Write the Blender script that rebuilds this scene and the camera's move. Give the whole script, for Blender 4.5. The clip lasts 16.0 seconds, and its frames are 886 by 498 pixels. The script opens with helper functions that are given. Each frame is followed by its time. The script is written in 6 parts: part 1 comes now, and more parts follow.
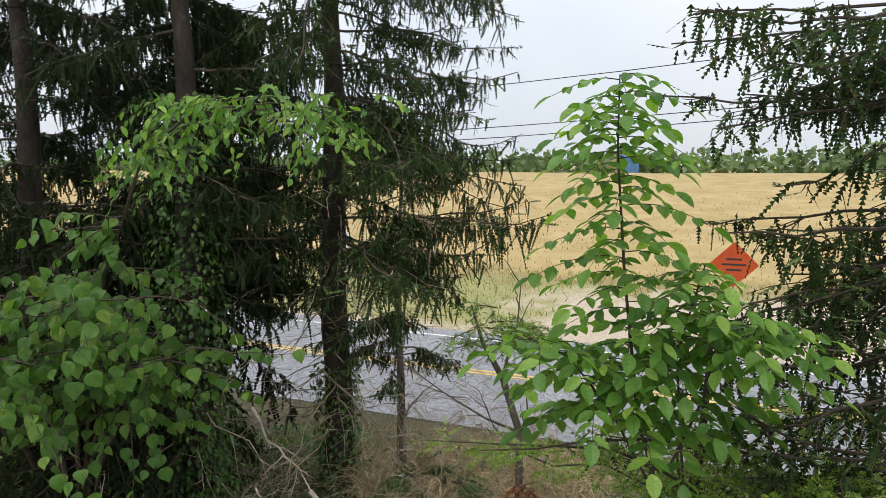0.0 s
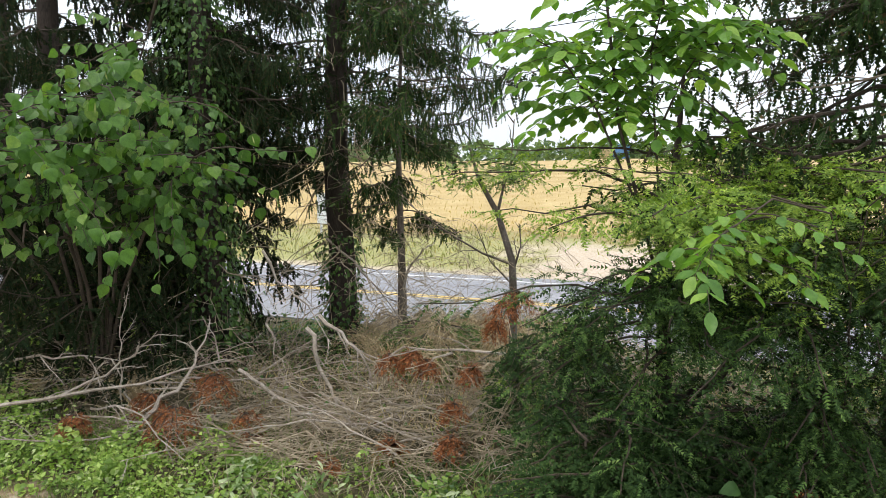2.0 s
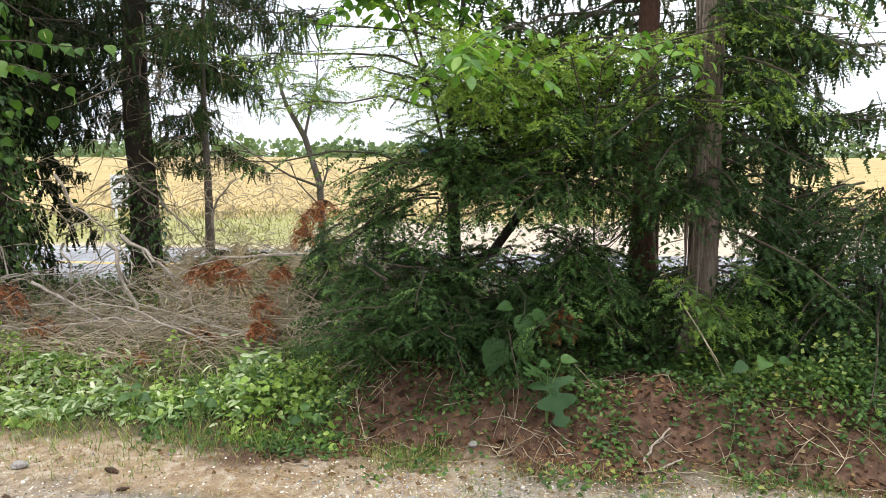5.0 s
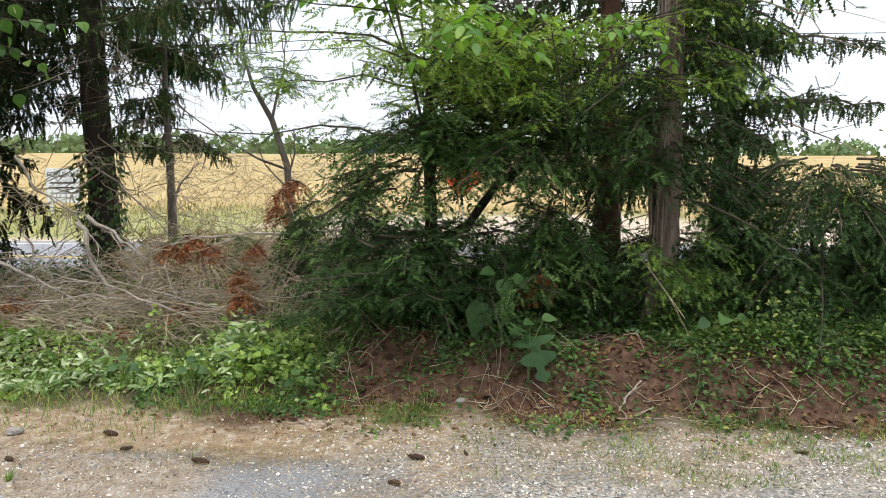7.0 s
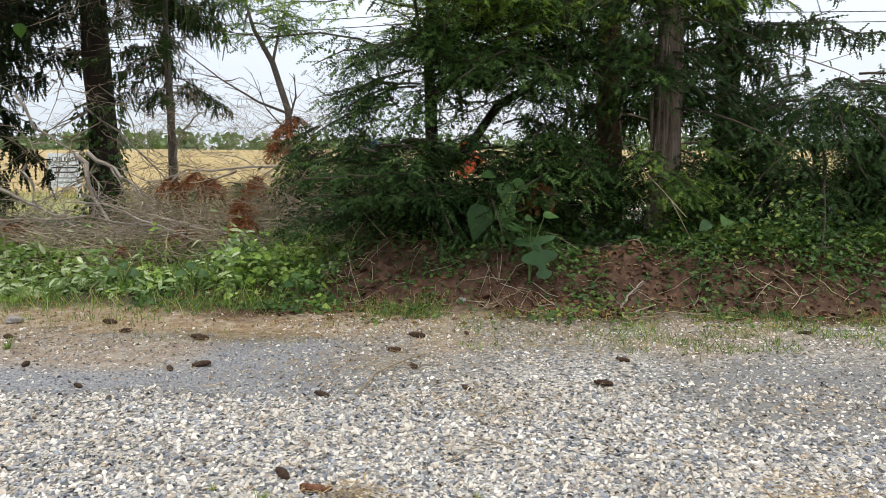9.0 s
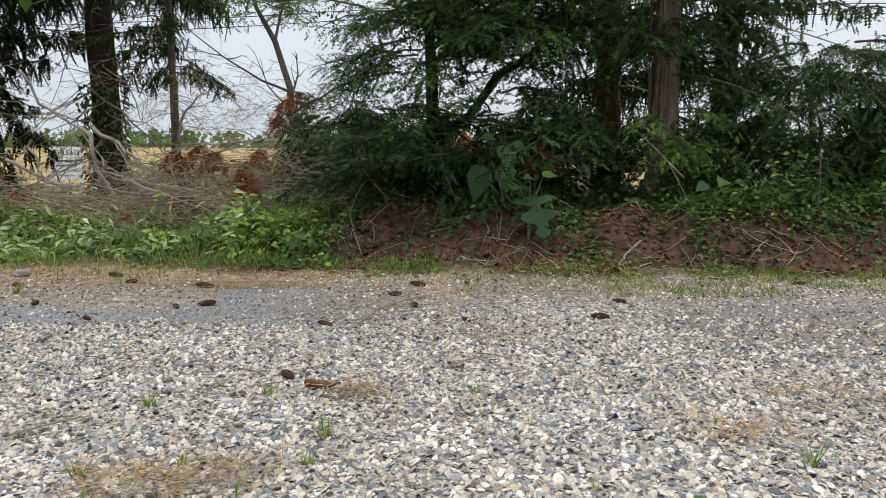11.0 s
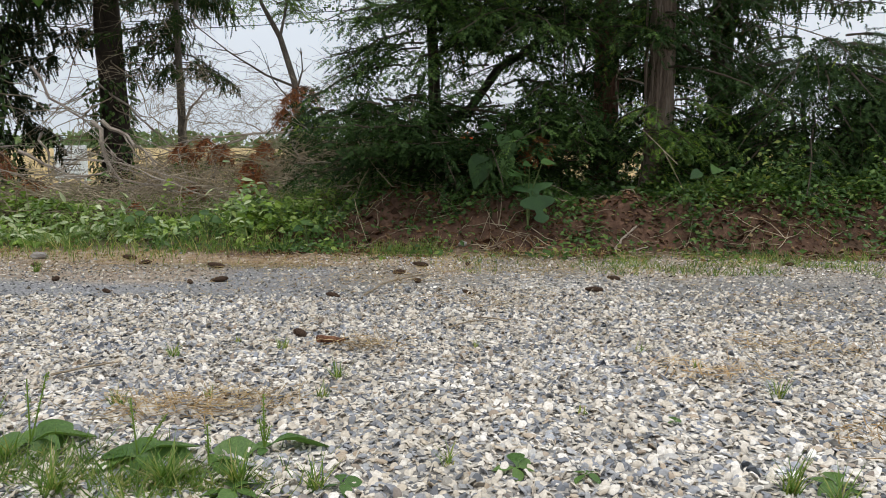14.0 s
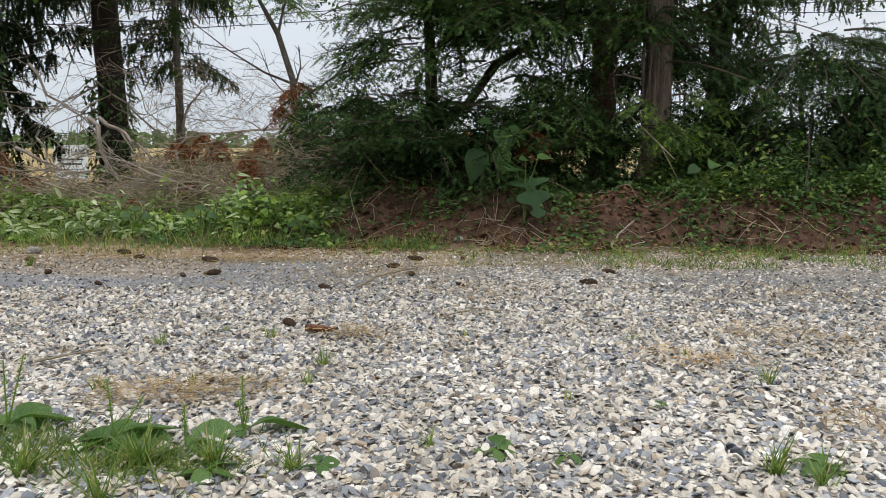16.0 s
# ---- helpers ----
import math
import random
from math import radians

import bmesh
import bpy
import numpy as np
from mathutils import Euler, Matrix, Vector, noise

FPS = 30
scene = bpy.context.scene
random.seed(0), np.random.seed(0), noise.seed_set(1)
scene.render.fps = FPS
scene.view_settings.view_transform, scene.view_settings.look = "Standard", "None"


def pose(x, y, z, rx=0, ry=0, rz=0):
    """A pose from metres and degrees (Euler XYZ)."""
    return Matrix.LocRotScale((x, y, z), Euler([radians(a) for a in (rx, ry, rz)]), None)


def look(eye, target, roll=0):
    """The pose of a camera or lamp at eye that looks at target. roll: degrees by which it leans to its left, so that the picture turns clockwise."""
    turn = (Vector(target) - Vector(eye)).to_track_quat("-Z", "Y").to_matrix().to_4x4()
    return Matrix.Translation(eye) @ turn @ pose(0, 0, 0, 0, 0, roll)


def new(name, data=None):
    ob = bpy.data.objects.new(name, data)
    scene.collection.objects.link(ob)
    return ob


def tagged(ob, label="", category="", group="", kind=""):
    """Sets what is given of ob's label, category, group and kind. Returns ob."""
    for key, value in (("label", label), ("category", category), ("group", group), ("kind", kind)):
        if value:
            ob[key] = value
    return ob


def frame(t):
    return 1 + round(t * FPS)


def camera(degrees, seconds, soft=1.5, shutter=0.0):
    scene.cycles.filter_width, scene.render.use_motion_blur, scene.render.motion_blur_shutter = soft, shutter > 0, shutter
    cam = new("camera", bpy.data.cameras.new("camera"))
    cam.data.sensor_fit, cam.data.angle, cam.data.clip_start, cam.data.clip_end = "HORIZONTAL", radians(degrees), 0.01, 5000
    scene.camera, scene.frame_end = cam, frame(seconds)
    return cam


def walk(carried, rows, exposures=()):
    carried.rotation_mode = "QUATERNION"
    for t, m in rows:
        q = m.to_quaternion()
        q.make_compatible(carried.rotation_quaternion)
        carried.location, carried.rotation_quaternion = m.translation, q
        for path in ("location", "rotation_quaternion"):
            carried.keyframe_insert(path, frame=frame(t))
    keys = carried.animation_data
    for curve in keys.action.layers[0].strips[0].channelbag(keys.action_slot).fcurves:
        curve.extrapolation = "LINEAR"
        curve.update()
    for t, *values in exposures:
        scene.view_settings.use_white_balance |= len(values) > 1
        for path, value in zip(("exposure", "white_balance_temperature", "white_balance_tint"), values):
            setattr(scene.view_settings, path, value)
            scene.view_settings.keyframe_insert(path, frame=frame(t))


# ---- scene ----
cam = camera(65.0, 16.0, soft=0.75)
METRES, EYE, TILT, LEAN, TURN = 6.5, 5.3, -6.8, 0.0, 0.0
ROWS = [
    (0.0, 0.0, 0.0, 0.0, -0.0, 0.0, 0.0),
    (0.5, -0.0112, -0.0033, -0.1244, -0.26, 0.14, 0.19),
    (1.0, -0.0205, -0.0437, -0.1822, -0.24, 0.11, 0.28),
    (1.5, -0.0207, -0.095, -0.222, -0.65, 0.1, 0.33),
    (2.0, -0.0145, -0.0966, -0.3271, -0.64, 0.14, 0.38),
    (2.5, -0.0058, -0.0794, -0.4339, -0.54, 0.29, 0.39),
    (3.0, -0.0, -0.0819, -0.4788, -0.49, 0.32, 0.45),
    (3.5, 0.0075, -0.1433, -0.4904, -0.47, 0.28, 0.48),
    (4.0, -0.0075, -0.1727, -0.4986, -1.2, 0.36, 0.44),
    (4.5, -0.0122, -0.1794, -0.5052, -11.39, 0.35, 1.18),
    (7.0, -0.0876, -0.2078, -0.5463, -20.86, -0.03, 2.2),
    (7.5, -0.0992, -0.2136, -0.5887, -20.82, 0.02, 2.21),
    (8.0, -0.0993, -0.2097, -0.6159, -20.81, 0.09, 2.21),
    (8.5, -0.0946, -0.2051, -0.6504, -20.78, 0.11, 2.24),
    (9.0, -0.09, -0.2032, -0.6755, -20.73, 0.14, 2.28),
    (9.5, -0.0874, -0.2005, -0.7009, -20.72, 0.16, 2.27),
    (10.0, -0.0872, -0.1987, -0.7212, -20.7, 0.17, 2.27),
    (12.5, -0.1121, -0.2439, -0.7344, -20.57, 0.26, 2.23),
    (13.0, -0.1073, -0.244, -0.7388, -20.54, 0.29, 2.24),
    (13.5, -0.1029, -0.2436, -0.747, -20.52, 0.29, 2.24),
    (14.0, -0.107, -0.2415, -0.7492, -20.51, 0.29, 2.23),
    (14.5, -0.112, -0.2387, -0.7491, -20.47, 0.29, 2.23),
    (15.0, -0.1091, -0.2386, -0.7507, -20.45, 0.31, 2.23),
    (15.5, -0.1043, -0.2397, -0.7547, -20.43, 0.32, 2.24),
    (16.0, -0.0999, -0.241, -0.7564, -20.41, 0.33, 2.24),
]
walk(cam, [(t, pose(0, 0, EYE, TILT, LEAN, TURN) @ pose(METRES * x, METRES * y, METRES * z, 90 + pitch, roll, yaw)) for t, x, y, z, yaw, pitch, roll in ROWS],
     exposures=[(0.0, -0.22), (0.5, -0.2), (1.5, 0.05), (3.0, 0.45), (4.5, 0.48), (7.0, 0.22), (8.0, 0.08), (9.0, -0.08), (10.0, -0.28), (12.5, -0.36), (16.0, -0.4)])

# ---- world and light: a bright overcast day, the sun high behind thin cloud ----
world = bpy.data.worlds.new("overcast_sky")
scene.world = world
world.use_nodes = True
wt = world.node_tree
for n_ in list(wt.nodes):
    wt.nodes.remove(n_)
w_out = wt.nodes.new("ShaderNodeOutputWorld")
w_bg = wt.nodes.new("ShaderNodeBackground")
w_sky = wt.nodes.new("ShaderNodeTexSky")
w_sky.sky_type = "NISHITA"
w_sky.sun_disc = False
w_sky.sun_elevation = radians(74)
w_sky.sun_rotation = radians(215)
w_sky.air_density = 1.0
w_sky.dust_density = 3.0
w_scale = wt.nodes.new("ShaderNodeMix")
w_scale.data_type = "RGBA"
w_scale.blend_type = "MULTIPLY"
w_scale.inputs["Factor"].default_value = 1.0
w_scale.inputs["B"].default_value = (0.1, 0.1, 0.1, 1)
w_geo = wt.nodes.new("ShaderNodeTexCoord")
w_cloud = wt.nodes.new("ShaderNodeTexNoise")
w_cloud.inputs["Scale"].default_value = 2.2
w_cloud.inputs["Detail"].default_value = 5.0
w_ramp = wt.nodes.new("ShaderNodeValToRGB")
w_ramp.color_ramp.elements[0].position = 0.3
w_ramp.color_ramp.elements[0].color = (0.88, 0.96, 1.06, 1)
w_ramp.color_ramp.elements[1].position = 0.75
w_ramp.color_ramp.elements[1].color = (1.09, 1.11, 1.14, 1)
w_mix = wt.nodes.new("ShaderNodeMix")
w_mix.data_type = "RGBA"
w_mix.inputs["Factor"].default_value = 0.88
wt.links.new(w_sky.outputs[0], w_scale.inputs["A"])
wt.links.new(w_geo.outputs["Generated"], w_cloud.inputs["Vector"])
wt.links.new(w_cloud.outputs["Fac"], w_ramp.inputs["Fac"])
wt.links.new(w_scale.outputs["Result"], w_mix.inputs["A"])
wt.links.new(w_ramp.outputs["Color"], w_mix.inputs["B"])
wt.links.new(w_mix.outputs["Result"], w_bg.inputs["Color"])
w_sep = wt.nodes.new("ShaderNodeSeparateXYZ")
wt.links.new(w_geo.outputs["Generated"], w_sep.inputs[0])
w_grad = wt.nodes.new("ShaderNodeMapRange")
w_grad.inputs["From Min"].default_value = 0.0
w_grad.inputs["From Max"].default_value = 1.0
w_grad.inputs["To Min"].default_value = 0.96
w_grad.inputs["To Max"].default_value = 2.0
wt.links.new(w_sep.outputs["Z"], w_grad.inputs["Value"])
wt.links.new(w_grad.outputs["Result"], w_bg.inputs["Strength"])
wt.links.new(w_bg.outputs[0], w_out.inputs["Surface"])

sun = new("sun", bpy.data.lights.new("sun", "SUN"))
sun.data.energy = 1.1
sun.data.angle = radians(14)
sun.data.color = (1.0, 0.93, 0.82)
sun.matrix_world = look((-6.5, 0.5, 26), (0, 4, 0))

# ---- plan: u runs along the road and the bank, v across them ----
UX, UY = 0.918, -0.396
VX, VY = 0.396, 0.918


def plan(a, v):
    return a * UX + v * VX, a * UY + v * VY


def to_plan(x, y):
    return x * UX + y * UY, x * VX + y * VY


rng = np.random.default_rng(7)
TABLE = np.random.default_rng(3).random((64, 64))


def vnoise(x, y, size):
    """Smooth value noise from 0 to 1 with cells of that size."""
    x, y = np.asarray(x, float) / size, np.asarray(y, float) / size
    i, j = np.floor(x).astype(int), np.floor(y).astype(int)
    fx, fy = x - i, y - j
    fx, fy = fx * fx * (3 - 2 * fx), fy * fy * (3 - 2 * fy)
    p = lambda a, b: TABLE[a % 64, b % 64]
    return (p(i, j) * (1 - fx) + p(i + 1, j) * fx) * (1 - fy) + (p(i, j + 1) * (1 - fx) + p(i + 1, j + 1) * fx) * fy


def sstep(lo, hi, x):
    t = np.clip((np.asarray(x, float) - lo) / (hi - lo), 0, 1)
    return t * t * (3 - 2 * t)


def height(x, y):
    """Height of the ground: flat gravel, a low earth bank, the road's cutting and a field that rises gently."""
    a, v = to_plan(np.asarray(x, float), np.asarray(y, float))
    near = 0.014 * np.clip(1.5 - v, 0, 6)
    toe = 3.55 + 0.5 * (vnoise(a + 31, v, 1.3) - 0.5)
    right = sstep(-1.6, -0.4, a)
    crest = (0.42 + 0.12 * vnoise(a, v + 9, 1.1)) * (0.5 + 0.5 * sstep(-2.4, -1.0, a))
    rise = sstep(0.0, 1.0, (v - toe) / (1.5 - 0.75 * right)) * crest
    rise = rise - (0.12 + 0.18 * sstep(-2.4, -1.0, a)) * sstep(6.3, 9.5, v)
    fall = sstep(9.3, 14.3, v)
    z = near + rise * (1 - fall) - 0.73 * fall
    z = z + 0.074 * np.clip(v - 23.4, 0, 66.6) - 0.003 * np.clip(v - 90, 0, 400)
    rough = sstep(3.4, 4.2, v) * (1 - sstep(11.5, 13, v))
    z = z + rough * (0.2 * (vnoise(a, v, 0.5) - 0.5) + 0.13 * (vnoise(a + 5, v + 3, 0.22) - 0.5))
    z = z + 0.02 * (vnoise(a, v, 0.9) - 0.5) * (1 - sstep(11, 13, v)) + 0.25 * sstep(23, 30, v) * (vnoise(a, v, 6.0) - 0.5)
    return z


# ---- mesh helpers ----
def build(name, verts, faces, smooth=False):
    """A mesh from an array of corners and one or more index arrays, each of one face size."""
    if not isinstance(faces, list):
        faces = [faces]
    faces = [np.asarray(f, int) for f in faces if len(f)]
    me = bpy.data.meshes.new(name)
    verts = np.asarray(verts, np.float32)
    me.vertices.add(len(verts))
    me.vertices.foreach_set("co", verts.ravel())
    total = sum(f.size for f in faces)
    count = sum(len(f) for f in faces)
    me.loops.add(total)
    me.polygons.add(count)
    me.loops.foreach_set("vertex_index", np.concatenate([f.ravel() for f in faces]).astype(np.int32))
    sizes = np.concatenate([np.full(len(f), f.shape[1]) for f in faces])
    starts = np.concatenate([[0], np.cumsum(sizes)[:-1]])
    me.polygons.foreach_set("loop_start", starts.astype(np.int32))
    me.polygons.foreach_set("use_smooth", np.full(count, smooth))
    me.update(calc_edges=True)
    return me


class Heap:
    """Gathers pieces of geometry for one mesh."""

    def __init__(self):
        self.v, self.f, self.n = [], {}, 0

    def add(self, verts, faces):
        verts, faces = np.asarray(verts, float).reshape(-1, 3), np.asarray(faces, int)
        if len(verts) == 0:
            return
        self.v.append(verts)
        self.f.setdefault(faces.shape[1], []).append(faces + self.n)
        self.n += len(verts)

    def mesh(self, name, origin=(0, 0, 0), smooth=False):
        verts = np.concatenate(self.v) - np.asarray(origin, float)
        return build(name, verts, [np.concatenate(f) for f in self.f.values()], smooth)


def part(name, mesh, material, parent=None, label=""):
    ob = new(name, mesh)
    if material and not mesh.materials:
        mesh.materials.append(material)
    if parent:
        ob.parent = parent
    if label:
        tagged(ob, label)
    return ob


def thing(name, at, label, category, group="", kind=""):
    ob = new(name)
    ob.location = at
    ob.empty_display_size = 0.1
    return tagged(ob, label, category, group, kind)


def unit(d):
    d = np.asarray(d, float)
    return d / np.maximum(np.linalg.norm(d, axis=-1, keepdims=True), 1e-9)


def tube(heap, pts, radii, sides=6, cap=True, wobble=0.0):
    pts, radii = np.asarray(pts, float), np.asarray(radii, float)
    n = len(pts)
    tan = unit(np.gradient(pts, axis=0))
    ref = np.array([0.0, 0, 1]) if abs(tan[:, 2]).mean() < 0.8 else np.array([1.0, 0, 0])
    side = unit(np.cross(tan, ref))
    up = np.cross(side, tan)
    ang = np.arange(sides) * 2 * np.pi / sides
    rad = radii[:, None] * (1 + (wobble * (rng.random((n, sides)) - 0.5) if wobble else 0))
    ring = pts[:, None] + rad[..., None] * (np.cos(ang)[None, :, None] * side[:, None] + np.sin(ang)[None, :, None] * up[:, None])
    i, j = np.meshgrid(np.arange(n - 1), np.arange(sides), indexing="ij")
    k = (j + 1) % sides
    q = np.stack([i * sides + j, i * sides + k, (i + 1) * sides + k, (i + 1) * sides + j], -1).reshape(-1, 4)
    heap.add(ring.reshape(-1, 3), q)
    if cap and sides > 3:
        for r in (0, n - 1):
            c = np.concatenate([ring[r], pts[r:r + 1]])
            t = np.array([[s, (s + 1) % sides, sides] for s in range(sides)])
            heap.add(c, t if r else t[:, ::-1])


def bent(start, toward, length, droop=0.0, jitter=0.1, n=7, lift=0.0):
    """A wandering path: sinks by droop and rises again by lift near its end."""
    s = np.linspace(0, 1, n)
    d = unit(toward)
    p = np.asarray(start, float) + d * (s * length)[:, None]
    wob = np.cumsum(rng.normal(0, 1, (n, 3)), 0) * jitter * length / n
    wob -= wob[0]
    p = p + wob
    p[:, 2] += length * (-droop * s ** 1.6 + lift * s ** 3)
    return p


def at_path(p, s):
    k = np.asarray(s, float) * (len(p) - 1)
    i = np.clip(k.astype(int), 0, len(p) - 2)
    f = (k - i)[..., None]
    return p[i] * (1 - f) + p[i + 1] * f, unit(p[i + 1] - p[i])


def axes(along, normal):
    """Turns whose columns are side, along and normal."""
    y = unit(along)
    x = unit(np.cross(y, normal))
    return np.stack([x, y, np.cross(x, y)], -1)


def scatter(heap, tv, tf, turns, places, scale):
    """Many copies of a small template in one heap."""
    scale = np.asarray(scale, float).reshape(len(places), -1)[:, None, :]
    v = np.einsum("nij,nkj->nki", turns, tv[None] * scale) + np.asarray(places)[:, None]
    f = tf[None] + (np.arange(len(places)) * len(tv))[:, None, None]
    heap.add(v.reshape(-1, 3), f.reshape(-1, tf.shape[1]))


def leaf_template(profile, fold=0.25, curl=0.2, notch=0.0):
    """A leaf of length 1 along y from pairs of (place along it, half width), folded at its rib."""
    v, f = [], []
    for t, w in profile:
        z = -curl * t * t
        v += [(-w, t - notch * w, z + fold * w), (0, t, z), (w, t - notch * w, z + fold * w)]
    for i in range(len(profile) - 1):
        b = 3 * i
        f += [(b, b + 1, b + 4), (b, b + 4, b + 3), (b + 1, b + 2, b + 5), (b + 1, b + 5, b + 4)]
    return np.array(v, float), np.array(f)


OVAL = leaf_template([(0, 0.01), (0.1, 0.13), (0.3, 0.26), (0.55, 0.28), (0.8, 0.17), (1, 0.0)])
HEART = leaf_template([(-0.12, 0.22), (0.03, 0.42), (0.25, 0.52), (0.5, 0.44), (0.75, 0.22), (1, 0.0)], 0.18, 0.25)
SMALL = (np.array([(0, 0, 0), (-0.32, 0.4, 0.04), (0, 0.42, -0.025), (0.32, 0.4, 0.04), (0, 1, -0.15)], float), np.array([(0, 2, 1), (0, 3, 2), (1, 2, 4), (2, 3, 4)]))
LANCE = leaf_template([(0, 0.03), (0.2, 0.13), (0.55, 0.17), (0.85, 0.08), (1, 0.0)], 0.3, 0.3)
BLADE = (np.array([(-0.5, 0, 0), (0.5, 0, 0), (-0.35, 0.5, 0.05), (0.35, 0.5, 0.05), (0, 1, 0.25)], float),
         np.array([(0, 1, 3), (0, 3, 2), (2, 3, 4)]))
SLIVER = (np.array([(0, 0.0, 0), (0.5, 0.35, 0.1), (0, 1, 0), (-0.5, 0.45, -0.1)], float), np.array([(0, 1, 2), (0, 2, 3)]))


def needles(heap, o, d, n, length, pairs, size, width, out_=0.85, fore=0.55):
    """Flat conifer twigs: two rows of needles along each twig."""
    N = len(o)
    side = unit(np.cross(d, n))
    s = (np.arange(pairs) + 0.5) / pairs
    base = o[:, None] + d[:, None] * (length[:, None] * s)[..., None]
    taper = (1 - 0.55 * s ** 2)[None, :, None]
    out = []
    for sg in (-1, 1):
        jit = rng.normal(0, 0.12, (N, pairs, 3))
        aim = sg * side[:, None] * out_ + d[:, None] * fore - n[:, None] * 0.1 + jit
        tip = base + aim * size * taper
        h = d[:, None] * (width * length / pairs * 0.5)[:, None, None]
        out.append(np.stack([base - h, base + h, tip], 2))
    v = np.concatenate(out, 1).reshape(-1, 3)
    heap.add(v, np.arange(len(v)).reshape(-1, 3))


# ---- materials ----
def material(name):
    m = bpy.data.materials.new(name)
    m.use_nodes = True
    return m, m.node_tree.nodes, m.node_tree.links, m.node_tree.nodes["Principled BSDF"]


def noise_node(nodes, links, scale, detail=4.0, rough=0.6, stretch=None):
    tc = nodes.new("ShaderNodeTexCoord")
    t = nodes.new("ShaderNodeTexNoise")
    t.inputs["Scale"].default_value = scale
    t.inputs["Detail"].default_value = detail
    t.inputs["Roughness"].default_value = rough
    if stretch:
        mp = nodes.new("ShaderNodeMapping")
        mp.inputs["Scale"].default_value = stretch
        links.new(tc.outputs["Object"], mp.inputs["Vector"])
        links.new(mp.outputs[0], t.inputs["Vector"])
    else:
        links.new(tc.outputs["Object"], t.inputs["Vector"])
    return t


def ramp_node(nodes, links, source, stops):
    r = nodes.new("ShaderNodeValToRGB")
    el = r.color_ramp.elements
    while len(el) < len(stops):
        el.new(0.5)
    for e, (p, c) in zip(el, stops):
        e.position, e.color = p, (*c, 1)
    links.new(source, r.inputs["Fac"])
    return r


def mix_node(nodes, links, fac, a, b, blend="MIX"):
    m = nodes.new("ShaderNodeMix")
    m.data_type, m.blend_type = "RGBA", blend
    for key, val in (("Factor", fac), ("A", a), ("B", b)):
        if isinstance(val, (int, float)):
            m.inputs[key].default_value = val
        elif isinstance(val, tuple):
            m.inputs[key].default_value = (*val, 1)
        else:
            links.new(val, m.inputs[key])
    return m.outputs["Result"]


def bump_node(nodes, links, bsdf, source, strength, distance):
    b = nodes.new("ShaderNodeBump")
    b.inputs["Strength"].default_value = strength
    b.inputs["Distance"].default_value = distance
    links.new(source, b.inputs["Height"])
    links.new(b.outputs[0], bsdf.inputs["Normal"])


def simple(name, stops, scale=8.0, rough=0.8, bump=0.3, distance=0.01, stretch=None, spec=0.3):
    """A surface whose colour wanders between the stops with grain at two scales."""
    m, nodes, links, b = material(name)
    big = noise_node(nodes, links, scale, 5.0, 0.65, stretch)
    fine = noise_node(nodes, links, scale * 9, 3.0, 0.7, stretch)
    r = ramp_node(nodes, links, big.outputs["Fac"], stops)
    g = ramp_node(nodes, links, fine.outputs["Fac"], [(0.3, (0.62, 0.62, 0.62)), (0.7, (1.25, 1.25, 1.25))])
    links.new(mix_node(nodes, links, 1.0, r.outputs[0], g.outputs[0], "MULTIPLY"), b.inputs["Base Color"])
    b.inputs["Roughness"].default_value = rough
    b.inputs["Specular IOR Level"].default_value = spec
    bump_node(nodes, links, b, fine.outputs["Fac"], bump, distance)
    return m


def foliage(name, stops, through_light=0.25, rough=0.5, by_object=False, patch=1.5, gloss=0.3):
    """Leaves: colour by leaf and by patch, a soft gloss, and light that comes through."""
    m, nodes, links, b = material(name)
    if by_object:
        rnd = nodes.new("ShaderNodeObjectInfo").outputs["Random"]
    else:
        rnd = nodes.new("ShaderNodeNewGeometry").outputs["Random Per Island"]
    r = ramp_node(nodes, links, rnd, stops)
    big = noise_node(nodes, links, patch, 2.0)
    g = ramp_node(nodes, links, big.outputs["Fac"], [(0.3, (0.65, 0.7, 0.65)), (0.7, (1.3, 1.25, 1.1))])
    col = mix_node(nodes, links, 1.0, r.outputs[0], g.outputs[0], "MULTIPLY")
    fine = noise_node(nodes, links, 60, 2.0)
    g2 = ramp_node(nodes, links, fine.outputs["Fac"], [(0.3, (0.8, 0.8, 0.8)), (0.7, (1.15, 1.15, 1.15))])
    col = mix_node(nodes, links, 1.0, col, g2.outputs[0], "MULTIPLY")
    links.new(col, b.inputs["Base Color"])
    b.inputs["Roughness"].default_value = rough
    b.inputs["Specular IOR Level"].default_value = gloss
    tr = nodes.new("ShaderNodeBsdfTranslucent")
    links.new(mix_node(nodes, links, 1.0, col, (1.5, 1.6, 0.7), "MULTIPLY"), tr.inputs["Color"])
    mx = nodes.new("ShaderNodeMixShader")
    mx.inputs[0].default_value = through_light
    links.new(b.outputs[0], mx.inputs[1])
    links.new(tr.outputs[0], mx.inputs[2])
    links.new(mx.outputs[0], nodes["Material Output"].inputs["Surface"])
    return m


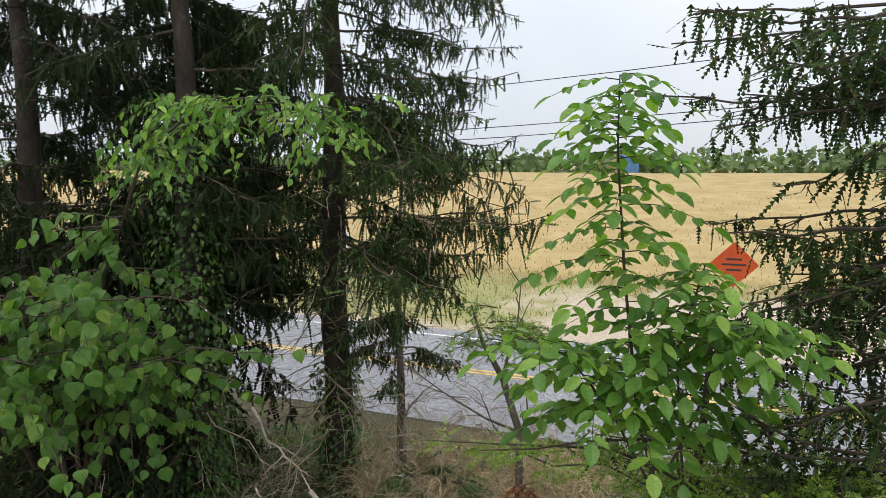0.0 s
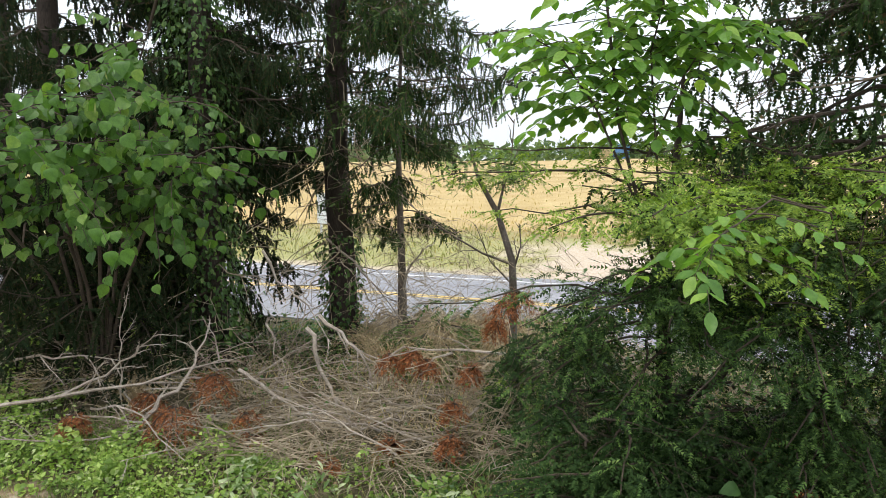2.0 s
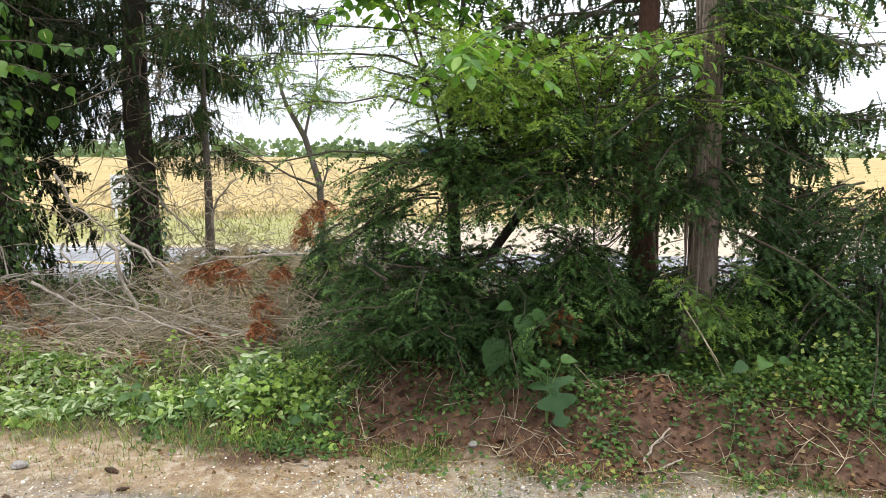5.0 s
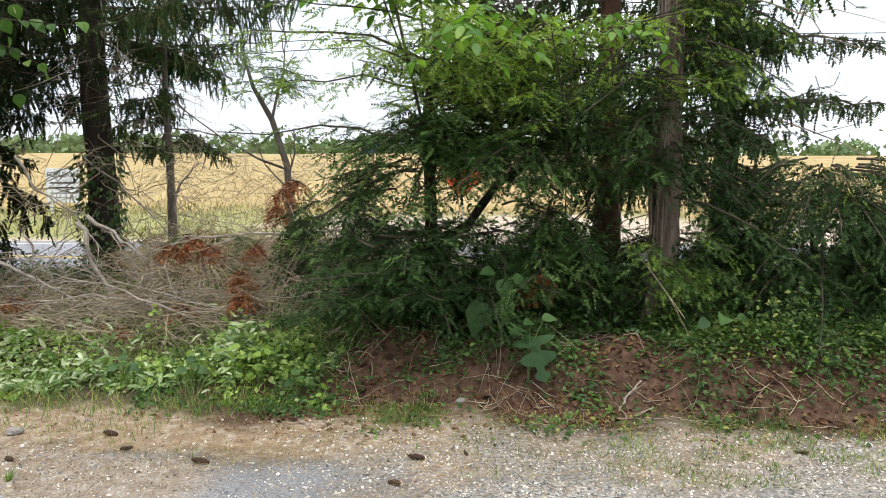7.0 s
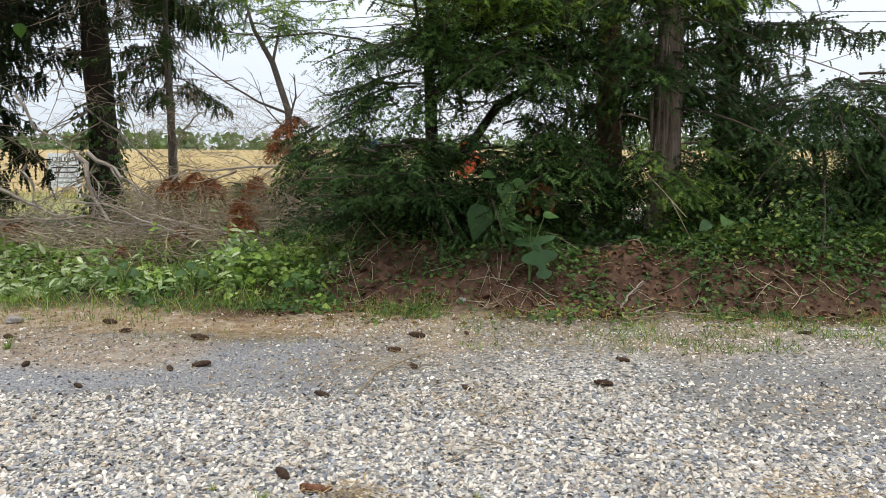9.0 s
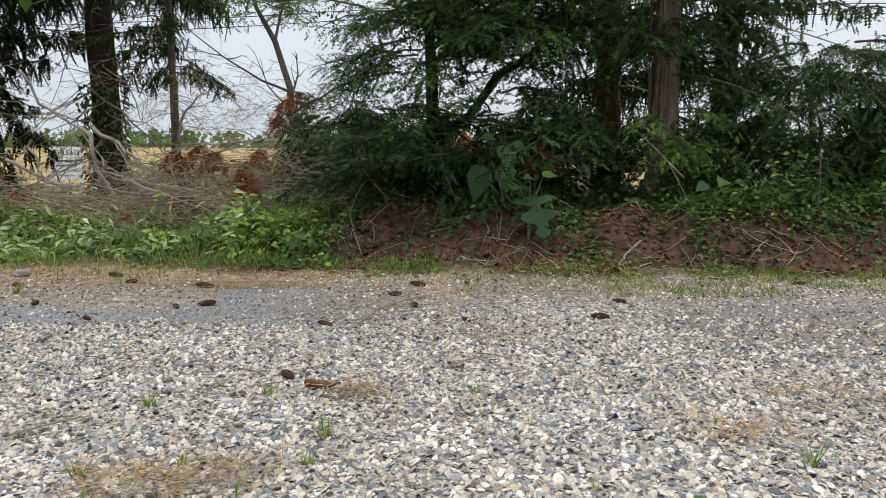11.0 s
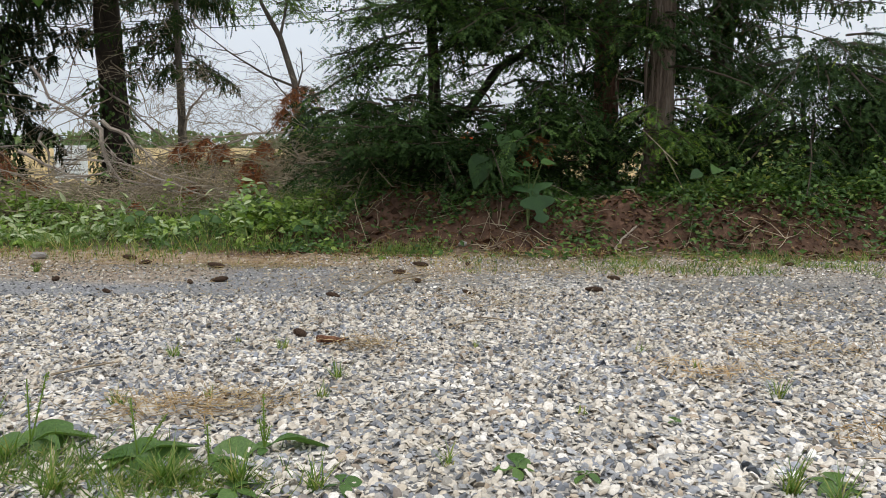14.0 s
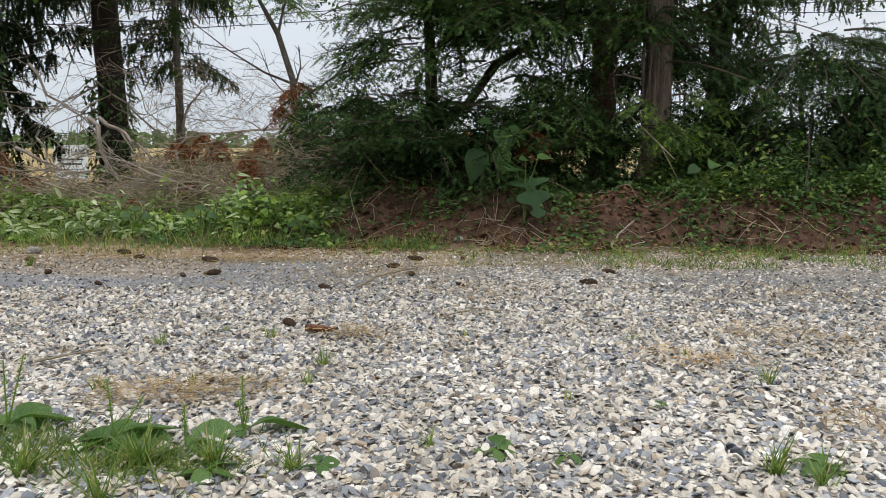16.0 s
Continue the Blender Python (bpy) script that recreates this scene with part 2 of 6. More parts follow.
SPRUCE = foliage("spruce_needles", [(0.0, (0.021, 0.042, 0.016)), (0.6, (0.035, 0.066, 0.021)), (0.88, (0.06, 0.1, 0.03)), (0.95, (0.12, 0.09, 0.04)), (1.0, (0.15, 0.1, 0.05))], 0.08, 0.75, gloss=0.08)
SPRUCETIP = foliage("spruce_upper_twigs", [(0.0, (0.035, 0.062, 0.02)), (0.7, (0.06, 0.1, 0.03)), (1.0, (0.12, 0.16, 0.05))], 0.12, 0.6, gloss=0.15)
# darker copy of the spruce needles, canopy shade put into the colour
SHADESPRUCE = foliage("shaded_spruce_needles", [(0.0, (0.014, 0.026, 0.012)), (0.8, (0.026, 0.042, 0.017)), (1.0, (0.065, 0.05, 0.025))], 0.05, 0.75, gloss=0.06)
# mature needles, kept very dark so the colour carries the shade inside the mass
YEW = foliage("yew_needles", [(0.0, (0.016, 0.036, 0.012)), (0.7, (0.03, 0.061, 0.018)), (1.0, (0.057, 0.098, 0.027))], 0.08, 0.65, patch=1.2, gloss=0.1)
# young sprays whose bright colour also holds the light falling on the crown
LITFRESH = foliage("fresh_lit_conifer_sprays", [(0.0, (0.11, 0.19, 0.035)), (0.7, (0.2, 0.3, 0.055)), (1.0, (0.33, 0.42, 0.09))], 0.35, 0.5, gloss=0.2)
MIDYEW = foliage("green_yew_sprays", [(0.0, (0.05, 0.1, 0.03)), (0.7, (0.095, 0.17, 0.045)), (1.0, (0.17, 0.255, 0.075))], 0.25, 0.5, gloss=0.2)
IVY = foliage("ivy_leaves", [(0.0, (0.035, 0.08, 0.02)), (0.7, (0.07, 0.14, 0.035)), (1.0, (0.14, 0.22, 0.06))], 0.2, 0.35)
WEED = foliage("weed_leaves", [(0.0, (0.1, 0.17, 0.035)), (0.55, (0.2, 0.31, 0.06)), (0.88, (0.34, 0.45, 0.13)), (1.0, (0.5, 0.55, 0.34))], 0.3, 0.5)
PALEWEED = foliage("pale_weed_leaves", [(0.0, (0.12, 0.2, 0.07)), (0.5, (0.26, 0.36, 0.16)), (1.0, (0.55, 0.6, 0.45))], 0.25, 0.5)
VINE = foliage("vine_leaves", [(0.0, (0.035, 0.078, 0.02)), (0.5, (0.075, 0.145, 0.03)), (0.85, (0.15, 0.225, 0.05)), (1.0, (0.32, 0.33, 0.1))], 0.25, 0.45)
SAPLEAF = foliage("sapling_leaf", [(0.0, (0.08, 0.18, 0.035)), (0.6, (0.14, 0.28, 0.05)), (1.0, (0.26, 0.4, 0.08))], 0.4, 0.4, True)
SAPMASS = foliage("sapling_leaves", [(0.0, (0.08, 0.18, 0.035)), (0.6, (0.14, 0.28, 0.05)), (1.0, (0.26, 0.4, 0.08))], 0.4, 0.4)
REDBUDLEAF = foliage("redbud_leaf", [(0.0, (0.06, 0.14, 0.025)), (0.7, (0.1, 0.21, 0.035)), (1.0, (0.18, 0.28, 0.06))], 0.35, 0.45, True)
REDBUDMASS = foliage("redbud_leaves", [(0.0, (0.05, 0.12, 0.022)), (0.7, (0.09, 0.19, 0.033)), (1.0, (0.15, 0.25, 0.05))], 0.35, 0.45)
POD = foliage("seed_pods", [(0.0, (0.3, 0.36, 0.12)), (1.0, (0.42, 0.45, 0.2))], 0.2, 0.6)
BROADLEAF = foliage("broad_weed_leaf", [(0.0, (0.035, 0.085, 0.025)), (1.0, (0.085, 0.165, 0.04))], 0.2, 0.5, True)
PLANTAIN = foliage("plantain_leaf", [(0.0, (0.07, 0.14, 0.04)), (1.0, (0.135, 0.225, 0.065))], 0.22, 0.45, True, patch=25.0)
GRASS = foliage("grass_blades", [(0.0, (0.09, 0.17, 0.035)), (0.6, (0.16, 0.26, 0.06)), (0.85, (0.3, 0.33, 0.11)), (1.0, (0.5, 0.42, 0.22))], 0.25, 0.6)
DRYGRASS = foliage("dry_grass", [(0.0, (0.42, 0.32, 0.16)), (0.7, (0.55, 0.43, 0.24)), (1.0, (0.34, 0.3, 0.13))], 0.2, 0.7)
VERGEGRASS = foliage("verge_grass", [(0.0, (0.2, 0.22, 0.07)), (0.5, (0.32, 0.31, 0.12)), (1.0, (0.45, 0.38, 0.19))], 0.2, 0.7)
STRAW = foliage("rusty_straw", [(0.0, (0.26, 0.16, 0.085)), (0.6, (0.42, 0.29, 0.16)), (1.0, (0.55, 0.42, 0.26))], 0.1, 0.8, gloss=0.1)
DEADLEAF = foliage("fallen_leaves", [(0.0, (0.1, 0.06, 0.035)), (0.6, (0.2, 0.12, 0.065)), (1.0, (0.38, 0.28, 0.16))], 0.1, 0.8, gloss=0.1)
BEARD = simple("straw_twigs", [(0.25, (0.3, 0.22, 0.11)), (0.5, (0.54, 0.42, 0.24)), (0.75, (0.72, 0.6, 0.4))], 3, 0.9, 0.2, 0.003)
WHEAT = foliage("ripe_field_grass", [(0.0, (0.4, 0.29, 0.12)), (0.6, (0.48, 0.355, 0.165)), (1.0, (0.42, 0.34, 0.15))], 0.2, 0.7, patch=0.15)
DEADNEEDLE = foliage("dead_needles", [(0.0, (0.1, 0.04, 0.02)), (0.6, (0.24, 0.085, 0.034)), (1.0, (0.42, 0.165, 0.065))], 0.15, 0.7)
# distance haze is painted into these pale leaf colours
FARLEAF = foliage("hazed_far_leaves", [(0.0, (0.1, 0.16, 0.08)), (0.6, (0.16, 0.23, 0.12)), (1.0, (0.22, 0.29, 0.16))], 0.2, 0.6, patch=0.12)
BARK = simple("spruce_bark", [(0.3, (0.028, 0.021, 0.016)), (0.55, (0.058, 0.044, 0.034)), (0.75, (0.11, 0.088, 0.07))], 5, 0.9, 0.9, 0.03, (1, 1, 0.35))
CEDARBARK = simple("cedar_bark", [(0.3, (0.09, 0.062, 0.045)), (0.5, (0.2, 0.15, 0.115)), (0.72, (0.36, 0.3, 0.25))], 9, 0.9, 0.9, 0.03, (1, 1, 0.12))
REDBARK = simple("red_bark", [(0.3, (0.07, 0.035, 0.022)), (0.7, (0.17, 0.085, 0.055))], 9, 0.9, 0.9, 0.03, (1, 1, 0.15))
TWIG = simple("live_twig", [(0.3, (0.045, 0.034, 0.024)), (0.7, (0.1, 0.076, 0.054))], 12, 0.85, 0.4, 0.005)
DEADWOOD = simple("dead_wood", [(0.25, (0.2, 0.155, 0.12)), (0.5, (0.38, 0.32, 0.26)), (0.75, (0.56, 0.5, 0.43))], 7, 0.9, 0.5, 0.006, (1, 1, 0.5))
DEADTWIG = simple("dead_twigs", [(0.25, (0.13, 0.1, 0.07)), (0.5, (0.33, 0.265, 0.18)), (0.75, (0.58, 0.49, 0.36))], 3, 0.9, 0.3, 0.004)
GREYBARK = simple("grey_bark", [(0.3, (0.08, 0.065, 0.05)), (0.55, (0.15, 0.125, 0.1)), (0.75, (0.24, 0.21, 0.18))], 7, 0.9, 0.6, 0.01, (1, 1, 0.4))
GREENSTEM = simple("green_stem", [(0.3, (0.1, 0.15, 0.05)), (0.7, (0.18, 0.22, 0.08))], 12, 0.6, 0.2, 0.003)
CONE = simple("spruce_cone", [(0.3, (0.05, 0.03, 0.02)), (0.6, (0.11, 0.065, 0.04)), (0.8, (0.19, 0.12, 0.08))], 40, 0.8, 0.8, 0.006)
WOODBIT = simple("rotten_wood", [(0.3, (0.08, 0.035, 0.02)), (0.6, (0.2, 0.09, 0.05)), (0.8, (0.34, 0.19, 0.11))], 30, 0.9, 0.7, 0.006)
ASPHALT = simple("worn_asphalt", [(0.3, (0.22, 0.22, 0.235)), (0.6, (0.28, 0.28, 0.295)), (0.8, (0.33, 0.33, 0.34))], 0.8, 0.85, 0.4, 0.006)
YELLOW = simple("yellow_paint", [(0.35, (0.62, 0.42, 0.1)), (0.65, (0.75, 0.52, 0.13))], 3, 0.7, 0.2, 0.002)
WHITEPAINT = simple("white_road_paint", [(0.35, (0.62, 0.62, 0.6)), (0.65, (0.8, 0.8, 0.78))], 3, 0.7, 0.2, 0.002)
SIGNWHITE = simple("white_sign_panel", [(0.35, (0.76, 0.78, 0.8)), (0.65, (0.82, 0.83, 0.84))], 2, 0.5, 0.05, 0.002)
INK = simple("black_ink", [(0.3, (0.03, 0.03, 0.035)), (0.7, (0.05, 0.05, 0.055))], 5, 0.6, 0.05, 0.001)
ORANGE = simple("orange_sign_face", [(0.3, (0.55, 0.085, 0.022)), (0.7, (0.64, 0.11, 0.028))], 3, 0.5, 0.05, 0.001)
STEEL = simple("galvanised_steel", [(0.3, (0.3, 0.31, 0.32)), (0.7, (0.45, 0.46, 0.47))], 20, 0.45, 0.1, 0.001)
WIRE = simple("wire_jacket", [(0.3, (0.02, 0.02, 0.022)), (0.7, (0.04, 0.04, 0.045))], 5, 0.6, 0.05, 0.001)
BLUE = simple("blue_steel_cladding", [(0.3, (0.09, 0.2, 0.4)), (0.7, (0.12, 0.26, 0.48))], 0.5, 0.6, 0.1, 0.01)
TAN = simple("tan_cladding", [(0.3, (0.55, 0.42, 0.2)), (0.7, (0.62, 0.5, 0.28))], 0.5, 0.7, 0.1, 0.01)
STONEGREY = simple("field_stone", [(0.3, (0.22, 0.2, 0.18)), (0.7, (0.38, 0.35, 0.32))], 30, 0.85, 0.4, 0.004)


def stone_material():
    m, nodes, links, b = material("crushed_limestone")
    rnd = nodes.new("ShaderNodeNewGeometry").outputs["Random Per Island"]
    r = ramp_node(nodes, links, rnd, [(0.0, (0.13, 0.145, 0.17)), (0.1, (0.26, 0.275, 0.31)), (0.26, (0.42, 0.435, 0.465)), (0.34, (0.56, 0.53, 0.48)),
                                      (0.45, (0.64, 0.57, 0.475)), (0.62, (0.77, 0.715, 0.635)), (0.8, (0.88, 0.845, 0.79)), (0.9, (0.66, 0.58, 0.47)), (0.96, (0.45, 0.36, 0.27)), (1.0, (0.26, 0.23, 0.21))])
    fine = noise_node(nodes, links, 140, 4.0)
    g = ramp_node(nodes, links, fine.outputs["Fac"], [(0.3, (0.75, 0.74, 0.72)), (0.7, (1.15, 1.15, 1.15))])
    dirt = noise_node(nodes, links, 2.5, 4.0)
    g2 = ramp_node(nodes, links, dirt.outputs["Fac"], [(0.35, (0.8, 0.77, 0.72)), (0.65, (1.06, 1.06, 1.07))])
    col = mix_node(nodes, links, 1.0, r.outputs[0], g.outputs[0], "MULTIPLY")
    links.new(mix_node(nodes, links, 1.0, col, g2.outputs[0], "MULTIPLY"), b.inputs["Base Color"])
    b.inputs["Roughness"].default_value = 0.8
    bump_node(nodes, links, b, fine.outputs["Fac"], 0.35, 0.002)
    return m


STONES = stone_material()
GRITSTONE = foliage("grey_grit", [(0.0, (0.12, 0.125, 0.14)), (0.5, (0.24, 0.245, 0.26)), (0.85, (0.38, 0.375, 0.37)), (1.0, (0.6, 0.58, 0.54))], 0.0, 0.85, gloss=0.2)
CRUMB = foliage("soil_crumbs", [(0.0, (0.14, 0.09, 0.055)), (0.5, (0.28, 0.2, 0.13)), (0.85, (0.42, 0.36, 0.28)), (1.0, (0.62, 0.59, 0.54))], 0.0, 0.9, gloss=0.15)
CLOD = foliage("red_earth_clods", [(0.0, (0.06, 0.032, 0.021)), (0.6, (0.13, 0.068, 0.042)), (1.0, (0.23, 0.135, 0.085))], 0.0, 0.9, gloss=0.1)


def ground_material():
    """One ground sheet: gravel, trodden grit, needle-strewn soil, red earth, litter, verge, pale dirt and ripe field, mixed by zone."""
    m, nodes, links, b = material("ground_zones")
    za = nodes.new("ShaderNodeVertexColor")
    za.layer_name = "zone_near"
    zb = nodes.new("ShaderNodeVertexColor")
    zb.layer_name = "zone_far"
    sa, sb = nodes.new("ShaderNodeSeparateColor"), nodes.new("ShaderNodeSeparateColor")
    links.new(za.outputs["Color"], sa.inputs[0])
    links.new(zb.outputs["Color"], sb.inputs[0])
    fine = noise_node(nodes, links, 70, 5.0, 0.7)
    mid = noise_node(nodes, links, 9, 5.0, 0.65)
    big = noise_node(nodes, links, 0.5, 5.0, 0.6)
    tc = nodes.new("ShaderNodeTexCoord")
    vor = nodes.new("ShaderNodeTexVoronoi")
    vor.inputs["Scale"].default_value = 60
    links.new(tc.outputs["Object"], vor.inputs["Vector"])
    sv = nodes.new("ShaderNodeSeparateColor")
    links.new(vor.outputs["Color"], sv.inputs[0])
    gravel = ramp_node(nodes, links, sv.outputs[0], [(0.0, (0.1, 0.1, 0.105)), (0.2, (0.2, 0.195, 0.185)), (0.45, (0.34, 0.315, 0.28)), (0.8, (0.45, 0.42, 0.38)), (1.0, (0.6, 0.58, 0.54))]).outputs[0]
    grit = ramp_node(nodes, links, fine.outputs["Fac"], [(0.3, (0.15, 0.15, 0.16)), (0.5, (0.25, 0.25, 0.26)), (0.68, (0.42, 0.4, 0.38))]).outputs[0]
    soil = ramp_node(nodes, links, mid.outputs["Fac"], [(0.3, (0.21, 0.14, 0.085)), (0.5, (0.34, 0.25, 0.165)), (0.7, (0.52, 0.45, 0.36))]).outputs[0]
    earth = ramp_node(nodes, links, mid.outputs["Fac"], [(0.3, (0.05, 0.028, 0.019)), (0.5, (0.1, 0.056, 0.037)), (0.72, (0.19, 0.112, 0.075))]).outputs[0]
    litter = ramp_node(nodes, links, mid.outputs["Fac"], [(0.3, (0.035, 0.032, 0.018)), (0.5, (0.085, 0.072, 0.04)), (0.7, (0.16, 0.135, 0.075))]).outputs[0]
    verge = ramp_node(nodes, links, mid.outputs["Fac"], [(0.3, (0.2, 0.22, 0.08)), (0.5, (0.31, 0.3, 0.125)), (0.7, (0.42, 0.37, 0.18))]).outputs[0]
    dirt = ramp_node(nodes, links, mid.outputs["Fac"], [(0.3, (0.4, 0.31, 0.22)), (0.5, (0.5, 0.41, 0.31)), (0.7, (0.58, 0.5, 0.41))]).outputs[0]
    ripe = ramp_node(nodes, links, big.outputs["Fac"], [(0.3, (0.36, 0.26, 0.11)), (0.5, (0.43, 0.32, 0.145)), (0.7, (0.49, 0.38, 0.19))]).outputs[0]
    col = litter
    for fac, tint in ((sa.outputs[0], gravel), (sa.outputs[1], grit), (sa.outputs[2], soil), (sb.outputs[0], earth), (sb.outputs[1], verge), (sb.outputs[2], dirt), (za.outputs["Alpha"], ripe)):
        col = mix_node(nodes, links, fac, col, tint)
    g = ramp_node(nodes, links, fine.outputs["Fac"], [(0.3, (0.7, 0.7, 0.7)), (0.7, (1.2, 1.2, 1.2))])
    links.new(mix_node(nodes, links, 1.0, col, g.outputs[0], "MULTIPLY"), b.inputs["Base Color"])
    b.inputs["Roughness"].default_value = 0.92
    b.inputs["Specular IOR Level"].default_value = 0.2
    bump_node(nodes, links, b, fine.outputs["Fac"], 0.6, 0.012)
    return m


GROUND = ground_material()

# ---- ground, road ----
def zones(x, y):
    """Weights of gravel, grit, soil, ripe field; earth, verge, pale dirt."""
    a, v = to_plan(x, y)
    j = 0.5 * (vnoise(a, v, 0.8) - 0.5) + 0.35 * (vnoise(a + 9, v + 4, 0.25) - 0.5)
    white = 1 - sstep(1.33, 1.45, v + j * 0.45 - 0.9 * sstep(-0.6, 0.8, a) + 0.9 * sstep(1.4, 3.0, a) * 0.6)
    band = (1 - white) * (1 - sstep(2.3, 2.7, v + j)) * (1 - 0.85 * sstep(-0.9, 0.1, a + j))
    band = np.maximum(band, 0.6 * sstep(1.0, 1.6, a + j) * sstep(0.75, 1.15, v + j) * (1 - sstep(1.9, 2.2, v + j)))
    white = white * (1 - 0.8 * sstep(1.0, 1.6, a + j) * sstep(0.75, 1.15, v + j))
    left = 1 - sstep(-3.6, -2.4, a + j)
    band = band * (1 - 0.55 * left)
    pale = np.maximum(0.75 * left * (1 - sstep(2.7, 3.1, v + j)) * (1 - white), sstep(-1.4, -0.5, a + j) * (1 - sstep(3.2, 3.5, v + 0.6 * j)) * (1 - white) * (1 - 0.7 * band))
    soil = sstep(2.4, 2.8, v + j - 0.2 * (1 - sstep(-4.0, -2.0, a))) * (1 - sstep(3.4, 3.8, v + j)) * (1 - 0.75 * sstep(-0.5, 0.5, a + j))
    soil = np.maximum(soil, (0.75 - 0.5 * sstep(-1.4, -0.4, a)) * sstep(0.55, 0.75, vnoise(a + 3, v, 1.1)) * sstep(1.2, 1.9, v) * (1 - sstep(3.4, 3.8, v)))
    soil = np.maximum(soil, 0.65 * pale * sstep(1.9, 2.4, v) * sstep(0.3, 0.6, vnoise(a + 5, v + 2, 0.45)))
    earth = sstep(3.25, 3.6, v + j) * (1 - sstep(5.2, 6.4, v)) * sstep(-2.2, -1.2, a + j)
    verge = sstep(22.8, 23.4, v) * (1 - sstep(30.5, 33.0, v + 6 * j))
    dirt = sstep(23.0, 23.4, v) * (1 - sstep(29.5, 31.5, v + 5 * j)) * sstep(-9, -5.5, a + 8 * j)
    dirt = np.maximum(dirt, 0.9 * sstep(23.0, 23.3, v) * (1 - sstep(23.6, 24.2, v + j)))
    ripe = sstep(30.0, 34.0, v + 6 * j)
    return np.maximum(white, pale * 0.85) * (v < 3.6), band, np.clip(soil, 0, 1), ripe, np.clip(earth, 0, 1), verge, dirt


def spaced(*pieces):
    out = []
    for lo, hi, n in pieces:
        out.append(np.linspace(lo, hi, n, endpoint=False))
    return np.concatenate(out)


def make_ground():
    far = np.geomspace(34, 2600, 26)
    va = np.concatenate([-far[::-1], spaced((-34, -9, 26), (-9, 9, 120), (9, 34, 26)), far])
    vv = np.concatenate([-np.geomspace(4, 1500, 18)[::-1], spaced((-3.8, 8, 128), (8, 34, 60)), np.geomspace(34, 135, 26), np.geomspace(150, 2600, 16)])
    A, B = np.meshgrid(va, vv, indexing="ij")
    X, Y = plan(A, B)
    Z = height(X, Y)
    n, k = A.shape
    i, j = np.meshgrid(np.arange(n - 1), np.arange(k - 1), indexing="ij")
    q = np.stack([i * k + j, (i + 1) * k + j, (i + 1) * k + j + 1, i * k + j + 1], -1).reshape(-1, 4)
    me = build("ground", np.stack([X, Y, Z], -1).reshape(-1, 3), q, True)
    w = [np.clip(c, 0, 1).ravel() for c in zones(X, Y)]
    for name, cols in (("zone_near", (w[0], w[1], w[2], w[3])), ("zone_far", (w[4], w[5], w[6], np.ones_like(w[0])))):
        at = me.color_attributes.new(name, "FLOAT_COLOR", "POINT")
        at.data.foreach_set("color", np.stack(cols, -1).astype(np.float32).ravel())
    ob = part("ground", me, GROUND)
    tagged(ob, "uneven ground of pale gravel, red earth bank, verge and field", "ground", kind="structure")


make_ground()


def strip(v0, v1, z, a0=-420, a1=420, thick=0.12, step=6.0):
    """A long slab along the road."""
    h = Heap()
    aa = np.arange(a0, a1 + step, step)
    rows = []
    for v, zz in ((v0, z - thick), (v0, z), (v1, z), (v1, z - thick)):
        x, y = plan(aa, np.full_like(aa, v))
        rows.append(np.stack([x, y, np.full_like(aa, zz)], -1))
    n = len(aa)
    for r in range(3):
        i = np.arange(n - 1)
        h.add(np.concatenate([rows[r], rows[r + 1]]), np.stack([i, i + 1, n + i + 1, n + i], -1))
    return h


road = tagged(part("road", strip(14.5, 23.2, -0.7).mesh("road"), ASPHALT), "worn pale grey asphalt two-lane road", "road", kind="structure")
for v in (18.45, 18.7):
    part("centre_line", strip(v, v + 0.13, -0.692, thick=0.004).mesh("centre_line"), YELLOW, road, "faded yellow centre line")
for v in (22.2,):
    part("edge_line", strip(v, v + 0.15, -0.692, thick=0.004).mesh("edge_line"), WHITEPAINT, road, "worn white edge line")


# ---- far field and woods ----
def make_field():
    h = Heap()
    n = 14000
    v = 30.5 + 40 * rng.random(n) ** 2.2
    a = (rng.random(n) - 0.5) * (60 + 1.7 * v)
    x, y = plan(a, v)
    keep = zones(x, y)[3] > 0.5
    x, y, n = x[keep], y[keep], keep.sum()
    o = np.stack([x, y, height(x, y) - 0.02], -1)
    along = np.stack([rng.normal(0, 0.22, n), rng.normal(0, 0.22, n), np.ones(n)], -1)
    scatter(h, *BLADE, axes(along, rng.normal(0, 1, (n, 3))), o, np.stack([rng.uniform(0.03, 0.07, n), rng.uniform(0.1, 0.28, n), np.full(n, 0.3)], -1))
    tagged(part("field_grass", h.mesh("field_grass"), WHEAT), "tall ripe golden grass of a wide hay field", "field grass", kind="stuff")
    h = Heap()
    n = 9000
    v = rng.uniform(23.4, 33.5, n)
    a = (rng.random(n) - 0.5) * 70
    x, y = plan(a, v)
    w = zones(x, y)
    keep = (w[6] < 0.35) | (rng.random(n) < 0.03)
    x, y, n = x[keep], y[keep], keep.sum()
    along = np.stack([rng.normal(0, 0.4, n), rng.normal(0, 0.4, n), np.ones(n)], -1)
    scatter(h, *BLADE, axes(along, rng.normal(0, 1, (n, 3))), np.stack([x, y, height(x, y) - 0.02], -1), np.stack([rng.uniform(0.03, 0.07, n), rng.uniform(0.12, 0.4, n), np.full(n, 0.3)], -1))
    tagged(part("verge_grass", h.mesh("verge_grass"), VERGEGRASS), "rough green and straw roadside grass", "grass", kind="stuff")


make_field()


